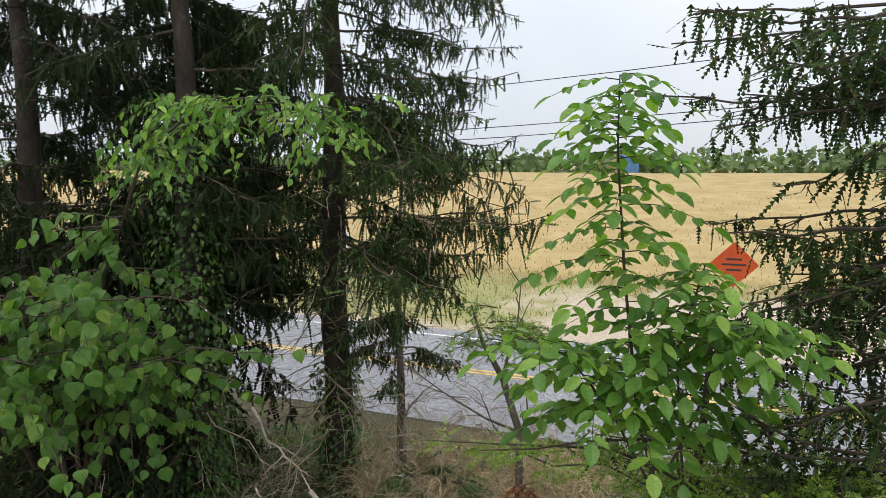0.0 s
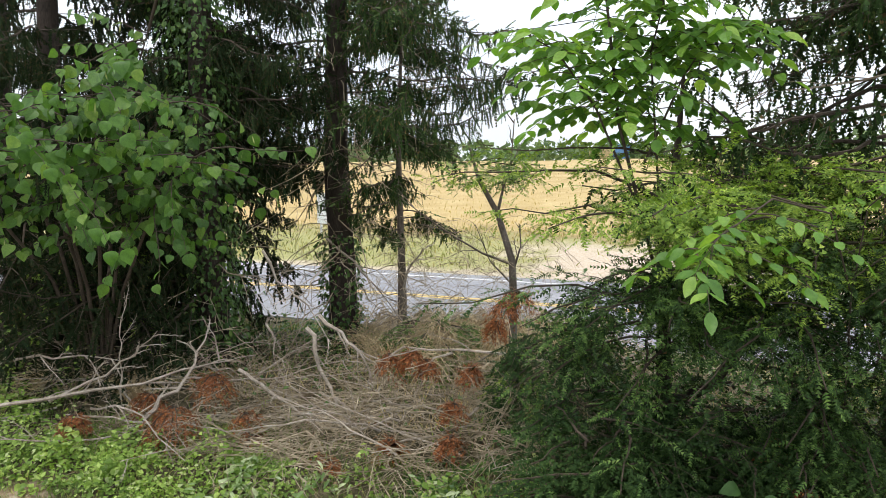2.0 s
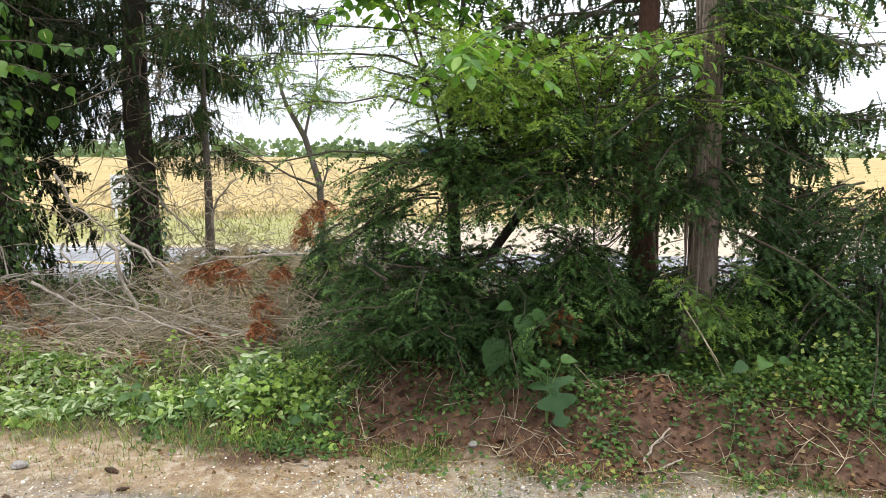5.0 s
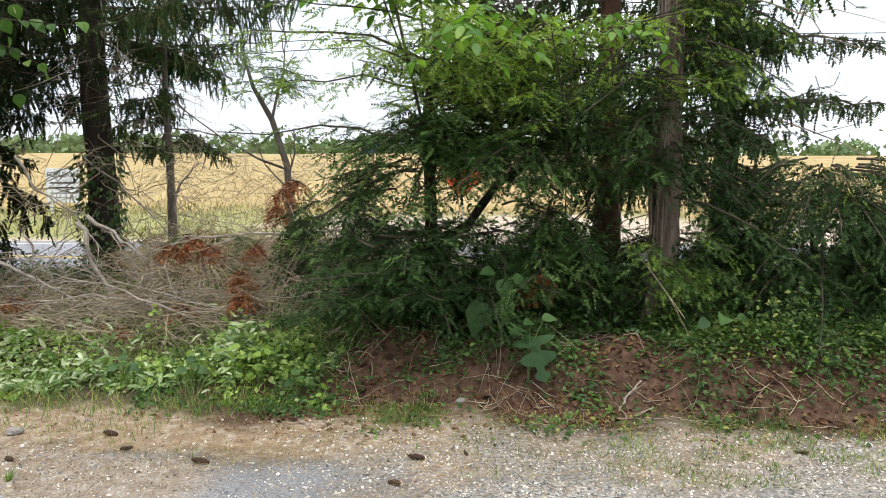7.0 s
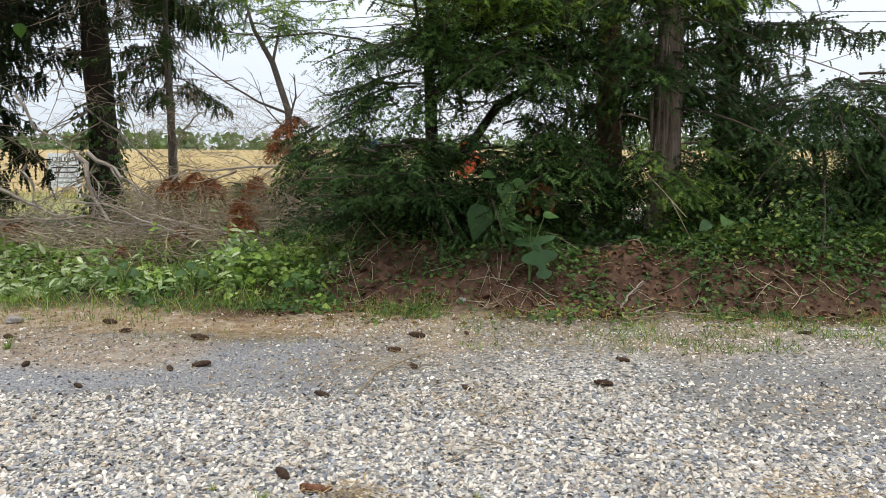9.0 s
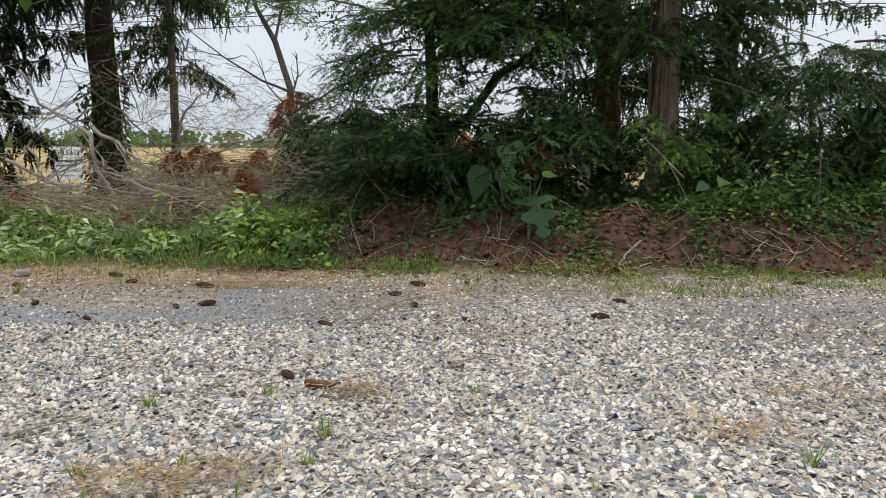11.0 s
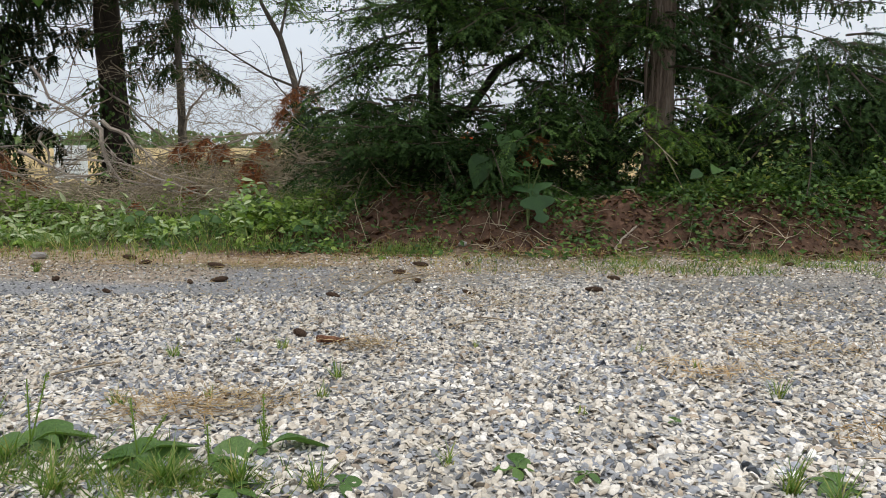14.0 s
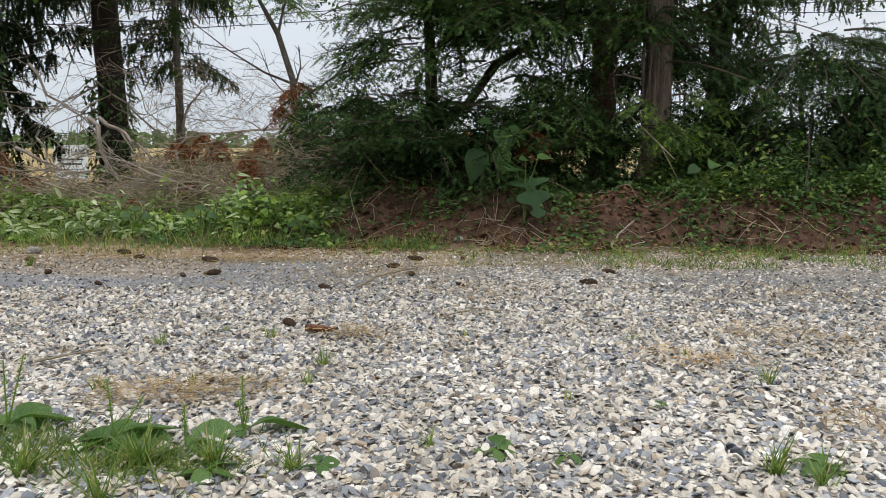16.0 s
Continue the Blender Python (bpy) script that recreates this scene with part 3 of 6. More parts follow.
def make_far_woods():
    h = Heap()
    for k in range(200):
        a = -230 + 460 * (k + rng.random()) / 200
        v = rng.uniform(128, 150) + 12 * math.sin(a * 0.03)
        x, y = plan(a, v)
        z = float(height(x, y))
        tall = rng.uniform(3.4, 5.2) + 3.6 * float(vnoise(a, 0, 34)) + 2.2 * math.exp(-((a - 45) / 16) ** 2)
        wide = tall * rng.uniform(0.55, 0.9)
        n = 80
        d = unit(rng.normal(0, 1, (n, 3)))
        r = rng.random(n) ** 0.4
        p = np.array([x, y, z + tall * 0.3]) + d * np.stack([wide * r, wide * r, tall * 0.52 * r], -1)
        scatter(h, *SLIVER, axes(rng.normal(0, 1, (n, 3)), rng.normal(0, 1, (n, 3))), p, np.stack([rng.uniform(0.8, 1.5, n), rng.uniform(0.9, 1.7, n), np.ones(n)], -1))
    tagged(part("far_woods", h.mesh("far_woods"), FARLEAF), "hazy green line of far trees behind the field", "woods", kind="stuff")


make_far_woods()


def box(h, lo, hi):
    lo, hi = np.array(lo, float), np.array(hi, float)
    c = np.array([(lo[0] if i & 1 == 0 else hi[0], lo[1] if i & 2 == 0 else hi[1], lo[2] if i & 4 == 0 else hi[2]) for i in range(8)])
    h.add(c, np.array([(0, 2, 3, 1), (4, 5, 7, 6), (0, 1, 5, 4), (2, 6, 7, 3), (0, 4, 6, 2), (1, 3, 7, 5)]))


def gable(h, lo, hi, rise, over=0.4):
    x0, x1, y0, y1, z = lo[0] - over, hi[0] + over, lo[1] - over, hi[1] + over, hi[2]
    m = (y0 + y1) / 2
    v = [(x0, y0, z), (x1, y0, z), (x1, y1, z), (x0, y1, z), (x0, m, z + rise), (x1, m, z + rise)]
    v = v + [(p[0], p[1], p[2] + 0.15) for p in v]
    h.add(v, [(0, 1, 5, 4), (2, 3, 4, 5), (6, 10, 11, 7), (8, 11, 10, 9), (0, 6, 7, 1), (2, 8, 9, 3)])
    h.add(v, [(0, 4, 10), (0, 10, 6), (4, 3, 9), (4, 9, 10), (1, 7, 11), (1, 11, 5), (5, 11, 8), (5, 8, 2)])


def make_far_shed():
    x, y = 34.0, 122.0
    z = float(height(x, y)) - 0.2
    shed = thing("farm_shed", (x, y, z), "small blue metal shed with a tan annex beyond the field", "shed")
    h = Heap()
    box(h, (-3.1, -3, 0), (-0.7, 3, 2.9))
    part("wall", h.mesh("wall"), BLUE, shed)
    h = Heap()
    gable(h, (-3.1, -3, 0), (-0.7, 3, 2.9), 0.3, 0.1)
    part("roof", h.mesh("roof"), BLUE, shed)
    h = Heap()
    box(h, (-6.7, -1.4, 0), (-3.12, 1.4, 2.6))
    part("annex", h.mesh("annex"), TAN, shed, "low tan annex")


make_far_shed()


# ---- roadside signs and wires ----
def letters(text, size, parent, at, turn, mat, name="lettering"):
    cu = bpy.data.curves.new(name, "FONT")
    cu.body, cu.size, cu.align_x, cu.align_y, cu.extrude = text, size, "CENTER", "CENTER", 0.003
    tmp = bpy.data.objects.new(name, cu)
    me = bpy.data.meshes.new_from_object(tmp)
    bpy.data.objects.remove(tmp)
    ob = part(name, me, mat, parent)
    ob.matrix_local = Matrix.Translation(at) @ turn
    return ob


def bevelled_panel(w, hgt, t, corner, name):
    bm = bmesh.new()
    n = 5
    pts = []
    for cx, cz, a0 in ((w / 2 - corner, hgt / 2 - corner, 0), (-w / 2 + corner, hgt / 2 - corner, 90), (-w / 2 + corner, -hgt / 2 + corner, 180), (w / 2 - corner, -hgt / 2 + corner, 270)):
        for k in range(n):
            g = radians(a0 + 90 * k / (n - 1))
            pts.append((cx + corner * math.cos(g), cz + corner * math.sin(g)))
    f = bm.faces.new([bm.verts.new((x, -t / 2, z)) for x, z in pts])
    ext = bmesh.ops.extrude_face_region(bm, geom=[f])
    bmesh.ops.translate(bm, verts=[e for e in ext["geom"] if isinstance(e, bmesh.types.BMVert)], vec=(0, t, 0))
    bmesh.ops.recalc_face_normals(bm, faces=bm.faces)
    me = bpy.data.meshes.new(name)
    bm.to_mesh(me)
    bm.free()
    return me


def make_lease_sign():
    x, y = -5.5, 35.17
    z = float(height(x, y))
    sign = thing("lease_sign", (x, y, z), "large white for-lease sign on two posts at the field's edge", "sign")
    sign.rotation_euler = (0, 0, radians(-23))
    p = part("panel", bevelled_panel(1.6, 1.58, 0.03, 0.03, "panel"), SIGNWHITE, sign)
    p.location = (0, 0, 1.34)
    for dx in (-0.62, 0.62):
        h = Heap()
        box(h, (dx - 0.045, 0.02, -0.3), (dx + 0.045, 0.11, 2.16))
        part("post", h.mesh("post"), SIGNWHITE, sign)
    face = Matrix.Rotation(radians(90), 4, "X")
    letters("FOR", 0.31, sign, (-0.42, -0.018, 1.84), face, INK)
    letters("LEASE", 0.31, sign, (0.26, -0.018, 1.84), face, INK)
    for row, (wid, zz) in enumerate(((1.2, 1.46), (1.0, 1.24), (1.25, 0.98), (0.8, 0.78))):
        h = Heap()
        box(h, (-wid / 2, -0.022, zz - 0.035), (wid / 2, -0.016, zz + 0.035))
        part("text_bar", h.mesh("text_bar"), INK if row < 2 else STEEL, sign)


make_lease_sign()


def make_work_sign():
    x, y = 10.82, 25.61
    z = float(height(x, y))
    sign = thing("road_work_sign", (x, y, z), "orange diamond road works sign on a steel stand", "road sign")
    sign.rotation_euler = (0, 0, radians(-24))
    p = part("panel", bevelled_panel(1.22, 1.22, 0.01, 0.06, "panel"), ORANGE, sign)
    p.matrix_local = Matrix.Translation((0, 0, 1.66 - z)) @ Matrix.Rotation(radians(45), 4, "Y")
    h = Heap()
    for s in (-1, 1):
        tube(h, [(s * 0.02, 0.04, 1.9 - z), (s * 0.02, 0.04, 0.35)], [0.018, 0.018], 8)
    part("mast", h.mesh("mast"), STEEL, sign)
    for s, t in ((-1, -1), (1, -1), (-1, 1), (1, 1)):
        h = Heap()
        tube(h, [(0, 0.04, 0.42), (s * 0.5, t * 0.35, 0.02)], [0.015, 0.015], 8)
        part("leg", h.mesh("leg"), STEEL, sign)
    for wid, zz in ((0.55, 1.86), (0.85, 1.66), (0.55, 1.46)):
        h = Heap()
        box(h, (-wid / 2, -0.012, zz - z - 0.035), (wid / 2, -0.007, zz - z + 0.035))
        part("text_bar", h.mesh("text_bar"), INK, sign)


make_work_sign()


def make_wires():
    for z0, v, sag in ((6.55, 25.0, 0.5), (6.95, 25.2, 0.45), (8.5, 25.1, 0.6)):
        h = Heap()
        aa = np.linspace(-160, 160, 81)
        local = ((aa + 20) / 40 + 0.5) % 1.0 - 0.5
        x, y = plan(aa, np.full_like(aa, v))
        zz = z0 + 0.018 * np.clip(aa, -30, 60) + sag * (4 * local ** 2 - 0.4) * (np.abs(aa) < 500)
        tube(h, np.stack([x, y, zz], -1), np.full(81, 0.016), 5)
        tagged(part("overhead_wire", h.mesh("overhead_wire"), WIRE), "thin black overhead utility wire above the roadside", "wire", "overhead wires")


make_wires()

# ---- trees ----
def trunk_mesh(base, top, r0, r1, lean=(0, 0), sides=14, rings=30, flare=0.35, origin=(0, 0, 0), name="trunk"):
    h = Heap()
    z = np.linspace(base[2] - 0.25, top, rings)
    s = (z - z[0]) / (z[-1] - z[0])
    p = np.stack([base[0] + lean[0] * s + 0.03 * np.sin(z * 1.3), base[1] + lean[1] * s + 0.03 * np.cos(z * 0.9), z], -1)
    r = r0 * (1 - s) + r1 * s + r0 * flare * np.exp(-(z - z[0]) / 0.35)
    tube(h, p, r, sides, True, 0.14)
    return h.mesh(name, origin, True), p


def strands(leaf, wood, tops, lengths, thick, step=0.042):
    """Hanging spruce branchlets: a thin cord with short needle twigs round it."""
    N = len(tops)
    sway = rng.normal(0, 0.34, (N, 3))
    sway[:, 2] = 0
    down = unit(np.array([0, 0, -1.0]) + sway)
    side = unit(np.cross(down, rng.normal(0, 1, (N, 3))))
    w = 0.004
    ends = tops + down * lengths[:, None]
    v = np.stack([tops - side * w, tops + side * w, ends], 1).reshape(-1, 3)
    wood.add(v, np.arange(len(v)).reshape(-1, 3))
    for lo, hi, pairs in ((0.0, 0.12, 3), (0.12, 0.24, 6), (0.24, 0.42, 9), (0.42, 0.7, 13), (0.7, 9.0, 18)):
        sel = (lengths >= lo) & (lengths < hi)
        if sel.any():
            needles(leaf, tops[sel], down[sel], side[sel], lengths[sel], pairs if thick < 0.04 else pairs * 2 // 3 + 1, thick * 1.35, 1.15 if thick < 0.04 else 1.35, 0.85, 0.65)


def spruce_limb(tree, org, start, az, length, droop, lift, hang, dense=1.0, r0=0.03, thick=0.016, mat=None):
    leaf, wood = Heap(), Heap()
    aim = (math.cos(az), math.sin(az), 0.05)
    p = bent(start, aim, length, droop, 0.16, 9, lift)
    tube(wood, p, np.linspace(r0, 0.006, 9), 5, False)
    tops, lens = [], []
    twig_at, twig_to = [], []

    def line(q, lo, scale):
        span = np.linalg.norm(q[-1] - q[0])
        n = max(2, int(span * 22 * dense))
        s = lo + (1 - lo) * rng.random(n)
        pt, _ = at_path(q, s)
        tops.append(pt + rng.normal(0, 0.03, pt.shape))
        lens.append(hang * scale * rng.uniform(0.12, 1.0, n) ** 1.3 * (1.05 - 0.5 * s))

    line(p, 0.12, 1.0)
    for s in np.arange(0.18, 0.97, 0.085 / max(dense, 0.5)):
        pt, tg = at_path(p, np.array([s + rng.uniform(-0.03, 0.02)]))
        pt, tg = pt[0], tg[0]
        flat = unit(np.array([-tg[1], tg[0], 0]))
        for sg in (-1, 1):
            if rng.random() > 0.8:
                continue
            ln = length * (0.42 * (1 - s) + 0.09) * rng.uniform(0.5, 1.2)
            q = bent(pt, tg * 0.75 + flat * sg * rng.uniform(0.5, 1.0) + np.array([0, 0, rng.normal(0, 0.2)]), ln, 0.3, 0.15, 5, 0.1)
            tube(wood, q, np.linspace(0.009, 0.003, 5), 3, False)
            line(q, 0.05, 0.85)
            k = max(2, int(ln / 0.085 * min(dense, 1.0)))
            o, d = at_path(q, np.linspace(0.1, 0.999, k))
            wide = unit(np.stack([-d[:, 1], d[:, 0], np.zeros(k)], -1)) * np.where(np.arange(k) % 2 == 0, 0.8, -0.8)[:, None]
            twig_at.append(o)
            twig_to.append(unit(d * 0.7 + wide + rng.normal(0, 0.35, (k, 3)) - np.array([0, 0, 0.1])))
    strands(leaf, wood, np.concatenate(tops), np.concatenate(lens), thick)
    limb = part("limb", wood.mesh("limb", org), TWIG, tree)
    if twig_at:
        upper = Heap()
        o, d = np.concatenate(twig_at), np.concatenate(twig_to)
        needles(upper, o, d, unit(np.array([0, 0, 1.0]) + rng.normal(0, 0.4, o.shape)), rng.uniform(0.1, 0.24, len(o)), 5, thick * 1.4, 1.1)
        tagged(part("upper_spray", upper.mesh("upper_spray", org), SPRUCETIP if mat is SPRUCE else mat, limb, "greener level twigs"), kind="stuff")
    tagged(part("foliage", leaf.mesh("foliage", org), mat, limb, "drooping needle branchlets"), kind="stuff")


def dead_twig(tree, org, q, r):
    h = Heap()
    twiggy(h, q, r, 1, 0.6, 0.4, 4)
    part("dead_twig", h.mesh("dead_twig", org), DEADTWIG, tree, "bare grey dead twig")


def twiggy(heap, p, r0, levels, spread, ratio=0.5, every=5, up=0.0):
    """A bare branch with branches of its own."""
    n = len(p)
    tube(heap, p, np.linspace(r0, max(r0 * 0.25, 0.0015), n), 5 if r0 > 0.008 else 3, False)
    if levels == 0:
        return
    length = np.linalg.norm(np.diff(p, axis=0), axis=1).sum()
    for k in range(every):
        s = 0.2 + 0.78 * (k + rng.random()) / every
        pt, tg = at_path(p, np.array([min(s, 0.99)]))
        q = bent(pt[0], tg[0] * 0.8 + rng.normal(0, spread, 3) + np.array([0, 0, up]), length * ratio * rng.uniform(0.5, 1.1), 0.1, 0.18, 5 if levels > 1 else 4)
        twiggy(heap, q, r0 * 0.45, levels - 1, spread, ratio, every, up)


def spruce(base, tall, r0, reach, low, label, limbs=46, mat=None, hang=0.6, bias=None, dense=1.0, ivy=0.0, thick=0.026, dead=14, bark=None, shape=1.0):
    z0 = float(height(base[0], base[1]))
    org = (base[0], base[1], z0)
    tree = thing("spruce_tree", org, label, "tree", "spruces along the bank")
    me, line = trunk_mesh(org, tall, r0, 0.03, origin=org)
    part("trunk", me, bark or BARK, tree, "dark brown scaly trunk")
    for k in range(limbs):
        f = (k + rng.random()) / limbs
        z = low + (tall - 0.6 - low) * f ** 1.25
        az = rng.uniform(0, 2 * math.pi) if bias is None else bias(z)
        taper = 1 - ((z - low) / (tall - low)) ** shape
        ln = max(0.35, reach * (0.25 + 0.75 * taper) * rng.uniform(0.65, 1.15))
        high = z > 8.2
        spruce_limb(tree, org, (base[0], base[1], z), az, ln, 0.45 * rng.uniform(0.1, 1.8), 0.22, hang * rng.uniform(0.7, 1.25), dense * (0.4 if high else 1.0), 0.022, thick * (1.9 if high else 1.0), mat or SPRUCE)
    for k in range(dead):
        z = rng.uniform(z0 + 0.9, low + 1.2)
        az = rng.uniform(0, 2 * math.pi)
        dead_twig(tree, org, bent((base[0], base[1], z), (math.cos(az), math.sin(az), rng.uniform(-0.5, 0.25)), rng.uniform(0.5, 2.3), 0.25, 0.25, 7), 0.013)
    if ivy:
        h = Heap()
        n = int((1700 if ivy > 2 else 1000) * ivy)
        z = z0 + rng.random(n) ** 1.2 * ivy * 1.9
        az = rng.uniform(0, 2 * math.pi, n)
        rr = r0 * 1.05 + np.abs(rng.normal(0, 0.06 + 0.16 * (ivy > 2), n))
        o = np.stack([base[0] + np.cos(az) * rr, base[1] + np.sin(az) * rr, z], -1)
        out = np.stack([np.cos(az), np.sin(az), np.full(n, 0.3)], -1)
        scatter(h, *SMALL, axes(np.array([0, 0, -0.8]) + out * 0.4 + rng.normal(0, 0.35, (n, 3)), out + rng.normal(0, 0.3, (n, 3))), o, rng.uniform(0.06, 0.12, n))
        part("ivy", h.mesh("ivy", org), IVY, tree, "glossy ivy leaves climbing the trunk")
    return tree


def away(z):
    """Low limbs reach back and toward the far end of the bank, high ones all round."""
    return rng.uniform(radians(100), radians(265)) if z < 3.4 else rng.uniform(radians(-40), radians(225))


tall_spruce = spruce((-1.7, 10.85), 13.5, 0.26, 3.3, 3.9, "tall spruce with a bare lower trunk and drooping branchlets", 64, SPRUCE, 0.8, dense=0.62, ivy=1.1, dead=70, shape=2.2, thick=0.025)
for k in range(15):
    spruce_limb(tall_spruce, tuple(tall_spruce.location), (-1.7, 10.85, rng.uniform(4.9, 9.0)), radians(rng.uniform(-40, 25)), rng.uniform(2.0, 3.2), rng.uniform(0.2, 0.5), 0.2, 0.55, 0.7, 0.022, 0.026, SPRUCE)
spruce((-3.55, 9.7), 12.5, 0.25, 2.8, 1.0, "spruce with a thick ivy-clad trunk beside the brush pile", 74, SHADESPRUCE, 0.8, away, dense=0.74, ivy=3.2, shape=2.0, thick=0.03)
spruce((-6.1, 10.3), 13.0, 0.24, 3.1, 0.9, "dark dense spruce behind the redbud", 74, SHADESPRUCE, 0.8, dense=0.72, ivy=1.0, shape=2.0, thick=0.03)
spruce((-8.6, 13.2), 14.0, 0.24, 3.6, 1.0, "dark spruce at the far end of the bank", 48, SHADESPRUCE, 0.9, dense=0.55, thick=0.042, dead=0, shape=2.0)
spruce((-4.9, 13.6), 13.0, 0.2, 2.9, 2.7, "dark spruce behind the others near the road", 70, SHADESPRUCE, 0.9, dense=0.7, thick=0.042, dead=0, shape=2.0)


def right_bias(z):
    """Limbs reach away from the gravel and toward the yew; only high ones over the open side."""
    g = rng.random()
    if z > 5.4 and g > 0.7:
        return rng.uniform(radians(-70), radians(30))
    return rng.uniform(radians(80), radians(240))


def inner_bias(z):
    return rng.uniform(radians(85), radians(205)) if rng.random() < 0.8 else rng.uniform(0, 2 * math.pi)


open_side = spruce((5.7, 5.0), 8.6, 0.17, 2.5, 2.0, "spruce with long drooping limbs beside the cedar", 34, SPRUCE, 0.75, bias=right_bias, dense=0.58, dead=8, thick=0.03)
for z, az, ln in ((3.6, 0.0, 2.4), (2.7, -25.0, 2.0), (4.6, 20.0, 2.2)):
    spruce_limb(open_side, tuple(open_side.location), (5.7, 5.0, z), radians(az), ln, 0.1, 0.1, 0.3, 0.9, 0.02, 0.026, SPRUCE)
for k in range(26):
    spruce_limb(open_side, tuple(open_side.location), (5.7, 5.0, rng.uniform(1.9, 5.6)), radians(rng.uniform(-165, -80)), rng.uniform(0.8, 1.6), 0.4, 0.15, 0.5, 0.6, 0.018, 0.026, SPRUCE)
inner_spruce = spruce((3.95, 4.9), 7.6, 0.17, 2.75, 3.0, "spruce with a reddish-brown trunk behind the cedar", 28, SPRUCE, 0.7, bias=inner_bias, dense=0.36, thick=0.03, dead=16, bark=REDBARK, shape=1.6)


for k in range(16):
    spruce_limb(inner_spruce, tuple(inner_spruce.location), (3.95, 4.9, rng.uniform(4.0, 6.6)), radians(rng.uniform(150, 215)), rng.uniform(1.3, 2.4), rng.uniform(0.15, 0.4), 0.15, 0.5, 0.55, 0.018, 0.024, SPRUCE)


# ---- yews and other near conifers: flat sprays ----
def spray_limb(tree, org, p, r0, spread, hang=0.25, dense=1.0, size=0.03, twig=0.12, mat=None, tipmat=None, tips=0.0, name="limb"):
    """A limb with side branches in a loose fan, each set with needle twigs."""
    leaf, tip, wood = Heap(), Heap(), Heap()
    n = len(p)
    tube(wood, p, np.linspace(r0, 0.004, n), 5, False)
    length = np.linalg.norm(np.diff(p, axis=0), axis=1).sum()
    O, D, L = [], [], []
    for s in np.arange(0.1, 1.0, 0.06 / (length * 0.5 + 0.3) / dense):
        pt, tg = at_path(p, np.array([min(s + rng.uniform(-0.04, 0.04), 0.999)]))
        pt, tg = pt[0], tg[0]
        flat = unit(np.array([-tg[1], tg[0], 0.0]))
        for sg in (-1, 1):
            ln = spread * (1.08 - s) * rng.uniform(0.4, 1.2) + 0.08
            q = bent(pt, tg * 0.8 + flat * sg * rng.uniform(0.45, 1.0) + np.array([0, 0, rng.normal(0, 0.3)]), ln, hang, 0.16, 5)
            if ln > 0.4:
                tube(wood, q, np.linspace(0.004, 0.0015, 5), 3, False)
            k = max(3, int(ln / 0.042))
            u = np.linspace(0.08, 1.0, k)
            o, d = at_path(q, u * 0.999)
            fl = unit(np.stack([-d[:, 1], d[:, 0], np.zeros(k)], -1))
            alt = np.where(np.arange(k) % 2 == 0, 1.0, -1.0)[:, None]
            aim = unit(d * 0.8 + fl * alt * 0.75 + rng.normal(0, 0.42, (k, 3)) + np.array([0, 0, -0.16]))
            aim[-1] = d[-1]
            O.append(o)
            D.append(aim)
            L.append(twig * rng.uniform(0.6, 1.25, k) * (1.1 - 0.35 * u))
    O, D, L = np.concatenate(O), np.concatenate(D), np.concatenate(L)
    nrm = unit(np.array([0, -0.15, 1.0]) + rng.normal(0, 0.5, O.shape))
    limb = part(name, wood.mesh(name, org), TWIG, tree)
    pick = rng.random(len(O)) < tips
    for h, sel, m, nm in ((leaf, ~pick, mat, "spray"), (tip, pick, tipmat, "lit_new_growth")):
        if sel.sum():
            needles(h, O[sel], D[sel], nrm[sel], L[sel], 5, size, 0.8)
            tagged(part(nm, h.mesh(nm, org), m, limb), kind="stuff")


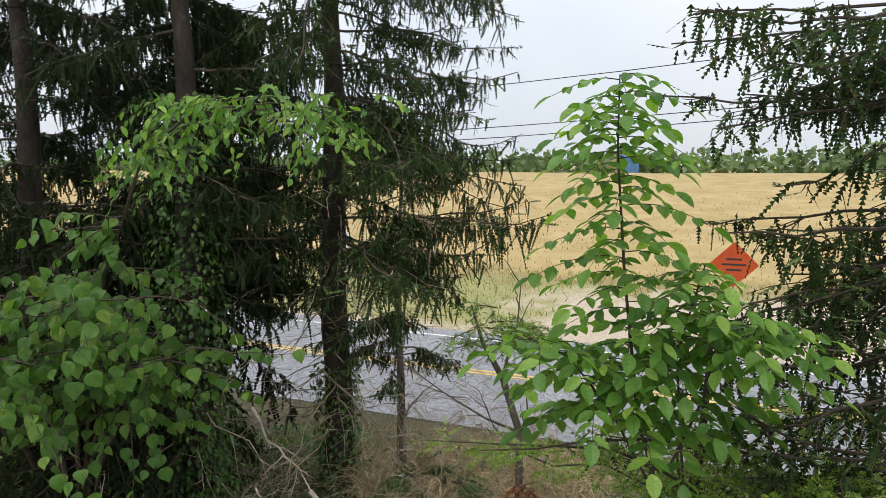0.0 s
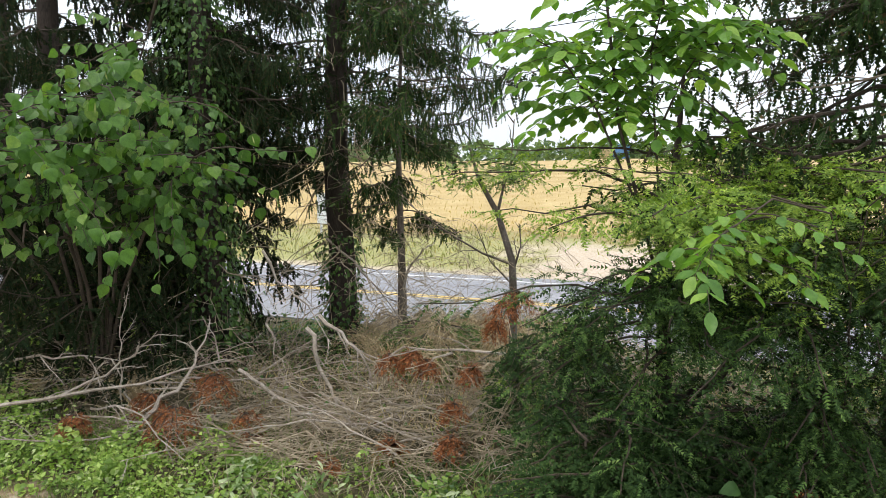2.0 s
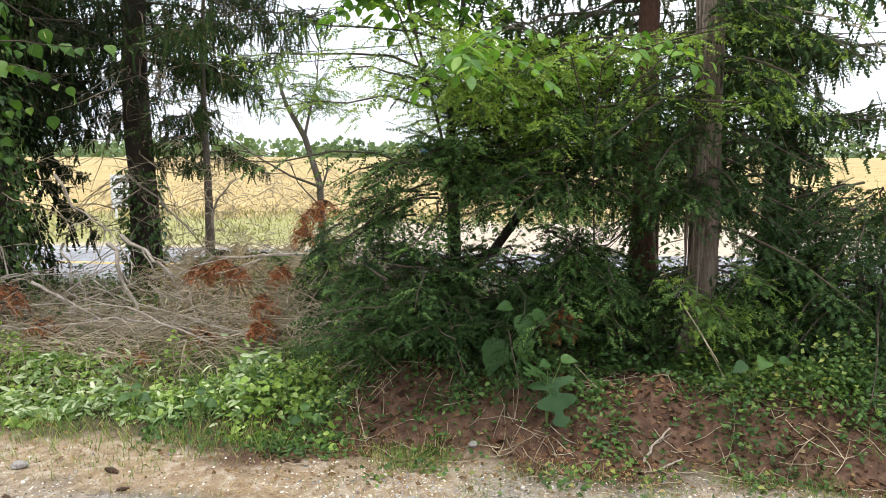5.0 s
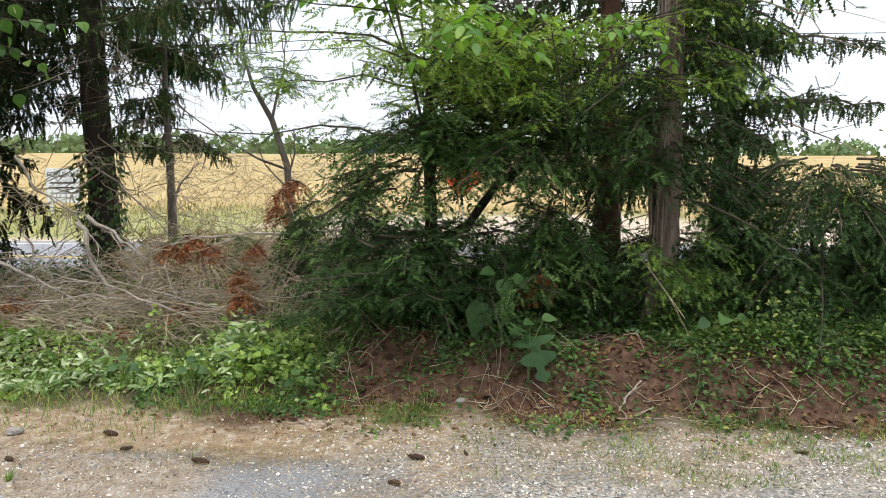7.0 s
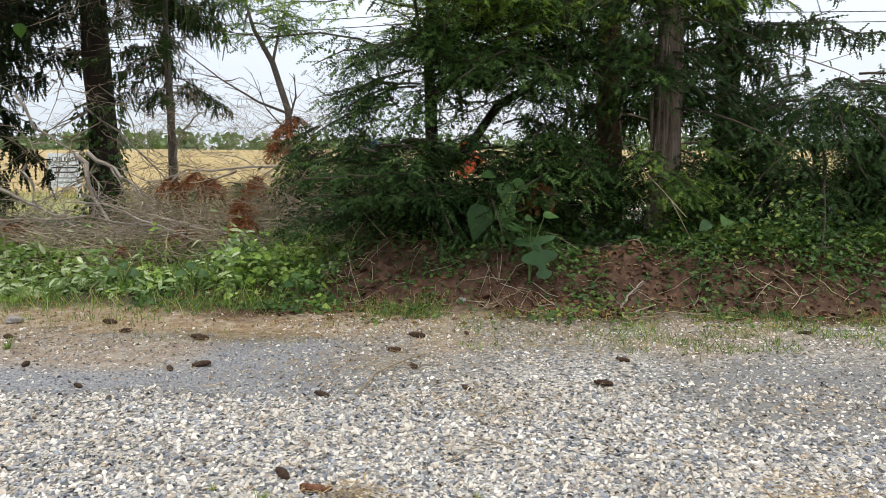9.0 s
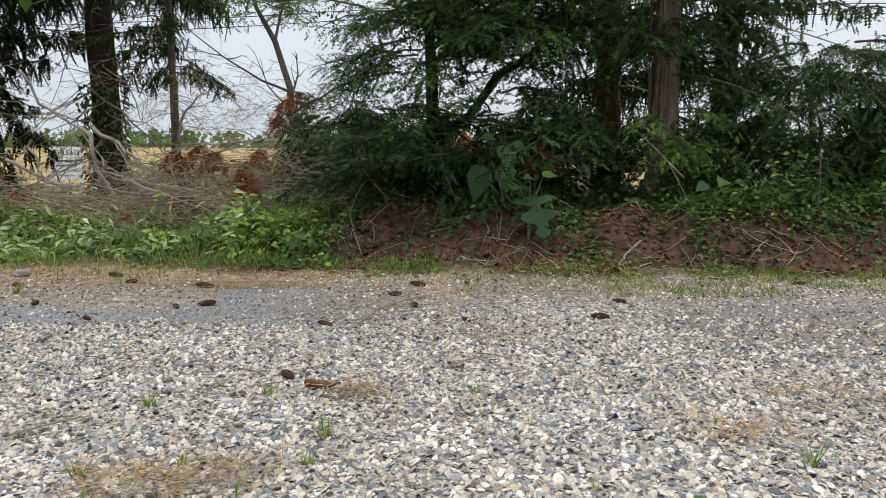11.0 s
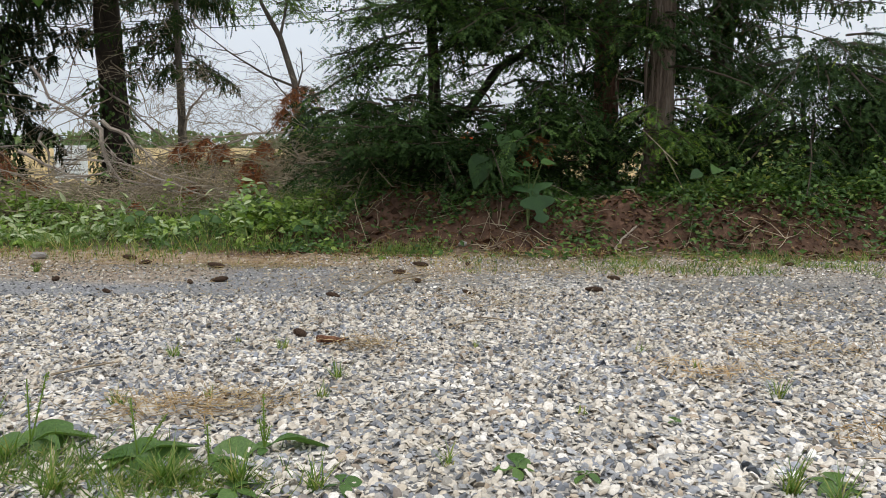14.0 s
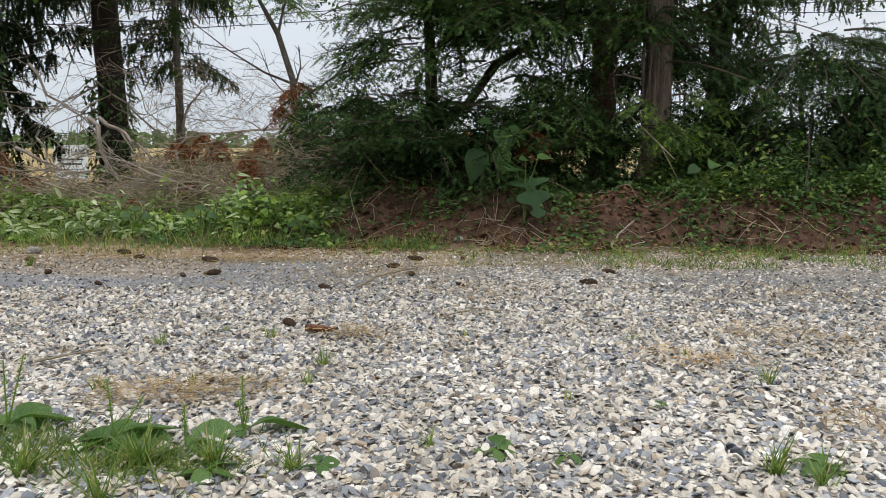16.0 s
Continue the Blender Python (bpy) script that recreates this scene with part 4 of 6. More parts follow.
def yew_tree():
    bx, by = 1.9, 5.05
    z0 = float(height(bx, by))
    org = (bx, by, z0)
    tree = thing("yew_tree", org, "spreading dark green yew with a forked bare trunk on the bank", "tree")
    h = Heap()
    p = np.array([(bx, by, z0 - 0.2), (bx + 0.02, by, 1.1), (bx, by, 1.8), (bx - 0.03, by + 0.02, 2.5), (bx + 0.05, by, 3.2), (bx + 0.1, by, 4.1)])
    tube(h, p, [0.09, 0.07, 0.06, 0.05, 0.035, 0.012], 9, True, 0.12)
    part("trunk", h.mesh("trunk", org, True), BARK, tree, "slender dark upright trunk")
    h = Heap()
    g = np.array([(bx + 0.06, by, 1.15), (bx + 0.4, by - 0.08, 1.38), (bx + 0.72, by - 0.12, 1.82), (bx + 1.0, by - 0.28, 2.0), (bx + 1.35, by - 0.5, 2.5), (bx + 1.7, by - 0.6, 3.1)])
    tube(h, g, [0.055, 0.05, 0.046, 0.042, 0.03, 0.012], 8, True, 0.12)
    part("limb", h.mesh("limb", org, True), BARK, tree, "thick limb leaning out from the base")
    # upper tier, reaching far out toward the gravel and rising at its ends
    for k in range(80):
        z = rng.uniform(1.95, 3.2)
        forward = k % 3 < 2
        az = rng.normal(radians(-80), radians(48)) if forward else rng.uniform(0, 2 * math.pi)
        ln = rng.uniform(0.7, 2.45) if forward else rng.uniform(0.7, 1.5)
        start = (bx + rng.uniform(-0.1, 0.9), by - rng.uniform(0, 0.5), z)
        p = bent(start, (math.cos(az), math.sin(az), 0.34 if forward else 0.2), ln, 0.22, 0.14, 7)
        p[:, 2] = np.maximum(p[:, 2], 1.95)
        # more bright sprays the higher the limb: top light painted by colour
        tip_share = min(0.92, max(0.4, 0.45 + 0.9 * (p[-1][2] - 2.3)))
        spray_limb(tree, org, p, 0.016, 0.52, 0.16, 0.62, mat=YEW, tipmat=LITFRESH if p[-1][2] > (2.35 if p[-1][0] > bx - 0.1 else 2.6) else MIDYEW, tips=tip_share, twig=0.15)
    for k in range(14):
        az = rng.normal(radians(190), radians(40))
        p = bent((bx - rng.uniform(0.0, 0.5), by - rng.uniform(0.0, 0.6), rng.uniform(1.75, 2.5)), (math.cos(az), math.sin(az), 0.1), rng.uniform(0.5, 0.95), 0.5, 0.14, 7)
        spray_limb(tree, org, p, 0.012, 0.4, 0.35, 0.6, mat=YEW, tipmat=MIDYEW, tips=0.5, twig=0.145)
    # middle tier, looser, closing most of the gap beneath the crown
    for k in range(22):
        az = rng.normal(radians(-95), radians(62))
        side = rng.uniform(0.45, 1.25) if k % 5 else rng.uniform(-0.7, 0.2)
        start = (bx + side, by - rng.uniform(0.0, 0.9), rng.uniform(1.2, 2.1) if k % 5 else rng.uniform(1.9, 2.2))
        p = bent(start, (math.cos(az), math.sin(az), 0.22), rng.uniform(0.5, 1.2), 0.45, 0.14, 7)
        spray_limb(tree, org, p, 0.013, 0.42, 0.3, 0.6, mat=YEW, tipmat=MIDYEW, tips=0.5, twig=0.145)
    # lower tier, hanging toward the gravel
    for k in range(124):
        z = rng.uniform(0.6, 1.4)
        az = rng.uniform(0, 2 * math.pi) if k % 4 == 0 else rng.uniform(radians(165), radians(375))
        sx, sy = bx + rng.uniform(-0.9, 1.2), by - rng.uniform(0.0, 1.15)
        p = bent((sx, sy, z), (math.cos(az), math.sin(az), rng.uniform(-0.1, 0.45)), rng.uniform(0.4, 1.05), 0.35, 0.2, 7)
        p[:, 2] = np.maximum(p[:, 2], 0.62 + 0.3 * (1 - sstep(3.8, 4.4, p[:, 1])))
        # only the upper limbs of this tier get lighter, lit-looking tips
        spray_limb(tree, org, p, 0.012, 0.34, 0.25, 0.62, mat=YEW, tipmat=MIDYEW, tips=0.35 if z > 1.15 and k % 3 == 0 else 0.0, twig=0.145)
    # front skirt, hanging over the face of the bank
    for k in range(4):
        az = rng.normal(radians(-95), radians(45))
        p = bent((bx + rng.uniform(-0.7, 1.3), by - rng.uniform(0.8, 1.35), rng.uniform(0.8, 1.15)), (math.cos(az), math.sin(az), 0.05), rng.uniform(0.45, 0.85), 0.75, 0.14, 6)
        spray_limb(tree, org, p, 0.01, 0.36, 0.5, 0.6, mat=YEW, twig=0.135)
    # flank beside the cedar
    for k in range(24):
        az = rng.normal(radians(-95), radians(40))
        p = bent((bx + rng.uniform(0.6, 1.3), by - rng.uniform(0.5, 1.1), rng.uniform(0.9, 1.3) if k % 3 == 0 else rng.uniform(2.0, 2.8)), (math.cos(az), math.sin(az), 0.15), rng.uniform(0.6, 1.25), 0.4, 0.14, 7)
        spray_limb(tree, org, p, 0.012, 0.45, 0.4, 0.6, mat=YEW, tipmat=MIDYEW, tips=0.4, twig=0.135)


yew_tree()


def cedar_tree():
    bx, by = 3.75, 3.65
    z0 = float(height(bx, by))
    org = (bx, by, z0)
    tree = thing("cedar_tree", org, "upright cedar with a grey-brown fibrous trunk on the bank", "tree")
    me, line = trunk_mesh(org, 6.8, 0.145, 0.05, (0.1, 0.1), 14, 34, 0.35, org)
    part("trunk", me, CEDARBARK, tree, "shaggy grey-brown trunk")
    for k in range(40):
        h = Heap()
        az = rng.uniform(0, 2 * math.pi)
        z = rng.uniform(z0, 4.5)
        rr = 0.145 - 0.011 * z
        q = np.array([(bx + math.cos(az) * rr, by + math.sin(az) * rr, z), (bx + math.cos(az + 0.06) * (rr + 0.008), by + math.sin(az + 0.06) * (rr + 0.008), z + rng.uniform(0.2, 0.5)),
                      (bx + math.cos(az) * (rr - 0.01), by + math.sin(az) * (rr - 0.01), z + rng.uniform(0.6, 1.0))])
        tube(h, q, [0.006, 0.012, 0.005], 4, False)
        part("bark_strip", h.mesh("bark_strip", org), CEDARBARK, tree)
    for k in range(60):
        z = rng.choice([rng.uniform(0.7, 1.5), rng.uniform(1.7, 5.6), rng.uniform(1.8, 3.8)])
        az = rng.normal(radians(-95), radians(75))
        if 0.95 < z < 2.05 and abs(az - radians(-128)) < radians(48):
            az = az + radians(80 if az > radians(-128) else -80)
        ln = rng.uniform(0.5, 1.35) if z > 1.7 else rng.uniform(0.3, 0.75)
        p = bent((bx, by, z), (math.cos(az), math.sin(az), 0.2), ln, 0.6, 0.06, 7)
        # high limbs carry bright tips, daylight on the crown put into colour
        spray_limb(tree, org, p, 0.014, 0.45, 0.5, 0.8, mat=YEW, tipmat=LITFRESH, tips=0.35 if z > 2.9 or k % 4 == 0 else 0.0)

    for k in range(9):
        az = rng.normal(radians(-90), radians(60))
        p = bent((bx + rng.uniform(-0.3, 0.35), by - rng.uniform(0.1, 0.3), rng.uniform(0.9, 1.4)), (math.cos(az), math.sin(az), 0.15), rng.uniform(0.3, 0.6), 0.5, 0.1, 6)
        spray_limb(tree, org, p, 0.009, 0.3, 0.4, 0.7, mat=MIDYEW, tipmat=LITFRESH, tips=0.3)


cedar_tree()


def low_conifer(bx, by, wide, tall, label, n=70, mat=None, seed_tip=True):
    z0 = float(height(bx, by))
    org = (bx, by, z0)
    bush = thing("juniper_shrub", org, label, "shrub")
    for k in range(5):
        stem = Heap()
        az = rng.uniform(0, 2 * math.pi)
        q = bent((bx, by, z0 - 0.1), (math.cos(az) * 0.5, math.sin(az) * 0.5, 1), tall * 0.8, 0, 0.1, 6)
        tube(stem, q, np.linspace(0.045, 0.012, 6), 6, False)
        part("stem", stem.mesh("stem", org, True), BARK, bush)
    for k in range(n):
        az = rng.uniform(0, 2 * math.pi)
        f = rng.random()
        z = z0 + tall * (0.25 + 0.75 * f)
        ln = wide * (1.0 - 0.5 * f) * rng.uniform(0.6, 1.1)
        p = bent((bx + 0.3 * math.cos(az), by + 0.3 * math.sin(az), z), (math.cos(az), math.sin(az), 0.15), ln, 0.55, 0.07, 7)
        spray_limb(bush, org, p, 0.013, 0.5, 0.6, 0.8, mat=mat or SHADESPRUCE, tipmat=LITFRESH, twig=0.13, tips=0.1 if seed_tip and rng.random() < 0.5 else 0)


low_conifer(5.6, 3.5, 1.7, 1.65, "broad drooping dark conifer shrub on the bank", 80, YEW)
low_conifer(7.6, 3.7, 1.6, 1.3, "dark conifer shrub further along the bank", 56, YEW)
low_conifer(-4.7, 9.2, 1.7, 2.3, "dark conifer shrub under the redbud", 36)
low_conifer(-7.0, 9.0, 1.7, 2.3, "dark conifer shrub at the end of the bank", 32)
low_conifer(1.2, 6.05, 0.5, 1.3, "small dark conifer beside the brush pile", 30, YEW)
low_conifer(-0.1, 9.4, 0.8, 0.85, "low fresh green conifer shrub behind the brush pile", 26, MIDYEW)


# ---- broad-leaved sapling, redbud, bare trees ----
def leaf_variants(template, name, mat, n=4):
    out = []
    for k in range(n):
        v = template[0].copy()
        v[:, 0] *= rng.uniform(0.85, 1.15)
        v[:, 2] += -0.15 * rng.random() * v[:, 1] ** 2 + 0.05 * np.sin(v[:, 1] * 6 + k)
        me = build(name, v, template[1], True)
        me.materials.append(mat)
        out.append(me)
    return out


def place_leaf(mesh, parent, org, place, along, normal, size, name="leaf"):
    ob = new(name, mesh)
    ob.parent = parent
    r = axes(np.asarray(along)[None], np.asarray(normal)[None])[0]
    m = Matrix([list(r[0]) + [0], list(r[1]) + [0], list(r[2]) + [0], [0, 0, 0, 1]])
    ob.matrix_basis = Matrix.Translation(Vector(place) - Vector(org)) @ m @ Matrix.Scale(size, 4)
    return ob


SAPMESH = leaf_variants(OVAL, "leaf", SAPLEAF)
HEARTMESH = leaf_variants(HEART, "leaf", REDBUDLEAF)


REST = {}


def leaflet(parent, org, place, along, normal, size):
    """The first 300 leaves of a tree are pieces of their own, the others one joined part."""
    made, more = REST.setdefault(parent.name, [0, []])
    if made < 300:
        REST[parent.name][0] += 1
        place_leaf(random.choice(SAPMESH), parent, org, place, along, normal, size)
    else:
        more.append((place, along, normal, size))


def join_leaves(parent, org, template, mat):
    more = REST[parent.name][1]
    if more:
        h = Heap()
        scatter(h, *template, axes(np.array([m[1] for m in more]), np.array([m[2] for m in more])), np.array([m[0] for m in more]), np.array([m[3] for m in more]))
        tagged(part("foliage", h.mesh("foliage", org), mat, parent), kind="stuff")


def compound(parent, org, wood, p, size, every=0.085):
    """A leaf stalk with paired leaflets and one at its end."""
    tube(wood, p, np.linspace(0.004, 0.0015, len(p)), 4, False)
    length = np.linalg.norm(np.diff(p, axis=0), axis=1).sum()
    for s in np.arange(0.25, 0.96, every / max(length, 0.1)):
        pt, tg = at_path(p, np.array([s]))
        pt, tg = pt[0], tg[0]
        flat = unit(np.array([-tg[1], tg[0], 0.001]))
        for sg in (-1, 1):
            leaflet(parent, org, pt, tg * 0.35 + flat * sg + np.array([0, 0, rng.uniform(-0.45, 0.05)]),
                       np.array([0, 0, 1.0]) + rng.normal(0, 0.3, 3), size * rng.uniform(0.7, 1.15))
    leaflet(parent, org, p[-1], p[-1] - p[-2], np.array([0, 0, 1.0]) + rng.normal(0, 0.25, 3), size * 1.1)


def sapling():
    bx, by = 1.98, 5.13
    z0 = float(height(bx, by))
    org = (bx, by, z0)
    tree = thing("sapling_tree", org, "slim broad-leaved sapling with pinnate bright green leaves", "tree")
    wood = Heap()
    main = np.array([(bx, by, z0 - 0.1), (1.98, 5.12, 1.4), (1.7, 4.8, 2.5), (1.3, 4.45, 3.6), (1.15, 4.35, 4.6), (1.07, 4.3, 5.4), (1.07, 4.3, 5.85)])
    second = np.array([(1.98, 5.12, 1.4), (1.85, 4.9, 2.2), (1.65, 4.55, 3.1), (1.5, 4.35, 4.1), (1.6, 4.2, 4.7)])
    third = np.array([(1.55, 4.68, 2.9), (1.1, 4.35, 3.7), (0.8, 4.3, 4.1), (0.5, 4.25, 4.25)])
    fourth = np.array([(1.5, 4.42, 3.3), (1.75, 4.4, 3.9), (1.95, 4.35, 4.25), (2.1, 4.3, 4.3)])
    for p, r in ((main, 0.022), (second, 0.017), (third, 0.01), (fourth, 0.01)):
        h = Heap()
        tube(h, p, np.linspace(r, 0.004, len(p)), 6, False)
        part("stem", h.mesh("stem", org, True), TWIG, tree, "slender dark stem")
    for p, lo, n in ((second, 0.6, 46), (main, 0.5, 66), (third, 0.3, 28), (fourth, 0.45, 26)):
        for k in range(n):
            s = lo + (1 - lo) * (k + 0.5) / n
            pt, _ = at_path(p, np.array([s]))
            az = k * 2.4 + rng.uniform(-0.4, 0.4)
            top = 1 - 0.45 * (s - lo) / (1 - lo)
            q = bent(pt[0], (math.cos(az), math.sin(az), 0.35), 0.62 * top * rng.uniform(0.75, 1.25), 0.55, 0.04, 6)
            compound(tree, org, wood, q, 0.145 * (0.7 + 0.3 * top), 0.105)
    join_leaves(tree, org, OVAL, SAPMASS)
    part("stalkwork", wood.mesh("stalkwork", org), TWIG, tree)


sapling()


def overhanging_branch():
    """The leafy branch that hangs in front of the yew, from a second sapling."""
    bx, by = 3.0, 4.2
    z0 = float(height(bx, by))
    org = (bx, by, z0)
    tree = thing("sapling_tree", org, "thin sapling bending over with bright hanging leaves", "tree")
    wood = Heap()
    main = np.array([(bx, by, z0 - 0.1), (2.95, 4.1, 1.5), (2.7, 3.7, 2.4), (2.1, 2.95, 3.0), (1.6, 2.6, 3.1), (1.3, 2.42, 2.95), (1.1, 2.38, 2.82)])
    second = np.array([(2.7, 3.7, 2.4), (2.65, 3.5, 3.0), (2.8, 3.3, 3.25), (3.12, 3.02, 3.0)])
    for p, r in ((main, 0.008), (second, 0.006)):
        tube(wood, p, np.linspace(r, 0.003, len(p)), 6, False)
    for p, lo, n in ((main, 0.7, 11), (second, 0.5, 8)):
        for k in range(n):
            s = lo + (1 - lo) * (k + 0.5) / n
            pt, _ = at_path(p, np.array([s]))
            az = radians(200) + k * 2.2 + rng.uniform(-0.5, 0.5)
            q = bent(pt[0], (math.cos(az), math.sin(az), 0.15), 0.42 * rng.uniform(0.8, 1.2), 0.6, 0.04, 6)
            compound(tree, org, wood, q, 0.1, 0.09)
    part("stemwork", wood.mesh("stemwork", org), TWIG, tree)


overhanging_branch()


def redbud():
    bx, by = -4.7, 8.5
    z0 = float(height(bx, by))
    org = (bx, by, z0)
    tree = thing("redbud_tree", org, "redbud with heart-shaped green leaves and hanging pods", "tree")
    wood, mass = Heap(), Heap()
    stems = []
    for tx, ty, tz in ((-3.0, 6.9, 4.0), (-3.6, 6.4, 4.4), (-4.9, 6.6, 4.3), (-3.3, 7.2, 4.8), (-6.0, 7.2, 4.8), (-2.7, 6.8, 3.4), (-4.2, 6.1, 3.6), (-6.2, 6.6, 3.8)):
        p = np.array([(bx, by, z0 - 0.1), (bx + (tx - bx) * 0.25, by + (ty - by) * 0.2, z0 + (tz - z0) * 0.45), (bx + (tx - bx) * 0.65, by + (ty - by) * 0.6, z0 + (tz - z0) * 0.85), (tx, ty, tz)])
        tube(wood, p, [0.03, 0.024, 0.016, 0.006], 6, False)
        stems.append(p)
    spots = []
    for k in range(165):
        p = stems[k % 8]
        pt, _ = at_path(p, np.array([rng.uniform(0.5, 1.0)]))
        az = rng.uniform(radians(185), radians(380))
        q = bent(pt[0], (math.cos(az), math.sin(az), 0.15), rng.uniform(0.4, 1.5), rng.uniform(0.1, 0.75), 0.12, 7)
        tube(wood, q, np.linspace(0.01, 0.002, 7), 4, False)
        m = int(rng.uniform(7, 14))
        s = np.linspace(0.15, 1, m)
        o, d = at_path(q, s * 0.999)
        for i in range(m):
            spots.append((o[i] + rng.normal(0, 0.03, 3) + np.array([0, 0, -0.03]), d[i], i % 2 * 2 - 1))
    high = np.array([(-3.3, 7.2, 4.8), (-2.7, 6.3, 5.4), (-2.0, 5.7, 5.75), (-1.3, 5.6, 5.8), (-0.7, 5.8, 5.75)])
    tube(wood, high, [0.02, 0.014, 0.01, 0.007, 0.003], 5, False)
    crest = Heap()
    for k in range(70):
        pt, _ = at_path(high, np.array([rng.uniform(0.25, 1.0)]))
        az = rng.uniform(0, 6.28)
        q = bent(pt[0] + rng.normal(0, 0.1, 3), (math.cos(az), math.sin(az), 0.3), rng.uniform(0.3, 0.75), rng.uniform(0.4, 1.1), 0.1, 6)
        tube(wood, q, np.linspace(0.005, 0.0015, 6), 3, False)
        o, d = at_path(q, np.linspace(0.15, 0.999, 11))
        scatter(crest, *OVAL, axes(d + rng.normal(0, 0.6, (11, 3)) + np.array([0, 0, -0.5]), np.array([0, -0.4, 1.0]) + rng.normal(0, 0.4, (11, 3))), o, rng.uniform(0.06, 0.1, 11))
    tagged(part("crest_foliage", crest.mesh("crest_foliage", org), SAPMASS, tree, "lighter green leaves at the top"), kind="stuff")
    # the leaves that face the gravel most openly are single pieces
    spots.sort(key=lambda t: t[0][1] - 0.3 * t[0][2])
    O, T, Nn = [], [], []
    for k, (o, d, sg) in enumerate(spots):
        flat = unit(np.array([-d[1], d[0], 0.001]))
        along = d * 0.35 + flat * sg * 0.5 + np.array([0, -0.25, -0.75]) + rng.normal(0, 0.2, 3)
        nrm = np.array([0, -0.6, 0.8]) + rng.normal(0, 0.55, 3)
        if k < 300:
            place_leaf(random.choice(HEARTMESH), tree, org, o, along, nrm, rng.uniform(0.09, 0.15))
        else:
            O.append(o), T.append(along), Nn.append(nrm)
    n = len(O)
    scatter(mass, *HEART, axes(np.array(T), np.array(Nn)), np.array(O), rng.uniform(0.09, 0.15, n))
    tagged(part("foliage", mass.mesh("foliage", org), REDBUDMASS, tree), kind="stuff")
    pod = build("pod", LANCE[0] * np.array([0.5, 1, 0.3]), LANCE[1])
    pod.materials.append(POD)
    for i in rng.choice(len(spots), 230, replace=False):
        place_leaf(pod, tree, org, spots[i][0], np.array([0, 0, -1.0]) + rng.normal(0, 0.15, 3), rng.normal(0, 1, 3), rng.uniform(0.07, 0.11), "pod")
    part("branchwork", wood.mesh("branchwork", org), TWIG, tree)


redbud()


def thin_tree():
    bx, by = -0.68, 10.2
    z0 = float(height(bx, by))
    org = (bx, by, z0)
    tree = thing("young_spruce_tree", org, "thin half-dead young spruce with bare grey twigs", "tree")
    me, line = trunk_mesh(org, 5.8, 0.085, 0.015, (0.08, 0), 9, 26, 0.3, org)
    part("trunk", me, GREYBARK, tree, "thin greyish trunk")
    for k in range(60):
        h = Heap()
        z = rng.uniform(z0 + 0.5, 5.2)
        az = rng.uniform(0, 2 * math.pi)
        q = bent((bx, by, z), (math.cos(az), math.sin(az), -0.05), rng.uniform(0.4, 1.25), 0.3, 0.12, 6)
        twiggy(h, q, 0.008, 1, 0.5, 0.4, 6)
        part("dead_twig", h.mesh("dead_twig", org), DEADTWIG, tree)
    for k in range(32):
        z = rng.uniform(2.0, 5.6)
        spruce_limb(tree, org, (bx, by, z), rng.uniform(0, 6.28), rng.uniform(0.5, 1.35), rng.uniform(0.2, 0.7), 0.15, 0.42, 0.7, 0.012, 0.024, SPRUCE)


thin_tree()


def dead_tree():
    bx, by = 0.95, 8.5
    z0 = float(height(bx, by))
    org = (bx, by, z0)
    tree = thing("dead_tree", org, "crooked forked tree, mostly bare, with a sparse green crown", "tree")
    h = Heap()
    p = np.array([(bx, by, z0 - 0.1), (bx + 0.03, by, 1.4), (bx + 0.0, by, 2.0), (bx - 0.2, by, 2.65), (bx - 0.45, by, 3.1), (bx - 0.6, by - 0.05, 3.6)])
    tube(h, p, [0.06, 0.055, 0.048, 0.04, 0.028, 0.01], 8, True, 0.1)
    part("trunk", h.mesh("trunk", org, True), GREYBARK, tree)
    for pts, r in (([(bx - 0.2, by, 2.65), (bx - 0.12, by, 3.0), (bx - 0.02, by, 3.35), (bx + 0.02, by, 3.9)], 0.024),
                   ([(bx, by, 1.95), (bx - 0.4, by + 0.05, 2.1), (bx - 0.9, by + 0.1, 2.4), (bx - 1.5, by + 0.1, 2.85)], 0.022),
                   ([(bx, by, 1.8), (bx + 0.12, by, 2.2), (bx + 0.1, by, 2.5)], 0.02),
                   ([(bx - 0.02, by, 1.7), (bx - 0.3, by, 2.0), (bx - 0.5, by, 2.5)], 0.014)):
        h = Heap()
        twiggy(h, np.array(pts), r, 1, 0.5, 0.35, 5, 0.2)
        part("limb", h.mesh("limb", org, True), GREYBARK, tree)
    for k in range(15):
        az = rng.uniform(0, 6.28)
        p = bent((bx - rng.uniform(-0.1, 0.55), by, rng.uniform(3.0, 3.6)), (math.cos(az), math.sin(az), 0.25), rng.uniform(0.45, 0.95), 0.3, 0.14, 7)
        spray_limb(tree, org, p, 0.009, 0.32, 0.3, 0.55, mat=MIDYEW, tipmat=LITFRESH, tips=0.3, twig=0.13, name="leafy_limb")


dead_tree()

# ---- brush pile ----
def dead_branch(pts, r, label, n=6, levels=2):
    org = pts[0]
    h = Heap()
    s = np.linspace(0, 1, 9)
    base = np.array(pts, float)
    k = np.linspace(0, 1, len(base))
    p = np.stack([np.interp(s, k, base[:, i]) for i in range(3)], -1)
    p[1:-1] += rng.normal(0, 0.025, (7, 3))
    twiggy(h, p, r, levels, 0.5, 0.25, n)
    tagged(part("dead_branch", h.mesh("dead_branch", org), DEADWOOD), label, "branch", "dead branches in the brush pile").location = org


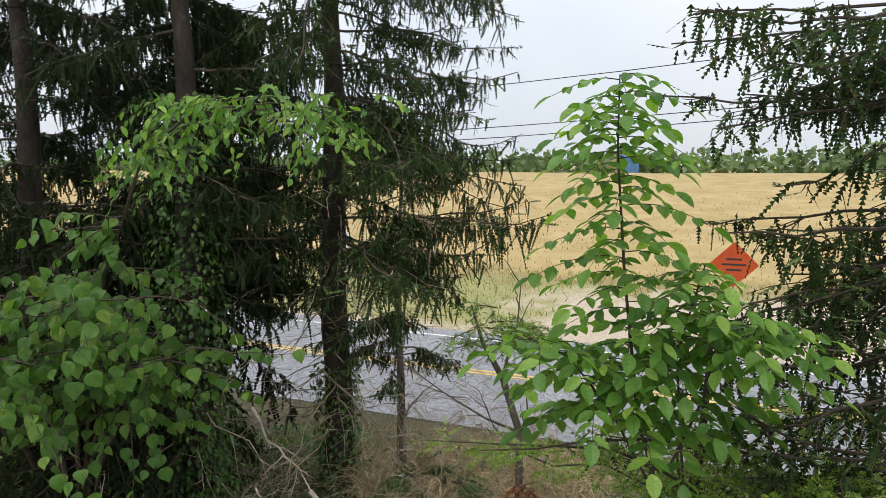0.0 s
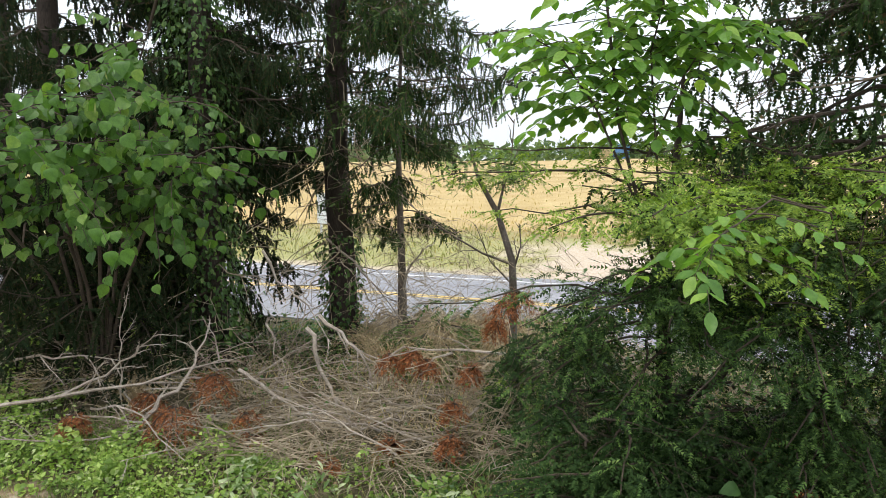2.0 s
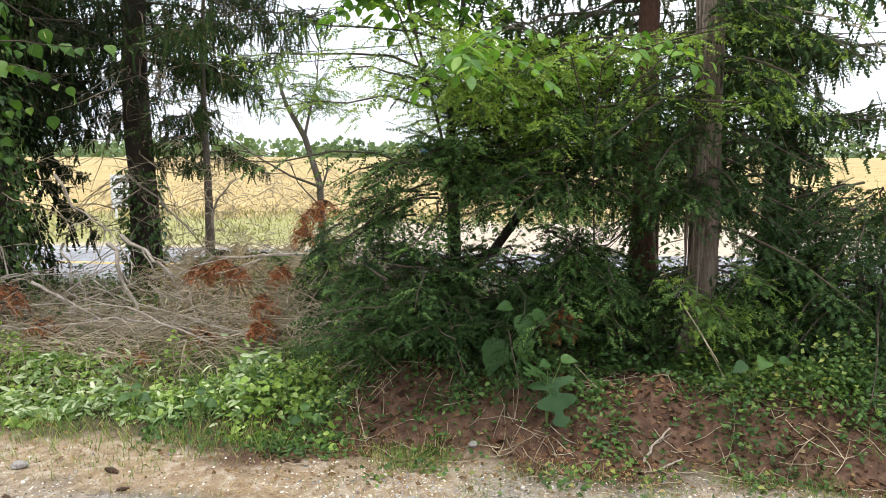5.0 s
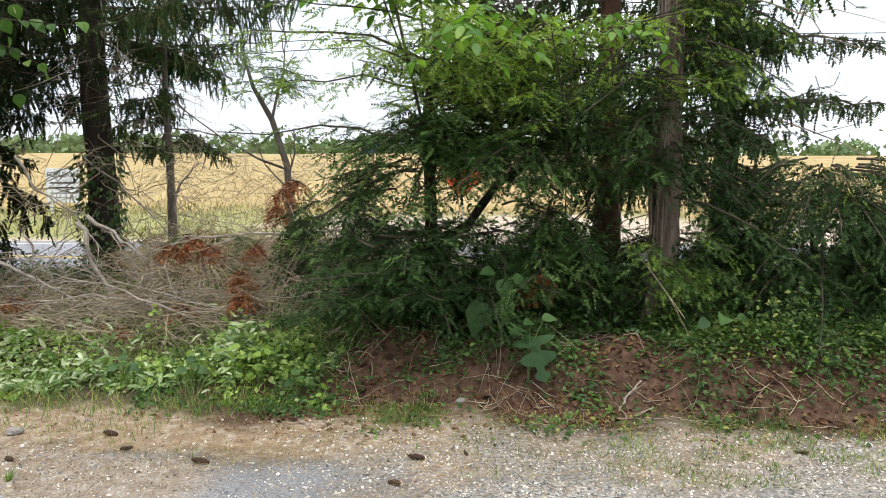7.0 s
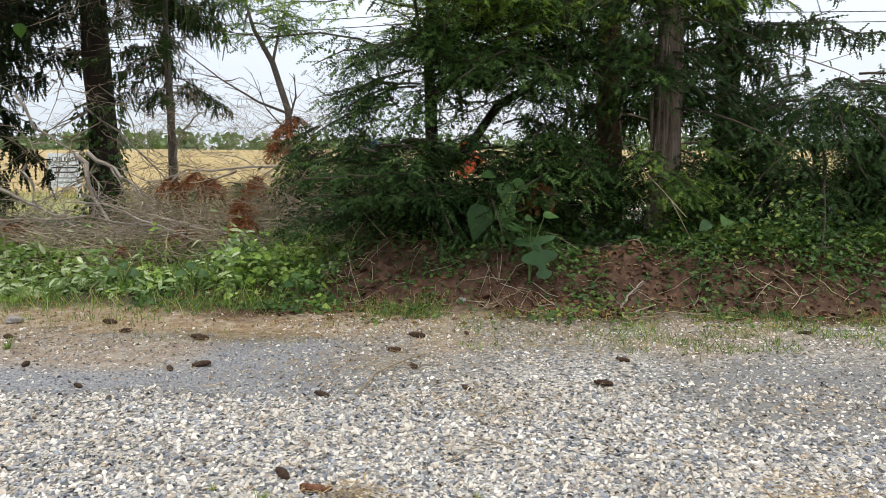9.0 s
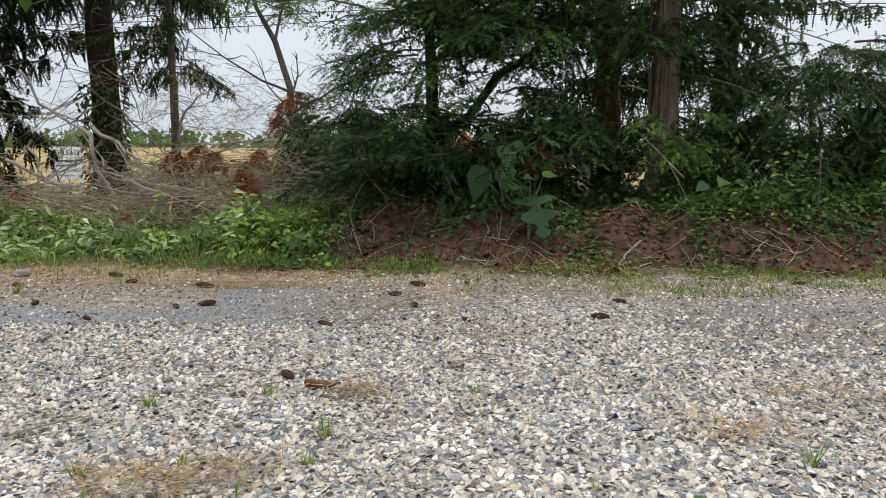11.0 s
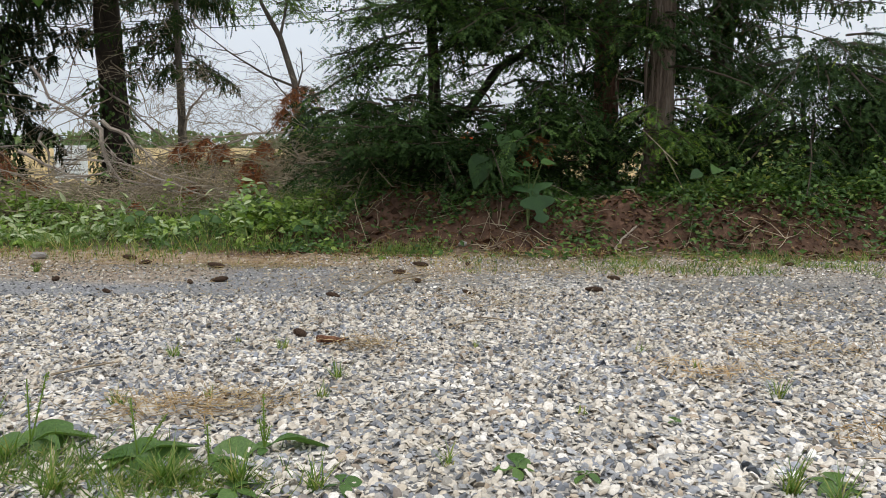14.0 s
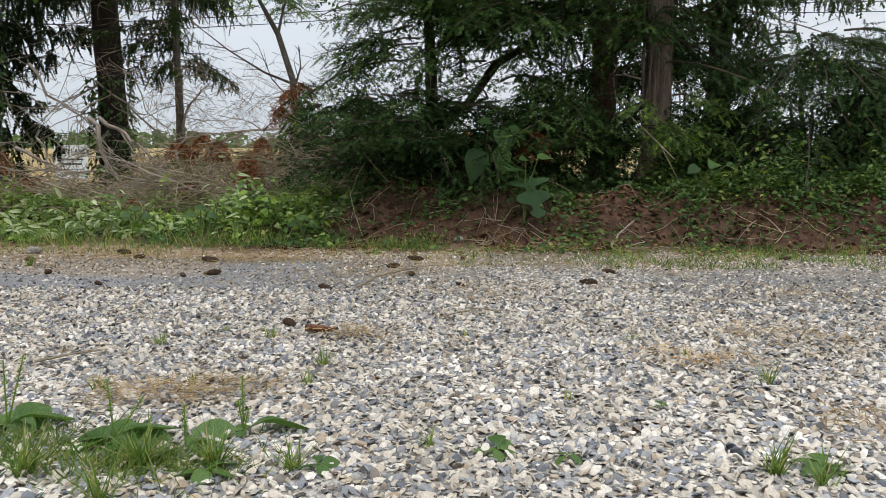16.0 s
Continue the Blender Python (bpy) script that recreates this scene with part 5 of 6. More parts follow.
def open_gap(a, v):
    """The clearing between the brush pile and the road, seen past the pile's end."""
    return (v > 4.9) & (a < -0.44 * (v + 2.25)) & (a > -0.68 * (v + 2.25))


def brush_top(a, v):
    """How high the tangle of twigs stands over the ground."""
    top = 0.2 + 0.28 * float(sstep(4.8, 5.6, v)) + (0.6 if a < -5.2 else 0.38) * math.exp(-((v - 6.05) / 0.75) ** 2)
    if open_gap(a, v):
        return 0.2
    return top


def make_brush():
    lab = "bleached bare dead branch lying in the brush pile"
    fixed = [
        ([(-3.35, 6.6, 0.5), (-3.0, 7.0, 0.85), (-2.86, 7.49, 1.38)], 0.03),
        ([(-5.4, 6.7, 0.55), (-4.2, 6.8, 0.7), (-2.9, 7.2, 0.95), (-2.6, 7.3, 1.0)], 0.026),
        ([(0.1, 7.04, 1.12), (-0.12, 7.13, 0.98), (-0.27, 7.2, 0.81), (-0.34, 7.23, 0.56), (-0.38, 7.24, 0.31)], 0.017),
        ([(1.39, 6.48, 1.24), (0.75, 6.76, 1.16), (0.1, 7.04, 1.12), (-0.47, 7.28, 1.11), (-0.79, 7.42, 0.98), (-1.12, 7.57, 0.87)], 0.02),
        ([(-1.7, 7.59, 1.3), (-1.58, 7.54, 1.06), (-1.44, 7.49, 0.58), (-1.23, 7.39, 0.31), (-0.95, 7.27, 0.2)], 0.034),
        ([(-2.54, 8.94, 2.11), (-2.3, 8.83, 1.71), (-2.09, 8.74, 1.49), (-1.87, 8.65, 1.33), (-1.5, 8.3, 0.9)], 0.022),
        ([(-1.63, 8.11, 1.35), (-1.33, 7.98, 1.14), (-1.11, 7.89, 0.98), (-0.9, 7.8, 0.5)], 0.032),
        ([(-2.42, 7.14, 0.91), (-2.07, 7.0, 0.72), (-1.67, 6.82, 0.5)], 0.024),
        ([(-2.42, 8.67, 1.2), (-2.37, 8.65, 0.9), (-2.32, 8.63, 0.3)], 0.02),
        ([(-1.9, 10.62, 2.12), (-1.49, 10.45, 1.76), (-1.09, 10.27, 1.41), (-0.79, 10.14, 1.08), (-0.5, 9.9, 0.6)], 0.022),
        ([(-0.64, 10.2, 0.9), (-0.6, 10.15, 1.5), (-0.4, 10.1, 1.8), (-0.2, 10.0, 2.05)], 0.03),
        ([(-4.6, 7.0, 0.6), (-3.8, 7.2, 1.0), (-3.5, 7.5, 1.3)], 0.02),
        ([(-6.3, 7.4, 0.7), (-5.0, 7.5, 1.0), (-4.0, 7.6, 0.9)], 0.024),
        ([(0.9, 6.9, 1.0), (1.7, 6.9, 1.0), (2.7, 6.8, 1.05)], 0.05),
        ([(1.2, 7.1, 0.85), (2.0, 7.2, 0.95), (2.9, 7.1, 1.2)], 0.04),
        ([(-3.9, 7.3, 0.5), (-3.85, 7.3, 1.2), (-3.8, 7.4, 1.75)], 0.012),
    ]
    for pts, r in fixed:
        dead_branch(pts, r, lab)
    for k in range(44):
        a, v = rng.uniform(-8.0, 0.6), rng.uniform(4.9, 7.0)
        low = -6.0 < a < -3.4
        x, y = plan(a, v)
        z = float(height(x, y))
        az = rng.uniform(-0.8, 0.8) + (math.pi if rng.random() < 0.5 else 0)
        ln = rng.uniform(1.0, 2.4)
        dead_branch([(x, y, z + 0.15), (x + math.cos(az) * ln * 0.5, y + math.sin(az) * ln * 0.5, z + rng.uniform(0.15, 0.2 if low else 0.5)), (x + math.cos(az) * ln, y + math.sin(az) * ln, z + rng.uniform(0.1, 0.3 if low else 0.95))], rng.uniform(0.007, 0.018), lab, 6, 2)
    # the tangle of fine twigs
    h = Heap()
    for k in range(5000):
        a = rng.uniform(-8.5, 0.9)
        v = 4.75 + 5.6 * rng.random() ** 1.5 + 0.15 * math.sin(a * 2)
        x, y = plan(a, v)
        z = float(height(x, y))
        top = brush_top(a, v) * (0.4 + 1.0 * float(vnoise(a, v, 0.8)))
        if float(vnoise(a + 40, v, 0.45)) < 0.38:
            continue
        az = rng.uniform(0, 2 * math.pi)
        ln = rng.uniform(0.25, 1.0)
        q = bent((x, y, z + top * rng.random()), (math.cos(az), math.sin(az) * 0.8 - 0.15, rng.normal(0, 0.4)), ln, 0.25, 0.16, 5)
        q[:, 2] = np.maximum(q[:, 2], z + 0.01)
        tube(h, q, np.linspace(rng.uniform(0.004, 0.008), 0.002, 5), 3, False)
        for s in rng.uniform(0.25, 0.95, 2 if v < 7.5 else 1):
            pt, tg = at_path(q, np.array([s]))
            tube(h, bent(pt[0], tg[0] + rng.normal(0, 0.6, 3), ln * 0.45, 0.2, 0.15, 3), np.linspace(0.0032, 0.0018, 3), 3, False)
    tagged(part("brush_twigs", h.mesh("brush_twigs"), DEADTWIG), "tangled heap of dry grey-brown twigs on the bank", "brush", kind="stuff")
    # hanging beards of dead spruce twig on the standing trees
    h = Heap()
    for k in range(560):
        x, y = rng.uniform(-1.9, 1.6), rng.uniform(7.9, 11.5)
        z = 0.3 + 2.2 * rng.random() ** 1.5
        if open_gap(*to_plan(x, y)) and z < 1.6:
            continue
        az = rng.uniform(0, 6.28)
        q = bent((x, y, z), (math.cos(az), math.sin(az), rng.normal(0, 0.35)), rng.uniform(0.3, 0.9), 0.3, 0.18, 6)
        tube(h, q, np.linspace(0.004, 0.0015, 6), 3, False)
        for s in rng.uniform(0.25, 0.95, 3):
            pt, tg = at_path(q, np.array([s]))
            tube(h, bent(pt[0], tg[0] + rng.normal(0, 0.6, 3), 0.28, 0.2, 0.15, 3), np.linspace(0.0028, 0.0016, 3), 3, False)
    tagged(part("dead_thicket", h.mesh("dead_thicket"), DEADTWIG), "thicket of bare dead twigs below the spruces", "brush", kind="stuff")


make_brush()


def dead_shrub(x, y, tall, label):
    """A dead shrub: a few arched stems with beards of fine hanging twigs."""
    z = float(height(x, y))
    org = (x, y, z)
    shrub = thing("dead_shrub", org, label, "shrub", "dead shrubs behind the bank")
    fine = Heap()
    for m in range(3):
        az = rng.uniform(0, 6.28)
        p = bent((x, y, z - 0.05), (math.cos(az) * 0.7, math.sin(az) * 0.7, 1.0), tall * rng.uniform(0.85, 1.3), 0.15, 0.14, 8)
        h = Heap()
        tube(h, p, np.linspace(0.014, 0.004, 8), 5, False)
        part("stem", h.mesh("stem", org), DEADTWIG, shrub)
        pts, tg = at_path(p, rng.uniform(0.35, 0.999, 34))
        for o, d in zip(pts, tg):
            out = rng.normal(0, 0.6, 3) * np.array([1, 1, 0.3])
            tube(fine, bent(o, d * 0.5 + out, rng.uniform(0.2, 0.6), 1.2, 0.12, 5), np.linspace(0.007, 0.004, 5), 3, False)
    tagged(part("fine_spray", fine.mesh("fine_spray", org), BEARD, shrub, "straw-coloured beards of fine twigs"), kind="stuff")


for k in range(48):
    x, y = rng.uniform(-1.6, 2.4), rng.uniform(8.9, 11.6)
    if open_gap(*to_plan(x, y)):
        continue
    dead_shrub(x, y, rng.uniform(0.6, 0.95) + 0.6 * float(sstep(8.6, 10.0, y)) * rng.random(), "straw-coloured dead shrub with drooping fine twigs")


def bramble(x, y, wide, tall):
    """A clump of dead arching stems that droop outward."""
    z = float(height(x, y))
    h = Heap()
    for k in range(110):
        az = rng.uniform(0, 6.28)
        o = np.array([rng.normal(0, 0.1 * wide), rng.normal(0, 0.1 * wide), 0.0])
        s = np.linspace(0, 1, 6)
        r = wide * rng.uniform(0.3, 1.1)
        up = tall * rng.uniform(0.35, 0.85)
        p = o + np.stack([np.cos(az) * r * s ** 1.3, np.sin(az) * r * s ** 1.3, up * (2.1 * s - 1.5 * s ** 2.2)], -1) + rng.normal(0, 0.06, (6, 3)) * s[:, None]
        tube(h, p, np.linspace(0.0055, 0.002, 6), 3, False)
    ob = part("dead_bramble", h.mesh("dead_bramble"), BEARD)
    ob.location = (x, y, z)
    tagged(ob, "clump of dry arching dead bramble stems below the spruces", "bramble", "dead brambles")


for x, y, wide, tall in ((-0.8, 9.0, 0.9, 1.0), (0.1, 9.2, 0.9, 1.0), (-1.1, 10.4, 0.9, 0.9), (0.0, 10.4, 0.9, 1.0), (0.8, 9.7, 0.9, 1.0),
                         (-0.3, 11.5, 0.9, 0.9), (0.7, 11.0, 0.9, 0.9), (1.5, 10.5, 0.9, 0.9), (1.4, 9.0, 0.8, 0.9), (2.2, 9.8, 0.9, 0.8), (-4.0, 8.0, 0.8, 0.6), (-5.2, 8.2, 0.8, 0.6)):
    bramble(x, y, wide, tall)


def red_sprig(x, y, z, size, n=9):
    org = (x, y, z)
    sprig = thing("dead_conifer_sprig", org, "rust-red dead conifer sprig caught in the brush", "branch", "red dead sprigs")
    for k in range(n):
        az = rng.uniform(0, 6.28)
        p = bent((x, y, z + 0.05), (math.cos(az), math.sin(az), rng.uniform(-0.3, 0.9)), size * rng.uniform(0.4, 0.9), 1.1, 0.18, 6)
        spray_limb(sprig, org, p, 0.006, size * 0.36, 0.7, 0.95, 0.02, 0.08, DEADNEEDLE, name="twig")


for x, y, z, size in ((-2.95, 6.5, 0.72, 0.5), (-2.65, 6.9, 0.95, 0.4), (-2.2, 6.6, 0.6, 0.32), (-1.16, 5.84, 0.38, 0.2), (-1.35, 5.95, 0.36, 0.17), (-0.56, 5.91, 0.55, 0.17), (0.05, 5.64, 0.62, 0.17), (0.31, 6.73, 1.0, 0.2),
                      (0.88, 7.25, 1.75, 0.28), (0.7, 7.2, 1.65, 0.24), (0.61, 7.14, 1.42, 0.22), (-0.37, 7.24, 1.12, 0.2), (-0.66, 7.37, 1.05, 0.22), (-0.2, 7.1, 1.05, 0.18), (2.45, 3.75, 0.95, 0.16), (2.6, 4.35, 1.1, 0.2), (0.1, 6.2, 0.75, 0.18),
                      (-2.08, 6.34, 0.45, 0.3), (-3.4, 7.0, 0.7, 0.3), (-4.1, 6.6, 0.6, 0.2), (8.2, 4.4, 1.7, 0.2)):
    red_sprig(x, y, z - (0.08 if x < -0.1 else 0.0), size)


# ---- ground cover ----
def spread(n, box_av, test=None):
    a = rng.uniform(box_av[0], box_av[1], n)
    v = rng.uniform(box_av[2], box_av[3], n)
    if test is not None:
        keep = rng.random(n) < test(a, v)
        a, v = a[keep], v[keep]
    x, y = plan(a, v)
    return a, v, np.stack([x, y, height(x, y)], -1)


def cover(name, n, box_av, test, mat, template, size, lift, label, category, steep=0.5):
    a, v, o = spread(n, box_av, test)
    k = len(o)
    o[:, 2] += np.abs(rng.normal(0, 1, k)) * lift * (0.3 + 1.6 * sstep(0.3, 0.75, vnoise(a + 50, v, 0.3))) + 0.01
    along = np.stack([rng.normal(0, 1, k), rng.normal(-0.4, 1, k), rng.normal(0.1, steep, k)], -1)
    nrm = np.array([0, -0.45, 1.0]) + rng.normal(0, 0.4, (k, 3))
    h = Heap()
    scatter(h, *template, axes(along, nrm), o, rng.uniform(size[0], size[1], k))
    tagged(part(name, h.mesh(name), mat), label, category, kind="stuff")


def bank_green(a, v):
    """Where ivy and seedlings cover the bank; three slips of bare red earth stay open."""
    slip = np.exp(-((a + 0.6) / 0.42) ** 4) * (1 - sstep(4.0, 4.3, v)) + np.exp(-((a - 1.65) / 0.4) ** 4) * (1 - sstep(3.85, 4.1, v))
    slip = slip + 0.8 * np.exp(-((a - 0.6) / 0.5) ** 4) * (1 - sstep(3.8, 4.05, v))
    return np.clip(1 - 0.94 * slip, 0, 1) * sstep(3.3, 3.65, v + 0.4 * (vnoise(a, 5, 0.5) - 0.5))


cover("weed_patch", 24000, (-7.5, -0.6, 3.3, 5.0), lambda a, v: (0.15 + 0.85 * sstep(0.25, 0.6, vnoise(a, v, 0.35))) * (1 - sstep(-1.7, -0.7, a)) * sstep(3.65, 3.95, v + 0.5 * (vnoise(a, 2, 0.4) - 0.5) + 0.1 * (1 - sstep(-5.5, -3.5, a)) - 0.15 * sstep(-3, -1.8, a)) * (1 - sstep(4.55, 5.0, v)), WEED, SMALL, (0.03, 0.075), 0.08,
      "lush light green weeds along the foot of the bank", "weeds")
cover("ivy_patch", 34000, (-2.6, 4.8, 3.25, 5.6), lambda a, v: (0.15 + 0.85 * sstep(0.2, 0.5, vnoise(a + 7, v, 0.4))) * bank_green(a, v), IVY, SMALL, (0.03, 0.065), 0.07,
      "dark green ivy covering the top of the bank", "ivy")
cover("vine_patch", 20000, (1.8, 6.2, 3.5, 5.0), lambda a, v: (0.25 + 0.75 * sstep(0.25, 0.5, vnoise(a + 3, v, 0.35))) * sstep(3.65, 3.95, v + 0.5 * (vnoise(a, v, 0.4) - 0.5)) * sstep(1.8, 2.15, a + 0.6 * (v - 3.8)), VINE, SMALL, (0.03, 0.065), 0.11,
      "yellow-green vines hanging over the bank", "vines")
cover("bank_top_vines", 17000, (-1.2, 6.6, 4.5, 6.8), lambda a, v: 0.35 + 0.65 * vnoise(a + 13, v, 0.6), IVY, SMALL, (0.04, 0.085), 0.45, "dark tangled ivy and undergrowth on top of the bank", "ivy")
cover("bank_litter", 6000, (-6, 5.5, 3.0, 6.5), lambda a, v: 0.5 + 0 * a, DEADLEAF, SMALL, (0.025, 0.06), 0.01, "dry leaves and needles strewn on the earth", "litter", 0.1)
cover("bank_seedlings", 2800, (-1.2, 5.0, 3.25, 4.4), lambda a, v: sstep(0.45, 0.75, vnoise(a + 11, v, 0.4)), IVY, SMALL, (0.03, 0.06), 0.05, "small green seedlings on the red earth", "weeds")


def grass(name, n, box_av, test, tall, wide, mat, label, lean=0.35):
    a, v, o = spread(n, box_av, test)
    k = len(o)
    along = np.stack([rng.normal(0, lean, k), rng.normal(0, lean, k), np.ones(k)], -1)
    h = Heap()
    scatter(h, *BLADE, axes(along, rng.normal(0, 1, (k, 3))), o - np.array([0, 0, 0.01]), np.stack([rng.uniform(wide * 0.6, wide * 1.3, k), rng.uniform(tall * 0.4, tall * 1.2, k), np.full(k, tall)], -1))
    tagged(part(name, h.mesh(name), mat), label, "grass", kind="stuff")


grass("bank_grass", 11000, (-8.5, -1.4, 3.1, 5.4), lambda a, v: sstep(3.1, 3.6, v) * (0.15 + 0.85 * sstep(0.4, 0.7, vnoise(a, v + 20, 0.5))), 0.2, 0.006, GRASS, "long green and straw grass at the foot of the bank")
cover("gravel_edge_weeds", 1500, (-0.8, 5.0, 2.9, 3.5), lambda a, v: sstep(0.5, 0.7, vnoise(a + 41, v, 0.22)), VINE, SMALL, (0.03, 0.06), 0.04, "low green weeds where the gravel meets the bank", "weeds")
cover("broad_weeds", 2200, (-6.5, -0.9, 3.6, 4.9), lambda a, v: sstep(0.5, 0.7, vnoise(a + 17, v, 0.4)), WEED, HEART, (0.045, 0.08), 0.1, "broad light green weed leaves", "weeds")
cover("pale_weeds", 2600, (-4.2, -1.8, 3.75, 4.6), lambda a, v: sstep(0.4, 0.65, vnoise(a + 27, v, 0.4)), PALEWEED, LANCE, (0.06, 0.12), 0.1, "pale grey-green pointed weed leaves", "weeds")
grass("weed_grass", 5000, (-7.0, -0.8, 3.5, 5.2), lambda a, v: 0.25 + 0.75 * sstep(0.45, 0.7, vnoise(a + 33, v, 0.4)), 0.26, 0.006, GRASS, "long grass among the weeds", 0.5)
grass("edge_grass", 12000, (-7.5, 5.0, 2.5, 3.8), lambda a, v: 0.06 + 0.94 * sstep(0.5, 0.72, vnoise(a + 2, v, 0.3) + 0.2 * (1 - sstep(-3, -1.5, a))) * sstep(2.6, 3.3, v), 0.09, 0.005, GRASS, "short patchy grass along the gravel edge")
grass("dry_grass", 12000, (-8.0, 1.5, 2.4, 3.8), lambda a, v: sstep(0.4, 0.65, vnoise(a + 14, v, 0.5)), 0.06, 0.004, DRYGRASS, "dry straw-coloured grass on the gravel edge", 0.9)
grass("weedy_grass", 11000, (0.1, 5.0, 2.3, 3.5), lambda a, v: sstep(0.45, 0.75, vnoise(a + 22, v + 3, 0.2)) * (0.3 + 0.7 * sstep(0.8, 1.6, a)), 0.085, 0.005, GRASS, "weedy green grass in the pale gravel", 0.6)
grass("grass_clump", 1100, (-0.75, 0.05, 3.25, 3.65), lambda a, v: np.exp(-((a + 0.35) / 0.25) ** 2) + 0 * v, 0.14, 0.005, GRASS, "fresh green grass clump at the foot of the bank")
grass("straw_brush", 11000, (-9, 4.5, 6.2, 13.8), lambda a, v: (0.25 + 0.75 * sstep(0.35, 0.65, vnoise(a + 8, v, 0.9))) * np.where(open_gap(a, v), 0.3, 1.0), 0.3, 0.011, DRYGRASS, "standing dry straw-coloured grass between bank and road", 0.5)
grass("under_brush_grass", 14000, (-9, 3.5, 5.5, 13.2), lambda a, v: (0.3 + 0.7 * vnoise(a, v, 0.6)) * np.where((a < -2.5) & (v < 7.5), 0.2, 1.0), 0.24, 0.012, GRASS, "thin grass between the trees")
cover("under_brush", 24000, (-9, 8, 6.0, 12.5), lambda a, v: (0.3 + 0.7 * vnoise(a, v, 1.0)) * np.where((a < -2.5) & (v < 7.8), 0.12, 1.0), IVY, SMALL, (0.05, 0.1), 0.13, "low green undergrowth between the trees", "undergrowth")
cover("left_shrub", 1100, (-8.6, -7.5, 4.3, 5.6), lambda a, v: 1 + 0 * a, WEED, SMALL, (0.05, 0.09), 0.35, "bright green shrub at the end of the brush pile", "shrub")


# ---- large-leaved weeds on the bank ----
LOBED = leaf_template([(0, 0.03), (0.1, 0.12), (0.16, 0.44), (0.24, 0.6), (0.31, 0.48), (0.36, 0.14), (0.44, 0.12), (0.52, 0.42), (0.61, 0.5), (0.67, 0.38), (0.72, 0.11), (0.8, 0.1), (0.88, 0.22), (0.95, 0.18), (1, 0.02)], 0.12, 0.25)
BIGHEART = leaf_template([(-0.1, 0.2), (0.05, 0.38), (0.3, 0.44), (0.6, 0.3), (0.85, 0.12), (1, 0.0)], 0.15, 0.3)
LOBEMESH = leaf_variants(LOBED, "leaf", BROADLEAF, 2)
BIGMESH = leaf_variants(BIGHEART, "leaf", BROADLEAF, 3)
PLANTMESH = leaf_variants(leaf_template([(0, 0.03), (0.14, 0.04), (0.26, 0.15), (0.4, 0.27), (0.56, 0.31), (0.72, 0.28), (0.86, 0.18), (0.95, 0.08), (1, 0.0)], 0.3, 0.32), "leaf", PLANTAIN, 3)


def big_weed(x, y, leaves, label):
    z = float(height(x, y))
    org = (x, y, z)
    weed = thing("broadleaf_weed", org, label, "weed")
    for k, (lx, ly, lz, ax, ay, az, size, kind) in enumerate(leaves):
        h = Heap()
        tip = np.array([lx, ly, lz])
        p = np.array([(x, y, z), (x + (lx - x) * 0.3, y + (ly - y) * 0.3, z + (lz - z) * 0.6), tip])
        tube(h, p, [0.006, 0.005, 0.003], 5, False)
        part("stalk", h.mesh("stalk", org), GREENSTEM, weed)
        mesh = LOBEMESH[k % 2] if kind else BIGMESH[k % 3]
        place_leaf(mesh, weed, org, tip, (ax, ay, az), (0.1 * (k % 3 - 1), -0.45 if kind else -0.8, 0.9), size)


big_weed(2.12, 3.25, [(2.12, 3.28, 0.58, 0.06, -0.8, -0.52, 0.38, 1), (2.05, 3.1, 0.74, -0.5, -0.4, 0.1, 0.1, 0), (2.17, 3.1, 0.76, 0.5, -0.4, 0.1, 0.11, 0), (2.02, 3.22, 0.66, -0.7, -0.5, 0.1, 0.15, 1)],
         "green deeply lobed large-leaved weed at the foot of the yew")
big_weed(1.95, 3.75, [(2.02, 3.55, 1.0, 0.25, -0.4, -0.7, 0.22, 0), (2.12, 3.55, 1.02, 0.6, -0.4, -0.3, 0.17, 0), (1.82, 3.58, 0.8, -0.3, -0.4, -0.9, 0.27, 0), (2.02, 3.55, 0.82, 0.2, -0.4, -0.9, 0.2, 0), (1.95, 3.62, 1.08, -0.6, -0.3, 0.1, 0.14, 0), (2.4, 3.6, 0.85, 0.5, -0.4, -0.5, 0.13, 0)],
         "tall dark green large-leaved weed beneath the yew")
big_weed(3.75, 2.95, [(3.75, 2.8, 0.72, -0.4, -0.4, 0.0, 0.14, 0), (3.9, 2.8, 0.7, 0.6, -0.4, -0.2, 0.13, 0), (3.6, 2.85, 0.68, -0.8, -0.3, -0.2, 0.12, 0)], "low bright green weed at the cedar's foot")
for x, y in ((0.33, 4.0), (-1.05, 4.75), (0.0, 4.55), (-0.5, 4.4)):
    z = float(height(x, y))
    big_weed(x, y, [(x + 0.05, y - 0.05, z + 0.16, 0.6, -0.5, 0.0, 0.1, 0), (x - 0.05, y - 0.05, z + 0.17, -0.6, -0.5, 0.0, 0.1, 0), (x, y - 0.06, z + 0.2, 0.1, -0.6, 0.2, 0.1, 0), (x, y + 0.05, z + 0.2, 0.0, 0.4, 0.4, 0.09, 0)],
             "small fresh green weed on the bare bank")


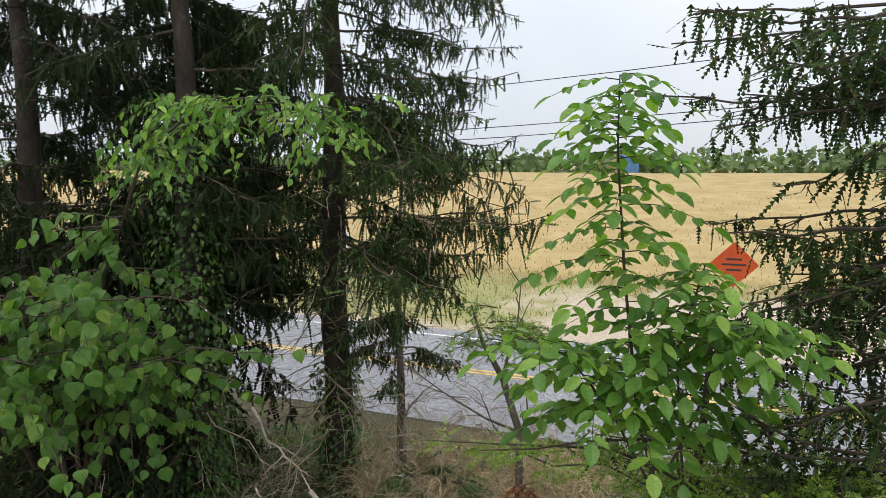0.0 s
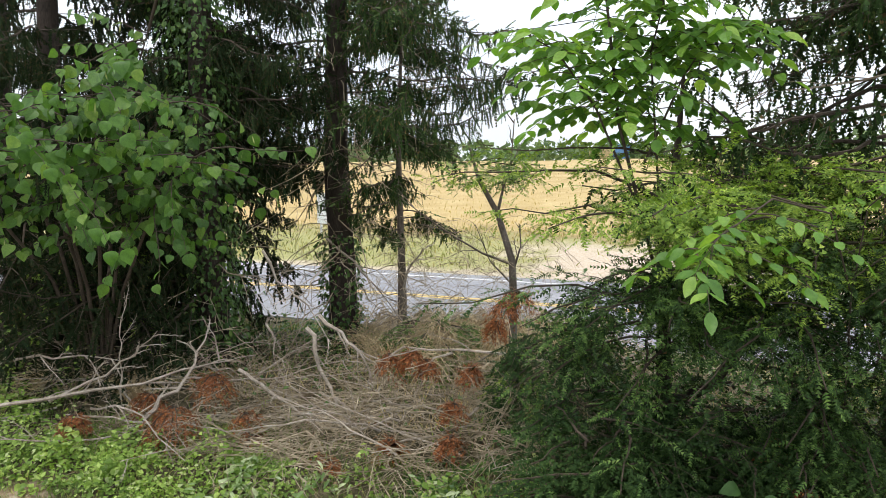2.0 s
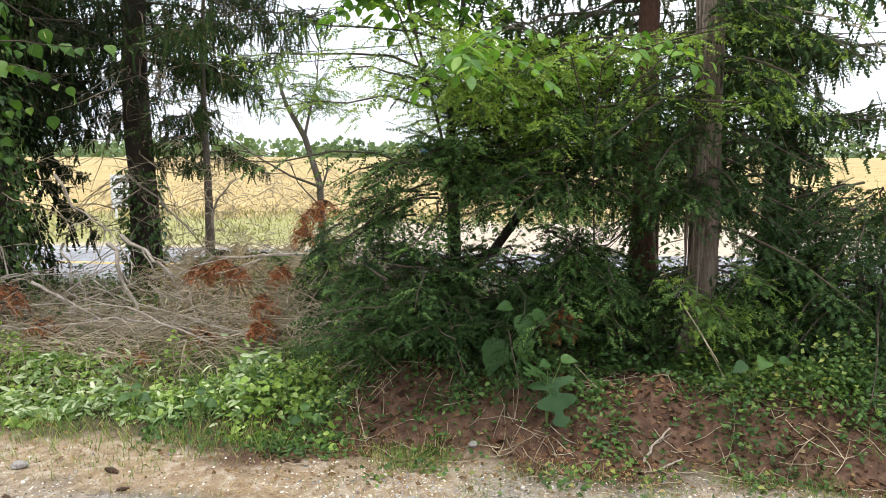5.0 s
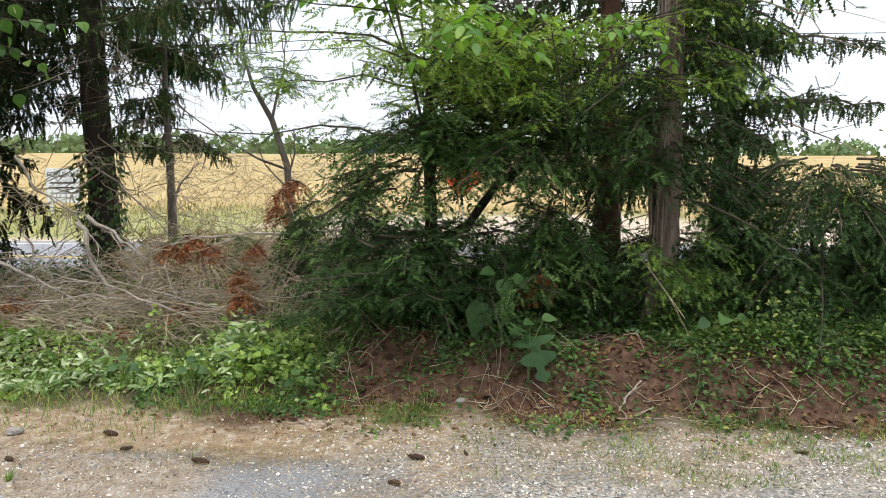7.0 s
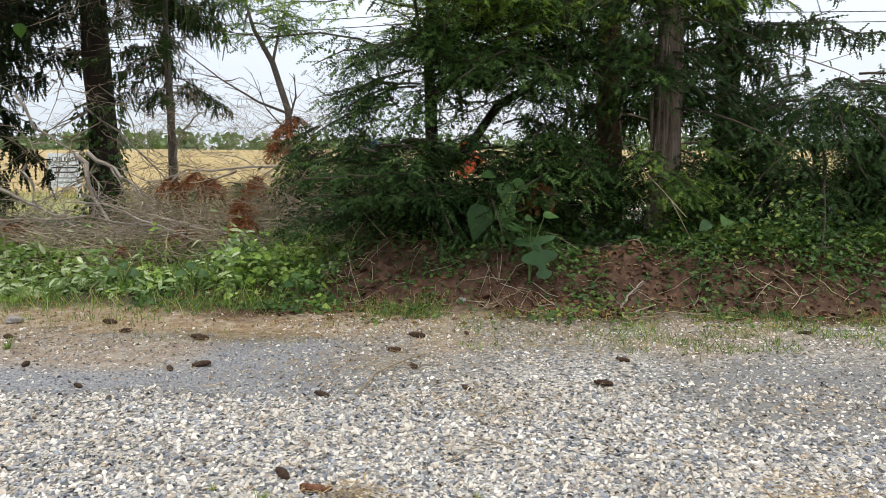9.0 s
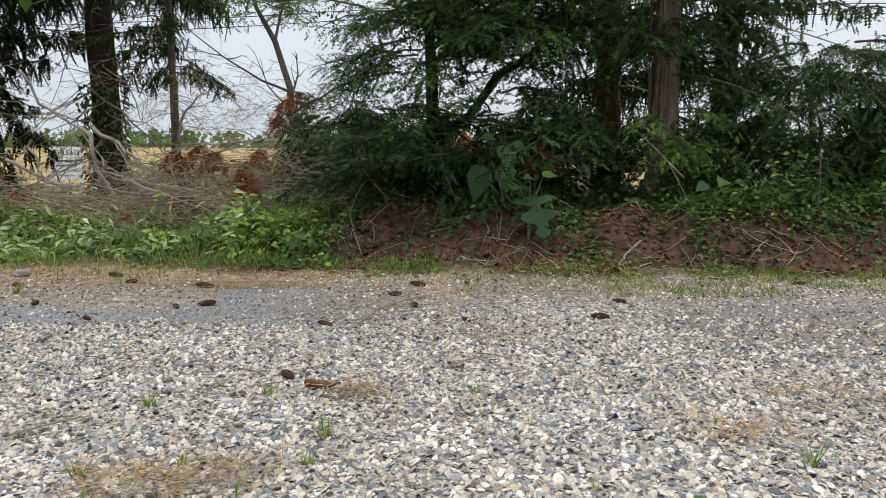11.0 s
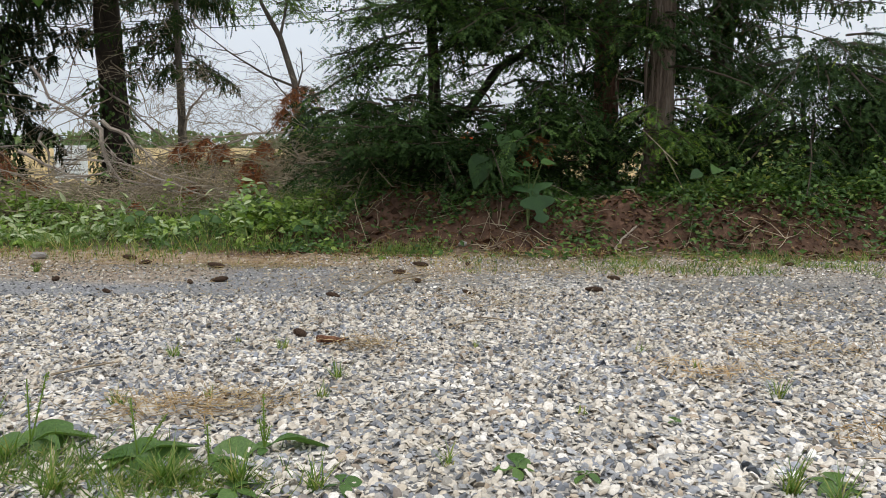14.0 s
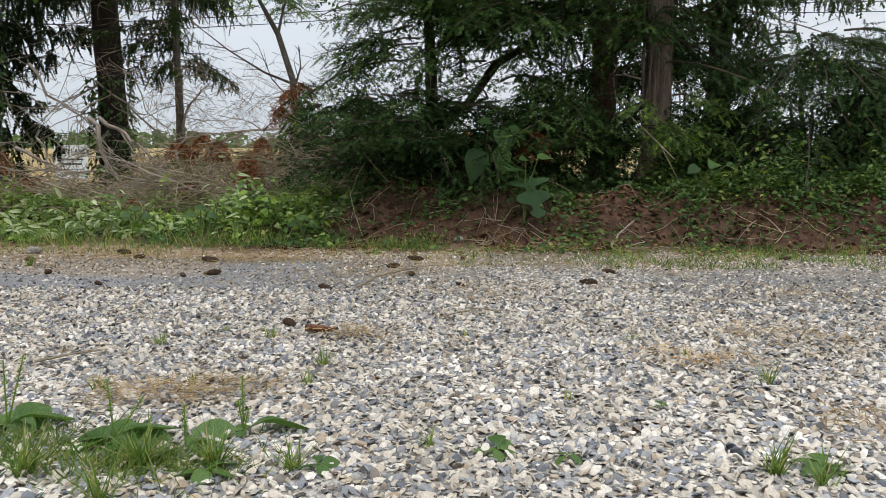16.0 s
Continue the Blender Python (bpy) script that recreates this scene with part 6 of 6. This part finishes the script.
# ---- gravel, cones and small plants on it ----
def stone_templates():
    bm = bmesh.new()
    bmesh.ops.create_icosphere(bm, subdivisions=1, radius=0.5)
    v = np.array([p.co for p in bm.verts])
    f = np.array([[p.index for p in face.verts] for face in bm.faces])
    bm.free()
    g = np.arange(5) * 2 * np.pi / 5
    chip = np.array([(0.5 * math.cos(t), 0.5 * math.sin(t), -0.15) for t in g] + [(0.08, 0.05, 0.36)])
    fc = np.array([(k, (k + 1) % 5, 5) for k in range(5)])
    block = np.array([(0.5, 0, -0.2), (0, 0.5, -0.2), (-0.5, 0, -0.2), (0, -0.5, -0.2), (0.3, 0.2, 0.45), (-0.2, 0.32, 0.4), (-0.3, -0.2, 0.5), (0.2, -0.3, 0.42)])
    fb = np.array([(4, 5, 6), (4, 6, 7), (0, 1, 5), (0, 5, 4), (1, 2, 6), (1, 6, 5), (2, 3, 7), (2, 7, 6), (3, 0, 4), (3, 4, 7)])
    f = f[v[f].mean(1)[:, 2] > -0.3]
    return (v, f), (chip, fc), (block, fb)


def make_gravel():
    ico, octa, block = stone_templates()
    h = Heap()

    def lay(a0, a1, v0, v1, step, template, lo, hi, weight, h=h):
        na, nv = int((a1 - a0) / step), int((v1 - v0) / step)
        A, B = np.meshgrid(np.linspace(a0, a1, na), np.linspace(v0, v1, nv), indexing="ij")
        A = A.ravel() + rng.uniform(-0.5, 0.5, A.size) * step
        B = B.ravel() + rng.uniform(-0.5, 0.5, B.size) * step
        x, y = plan(A, B)
        keep = rng.random(len(x)) < weight(x, y)
        x, y = x[keep], y[keep]
        n = len(x)
        size = lo + (hi - lo) * rng.random(n) ** 2.2
        z = height(x, y) + size * rng.uniform(-0.05, 0.22, n)
        R = axes(rng.normal(0, 1, (n, 3)), rng.normal(0, 1, (n, 3)) * 0.1 + np.array([0, 0, 1.0]))
        sc = np.stack([size * rng.uniform(0.75, 1.1, n), size * rng.uniform(0.9, 1.45, n), size * rng.uniform(0.2, 0.4, n)], -1)
        tv, tf = template
        groups = np.array_split(rng.permutation(n), 7)
        for g in groups:
            shape = tv * (1 + rng.normal(0, 0.12, tv.shape))
            scatter(h, shape, tf, R[g], np.stack([x, y, z], -1)[g], sc[g])

    loose = lambda x, y: np.clip(zones(x, y)[0] * (1 - 0.5 * zones(x, y)[2]) + 0.06, 0, 1)
    sparse = lambda x, y: np.clip(0.7 * zones(x, y)[0] + 0.15 * zones(x, y)[1] + 0.08, 0, 1) * (1 - sstep(3.2, 3.6, to_plan(x, y)[1]))
    lay(-1.2, 1.8, -1.4, -0.35, 0.015, ico, 0.011, 0.031, loose)
    lay(-1.2, 1.8, -1.4, -0.35, 0.028, octa, 0.005, 0.01, loose)
    lay(-2.0, 2.7, -0.35, 0.6, 0.017, block, 0.012, 0.03, loose)
    lay(-3.3, 3.4, 0.6, 1.7, 0.022, block, 0.015, 0.034, loose)
    lay(-5.0, 4.8, 1.7, 3.6, 0.025, octa, 0.012, 0.03, sparse)
    lay(-3.4, -2.0, -1.0, 0.6, 0.034, octa, 0.016, 0.036, loose)
    lay(2.7, 4.2, -0.6, 1.7, 0.034, octa, 0.016, 0.036, loose)
    tagged(part("gravel", h.mesh("gravel"), STONES), "loose crushed limestone gravel, white, cream and blue-grey", "gravel", kind="stuff")
    grit, crumb, clod = Heap(), Heap(), Heap()
    lay(-5.2, 4.6, 0.7, 3.0, 0.028, octa, 0.007, 0.02, lambda x, y: zones(x, y)[1], grit)
    lay(-6.5, 4.8, 2.2, 3.9, 0.036, octa, 0.006, 0.022, lambda x, y: 0.8 * zones(x, y)[2] + 0.2, crumb)
    lay(-1.5, 4.8, 3.3, 4.5, 0.036, block, 0.012, 0.085, lambda x, y: 0.7 * zones(x, y)[4], clod)
    tagged(part("grit", grit.mesh("grit"), GRITSTONE), "trodden dark blue-grey grit on the drive", "gravel", kind="stuff")
    tagged(part("earth_clods", clod.mesh("earth_clods"), CLOD), "rough clods of red-brown earth on the bank", "earth", kind="stuff")
    tagged(part("soil_crumbs", crumb.mesh("soil_crumbs"), CRUMB), "brown soil crumbs and pebbles along the bank", "soil", kind="stuff")


make_gravel()


def cone_mesh():
    """A closed spruce cone with overlapping scales."""
    h = Heap()
    p = np.stack([np.zeros(9), np.linspace(-0.5, 0.5, 9), np.zeros(9)], -1)
    r = 0.15 * np.sin(np.linspace(0.35, 2.95, 9)) + 0.02
    tube(h, p, r, 8, True, 0.1)
    for k in range(90):
        s = (k + 0.5) / 90
        g = k * 2.39996
        rad = 0.15 * math.sin(0.35 + 2.6 * s) + 0.02
        o = np.array([math.cos(g) * rad, -0.5 + s, math.sin(g) * rad])
        out = np.array([math.cos(g), 0.0, math.sin(g)])
        t = np.cross(out, (0, 1, 0))
        tip = o + out * 0.05 + np.array([0, 0.07, 0])
        h.add([o - t * 0.055, o + t * 0.055, tip], [(0, 1, 2)])
    return h.mesh("scales")


CONEMESH = cone_mesh()
for k, (a, v, turn, size) in enumerate(((-0.49, 0.46, 40, 0.11), (0.87, 1.62, 75, 0.12), (-2.34, 1.83, 10, 0.1), (-1.84, 1.49, 60, 0.08), (-1.5, 1.81, 30, 0.1), (-2.46, 2.98, 80, 0.14), (-2.21, 2.72, 95, 0.11),
                                        (-1.61, 2.52, 85, 0.15), (-1.35, 1.89, 100, 0.13), (-0.55, 1.39, 70, 0.1), (-0.29, 2.26, 60, 0.12), (-0.18, 2.65, 90, 0.14), (-0.14, 1.89, 30, 0.1), (0.16, 1.53, 50, 0.08),
                                        (2.47, 2.87, 70, 0.1), (1.07, 2.1, 80, 0.1), (-2.9, 2.5, 60, 0.12), (-3.3, 1.9, 100, 0.12), (-3.6, 2.3, 45, 0.12), (0.15, 2.75, 20, 0.08))):
    x, y = plan(a, v)
    cone = part("spruce_cone", CONEMESH, CONE)
    cone.matrix_basis = Matrix.Translation((x, y, float(height(x, y)) + size * 0.13)) @ Matrix.Rotation(radians(turn - 23), 4, "Z") @ Matrix.Rotation(radians(8 * math.sin(k * 3)), 4, "X") @ Matrix.Scale(size * 0.8, 4)
    tagged(cone, "fallen brown spruce cone lying on the gravel", "cone", "fallen cones")


def stick(name, pts, r, mat, label, category, sides=7, levels=0):
    pts = [(x, y, float(height(x, y)) + dz) for x, y, dz in pts]
    h = Heap()
    s = np.linspace(0, 1, 8)
    k = np.linspace(0, 1, len(pts))
    p = np.stack([np.interp(s, k, np.array(pts)[:, i]) for i in range(3)], -1)
    p[1:-1, :2] += rng.normal(0, r * 0.5, (6, 2))
    tube(h, p, np.linspace(r, r * 0.6, 8), sides, True, 0.3)
    if levels:
        for m in range(3):
            pt, tg = at_path(p, np.array([0.3 + 0.2 * m]))
            tube(h, bent(pt[0], tg[0] + rng.normal(0, 0.5, 3) * np.array([1, 1, 0.1]), 0.15, 0, 0.1, 4), np.linspace(r * 0.4, r * 0.2, 4), 4, False)
    tagged(part(name, h.mesh(name, pts[0]), mat), label, category).location = pts[0]


stick("rotten_wood", [(-0.225, 0.46, 0.018), (-0.13, 0.425, 0.018)], 0.015, WOODBIT, "short piece of rotten red-brown wood on the gravel", "wood")
stick("fallen_twig", [(0.2, 1.42, 0.015), (0.4, 1.75, 0.02), (0.85, 2.05, 0.03)], 0.007, DEADTWIG, "thin dark twig lying on the gravel", "twig", 5, 1)
stick("bank_stick", [(2.68, 2.76, 0.02), (2.82, 2.85, 0.04), (2.98, 2.88, 0.05)], 0.011, DEADWOOD, "pale bare stick leaning on the red earth", "stick", 6, 1)
stick("bank_stick", [(2.72, 2.62, 0.02), (2.85, 2.66, 0.03), (2.95, 2.68, 0.03)], 0.009, DEADWOOD, "short pale stick on the red earth", "stick", 6)
for a, v, ln in ((0.1, 0.6, 0.2), (1.1, -0.1, 0.3), (0.35, 0.75, 0.16), (-1.1, -0.2, 0.22), (-2.6, 2.1, 0.3), (0.9, 2.5, 0.4), (2.1, 0.6, 0.35), (-0.2, 0.2, 0.14)):
    x, y = plan(a, v)
    g = rng.uniform(0, 3.1)
    stick("fallen_twig", [(x, y, 0.015), (x + math.cos(g) * ln * 0.5, y + math.sin(g) * ln * 0.5, 0.02), (x + math.cos(g) * ln, y + math.sin(g) * ln, 0.015)], 0.004, DEADTWIG, "thin dry twig lying on the gravel", "twig", 4)


def bank_roots():
    h = Heap()
    for k in range(260):
        a, v = rng.uniform(-1.4, 4.6), rng.uniform(3.2, 4.6)
        x, y = plan(a, v)
        g = rng.uniform(0, 6.28)
        s = np.linspace(0, rng.uniform(0.08, 0.45), 6)
        px, py = x + np.cos(g + s) * s, y + np.sin(g + s) * s
        tube(h, np.stack([px, py, height(px, py) + 0.012 + 0.02 * rng.random(6)], -1), np.linspace(0.0045, 0.002, 6), 4, False)
    tagged(part("bank_roots", h.mesh("bank_roots"), DEADTWIG), "fine roots and twigs strewn over the earth bank", "roots", kind="stuff")


bank_roots()


def straw(name, spots, label):
    h = Heap()
    for a, v, rad, n in spots:
        aa, vv = a + rng.normal(0, rad, n), v + rng.normal(0, rad * 0.7, n)
        x, y = plan(aa, vv)
        along = np.stack([rng.normal(0, 1, n), rng.normal(0, 1, n), rng.normal(0, 0.12, n)], -1)
        scatter(h, *BLADE, axes(along, rng.normal(0, 0.3, (n, 3)) + np.array([0, 0, 1.0])), np.stack([x, y, height(x, y) + rng.uniform(0.008, 0.03, n)], -1), np.stack([np.full(n, 0.003), rng.uniform(0.04, 0.12, n), np.full(n, 0.05)], -1))
    tagged(part(name, h.mesh(name), STRAW), label, "straw", kind="stuff")


straw("dry_straw", ((-0.62, -0.5, 0.1, 260), (-0.42, -0.42, 0.09, 160), (-0.2, 0.28, 0.08, 160), (0.95, -0.08, 0.1, 140), (1.4, 0.3, 0.14, 200), (1.2, -0.62, 0.1, 120), (0.2, 1.3, 0.2, 260), (-0.9, 1.7, 0.3, 260), (-0.3, 2.0, 0.3, 500),
                    (0.6, 2.3, 0.4, 500), (1.9, 1.4, 0.4, 300), (-2.4, 2.7, 0.5, 700), (-1.2, 2.8, 0.4, 700), (0.9, 3.1, 0.4, 500), (2.2, 3.1, 0.5, 600)), "dry straw and needles scattered on the gravel")


def tuft(a, v, n, tall, wide=0.004):
    x, y = plan(a, v)
    z = float(height(x, y))
    h = Heap()
    az = rng.uniform(0, 6.28, n)
    tilt = rng.uniform(0.2, 1.1, n)
    along = np.stack([np.cos(az) * tilt, np.sin(az) * tilt, np.ones(n)], -1)
    o = np.stack([rng.normal(0, 0.008, n), rng.normal(0, 0.008, n), np.zeros(n)], -1)
    scatter(h, *BLADE, axes(along, np.stack([-np.cos(az), -np.sin(az), tilt], -1)), o, np.stack([np.full(n, wide), rng.uniform(0.5, 1.2, n) * tall, np.full(n, -tall * 0.6)], -1))
    ob = part("grass_tuft", h.mesh("grass_tuft"), GRASS)
    ob.location = (x, y, z)
    tagged(ob, "small green grass tuft growing in the gravel", "grass", "grass tufts")


for a, v, n, tall in ((-0.85, 0.11, 26, 0.06), (-0.5, 0.25, 22, 0.05), (-0.54, -0.36, 16, 0.04), (-0.22, -0.12, 26, 0.07), (-0.23, -0.34, 24, 0.05), (-0.7, 0.34, 14, 0.04), (0.8, 0.22, 12, 0.05), (1.06, -0.3, 30, 0.09), (0.93, 0.01, 12, 0.04),
                      (0.49, -0.45, 12, 0.03), (0.21, 0.3, 14, 0.04), (-0.76, -0.45, 30, 0.06), (0.83, -0.9, 44, 0.09), (0.9, -0.95, 30, 0.08), (-0.1, -0.95, 34, 0.08), (-0.26, -0.93, 60, 0.09), (-0.4, -0.95, 70, 0.1), (-0.6, -1.0, 60, 0.1),
                      (-0.8, -0.85, 50, 0.09), (0.15, -0.8, 18, 0.06), (-2.7, 2.2, 40, 0.1), (-0.4, -1.1, 40, 0.09), (1.3, -0.75, 20, 0.05), (-1.0, -0.6, 30, 0.08)):
    tuft(a, v, n, tall)


def plantain(x, y, leaves, spikes, label):
    z = float(height(x, y)) + 0.01
    org = (x, y, z)
    plant = thing("plantain_weed", org, label, "weed", "plantain weeds")
    for k, (g, size, up) in enumerate(leaves):
        up = up * 0.6
        place_leaf(PLANTMESH[k % 3], plant, org, org, (math.cos(radians(g)), math.sin(radians(g)), up), (-math.cos(radians(g)) * up + 0.5 * math.sin(k * 2.3), -math.sin(radians(g)) * up - 0.15 + 0.4 * math.cos(k * 3.1), 1.0), size * (0.72 if k else 0.86))
    for dx, dy, tall in spikes:
        h = Heap()
        tube(h, [(0, 0, 0), (dx * 0.5, dy * 0.5, tall * 0.5), (dx, dy, tall)], [0.002, 0.0018, 0.0015], 4, False)
        n = 60
        t = rng.uniform(0.35, 1, n)
        g = rng.uniform(0, 6.28, n)
        o = np.stack([dx * t + np.cos(g) * 0.003, dy * t + np.sin(g) * 0.003, tall * t], -1)
        scatter(h, *SMALL, axes(np.stack([np.cos(g), np.sin(g), np.full(n, 0.8)], -1), rng.normal(0, 1, (n, 3))), o, np.full(n, 0.005))
        part("flower_spike", h.mesh("flower_spike"), WEED, plant, "upright green flower spike")


plantain(-0.54, -0.6, ((8, 0.2, 0.3), (180, 0.17, 0.25), (120, 0.05, 0.6), (60, 0.05, 0.6), (250, 0.05, 0.5)), ((0.0, 0.0, 0.125), (-0.01, 0.0, 0.07), (0.012, 0.0, 0.05)), "broad plantain with flat leaves and a green spike")
plantain(-0.8, -0.57, ((15, 0.14, 0.7), (60, 0.11, 0.8), (110, 0.1, 0.8), (150, 0.12, 0.6), (195, 0.13, 0.35), (260, 0.11, 0.5), (300, 0.12, 0.4), (345, 0.15, 0.35)), ((-0.01, 0.01, 0.13), (0.06, 0, 0.09)), "leafy plantain clump in the gravel")
plantain(-1.03, -0.4, ((10, 0.15, 0.6), (40, 0.15, 0.6), (100, 0.12, 0.7), (170, 0.12, 0.6), (220, 0.12, 0.5), (300, 0.14, 0.4), (340, 0.15, 0.45)), ((0.0, 0.0, 0.15), (0.04, 0, 0.16)), "leafy plantain clump in the gravel")
plantain(-0.66, -0.66, ((10, 0.09, 0.5), (60, 0.07, 0.5), (200, 0.09, 0.4), (320, 0.09, 0.3)), ((0.0, 0.0, 0.09),), "young plantain among grass")
plantain(-0.62, -0.8, ((30, 0.07, 0.5), (100, 0.06, 0.6), (170, 0.08, 0.4), (250, 0.08, 0.4), (320, 0.07, 0.4)), (), "young plantain among grass")
grass("plantain_grass", 24000, (-0.95, -0.1, -1.12, -0.72), lambda a, v: 0.75 * np.exp(-((a + 0.4) / 0.14) ** 2 - ((v + 0.94) / 0.06) ** 2) + 0.4 * np.exp(-((a + 0.72) / 0.16) ** 2 - ((v + 0.88) / 0.09) ** 2) + 0.006, 0.065, 0.0034, GRASS, "fine green and straw grass between the plantains", 1.3)
plantain(-0.06, -0.89, ((70, 0.075, 0.9), (20, 0.06, 0.7), (150, 0.07, 0.3), (250, 0.06, 0.2), (320, 0.05, 0.5)), (), "small three-leaved weed in the gravel")
plantain(0.06, -0.96, ((20, 0.05, 0.15), (110, 0.045, 0.2), (200, 0.05, 0.15), (300, 0.05, 0.15)), (), "small flat weed rosette in the gravel")
plantain(0.44, -0.77, ((80, 0.035, 0.9), (10, 0.03, 0.5), (170, 0.03, 0.5)), (), "tiny bright seedling in the gravel")
plantain(-0.42, -0.84, ((80, 0.05, 0.7), (0, 0.06, 0.3), (180, 0.05, 0.4), (280, 0.06, 0.2)), (), "small light green weed in the gravel")
plantain(0.5, -1.18, ((60, 0.07, 0.8), (120, 0.07, 0.6), (10, 0.08, 0.3), (190, 0.07, 0.3), (300, 0.07, 0.2)), (), "broad-leaved weed beside a grass tuft")


def field_stone(x, y, size, label):
    bm = bmesh.new()
    bmesh.ops.create_icosphere(bm, subdivisions=3, radius=1)
    for p in bm.verts:
        p.co = Vector((p.co.x * size, p.co.y * size * 0.7, p.co.z * size * 0.55)) * (0.85 + 0.3 * noise.noise(p.co * 1.3 + Vector((x, y, 0))))
    me = bpy.data.meshes.new("field_stone")
    bm.to_mesh(me)
    bm.free()
    ob = part("field_stone", me, STONEGREY)
    ob.location = (x, y, float(height(x, y)) + size * 0.35)
    tagged(ob, label, "stone")


field_stone(-1.74, 3.98, 0.07, "rounded grey stone at the gravel's edge")
field_stone(1.55, 3.35, 0.05, "grey-brown stone half buried in the red earth")
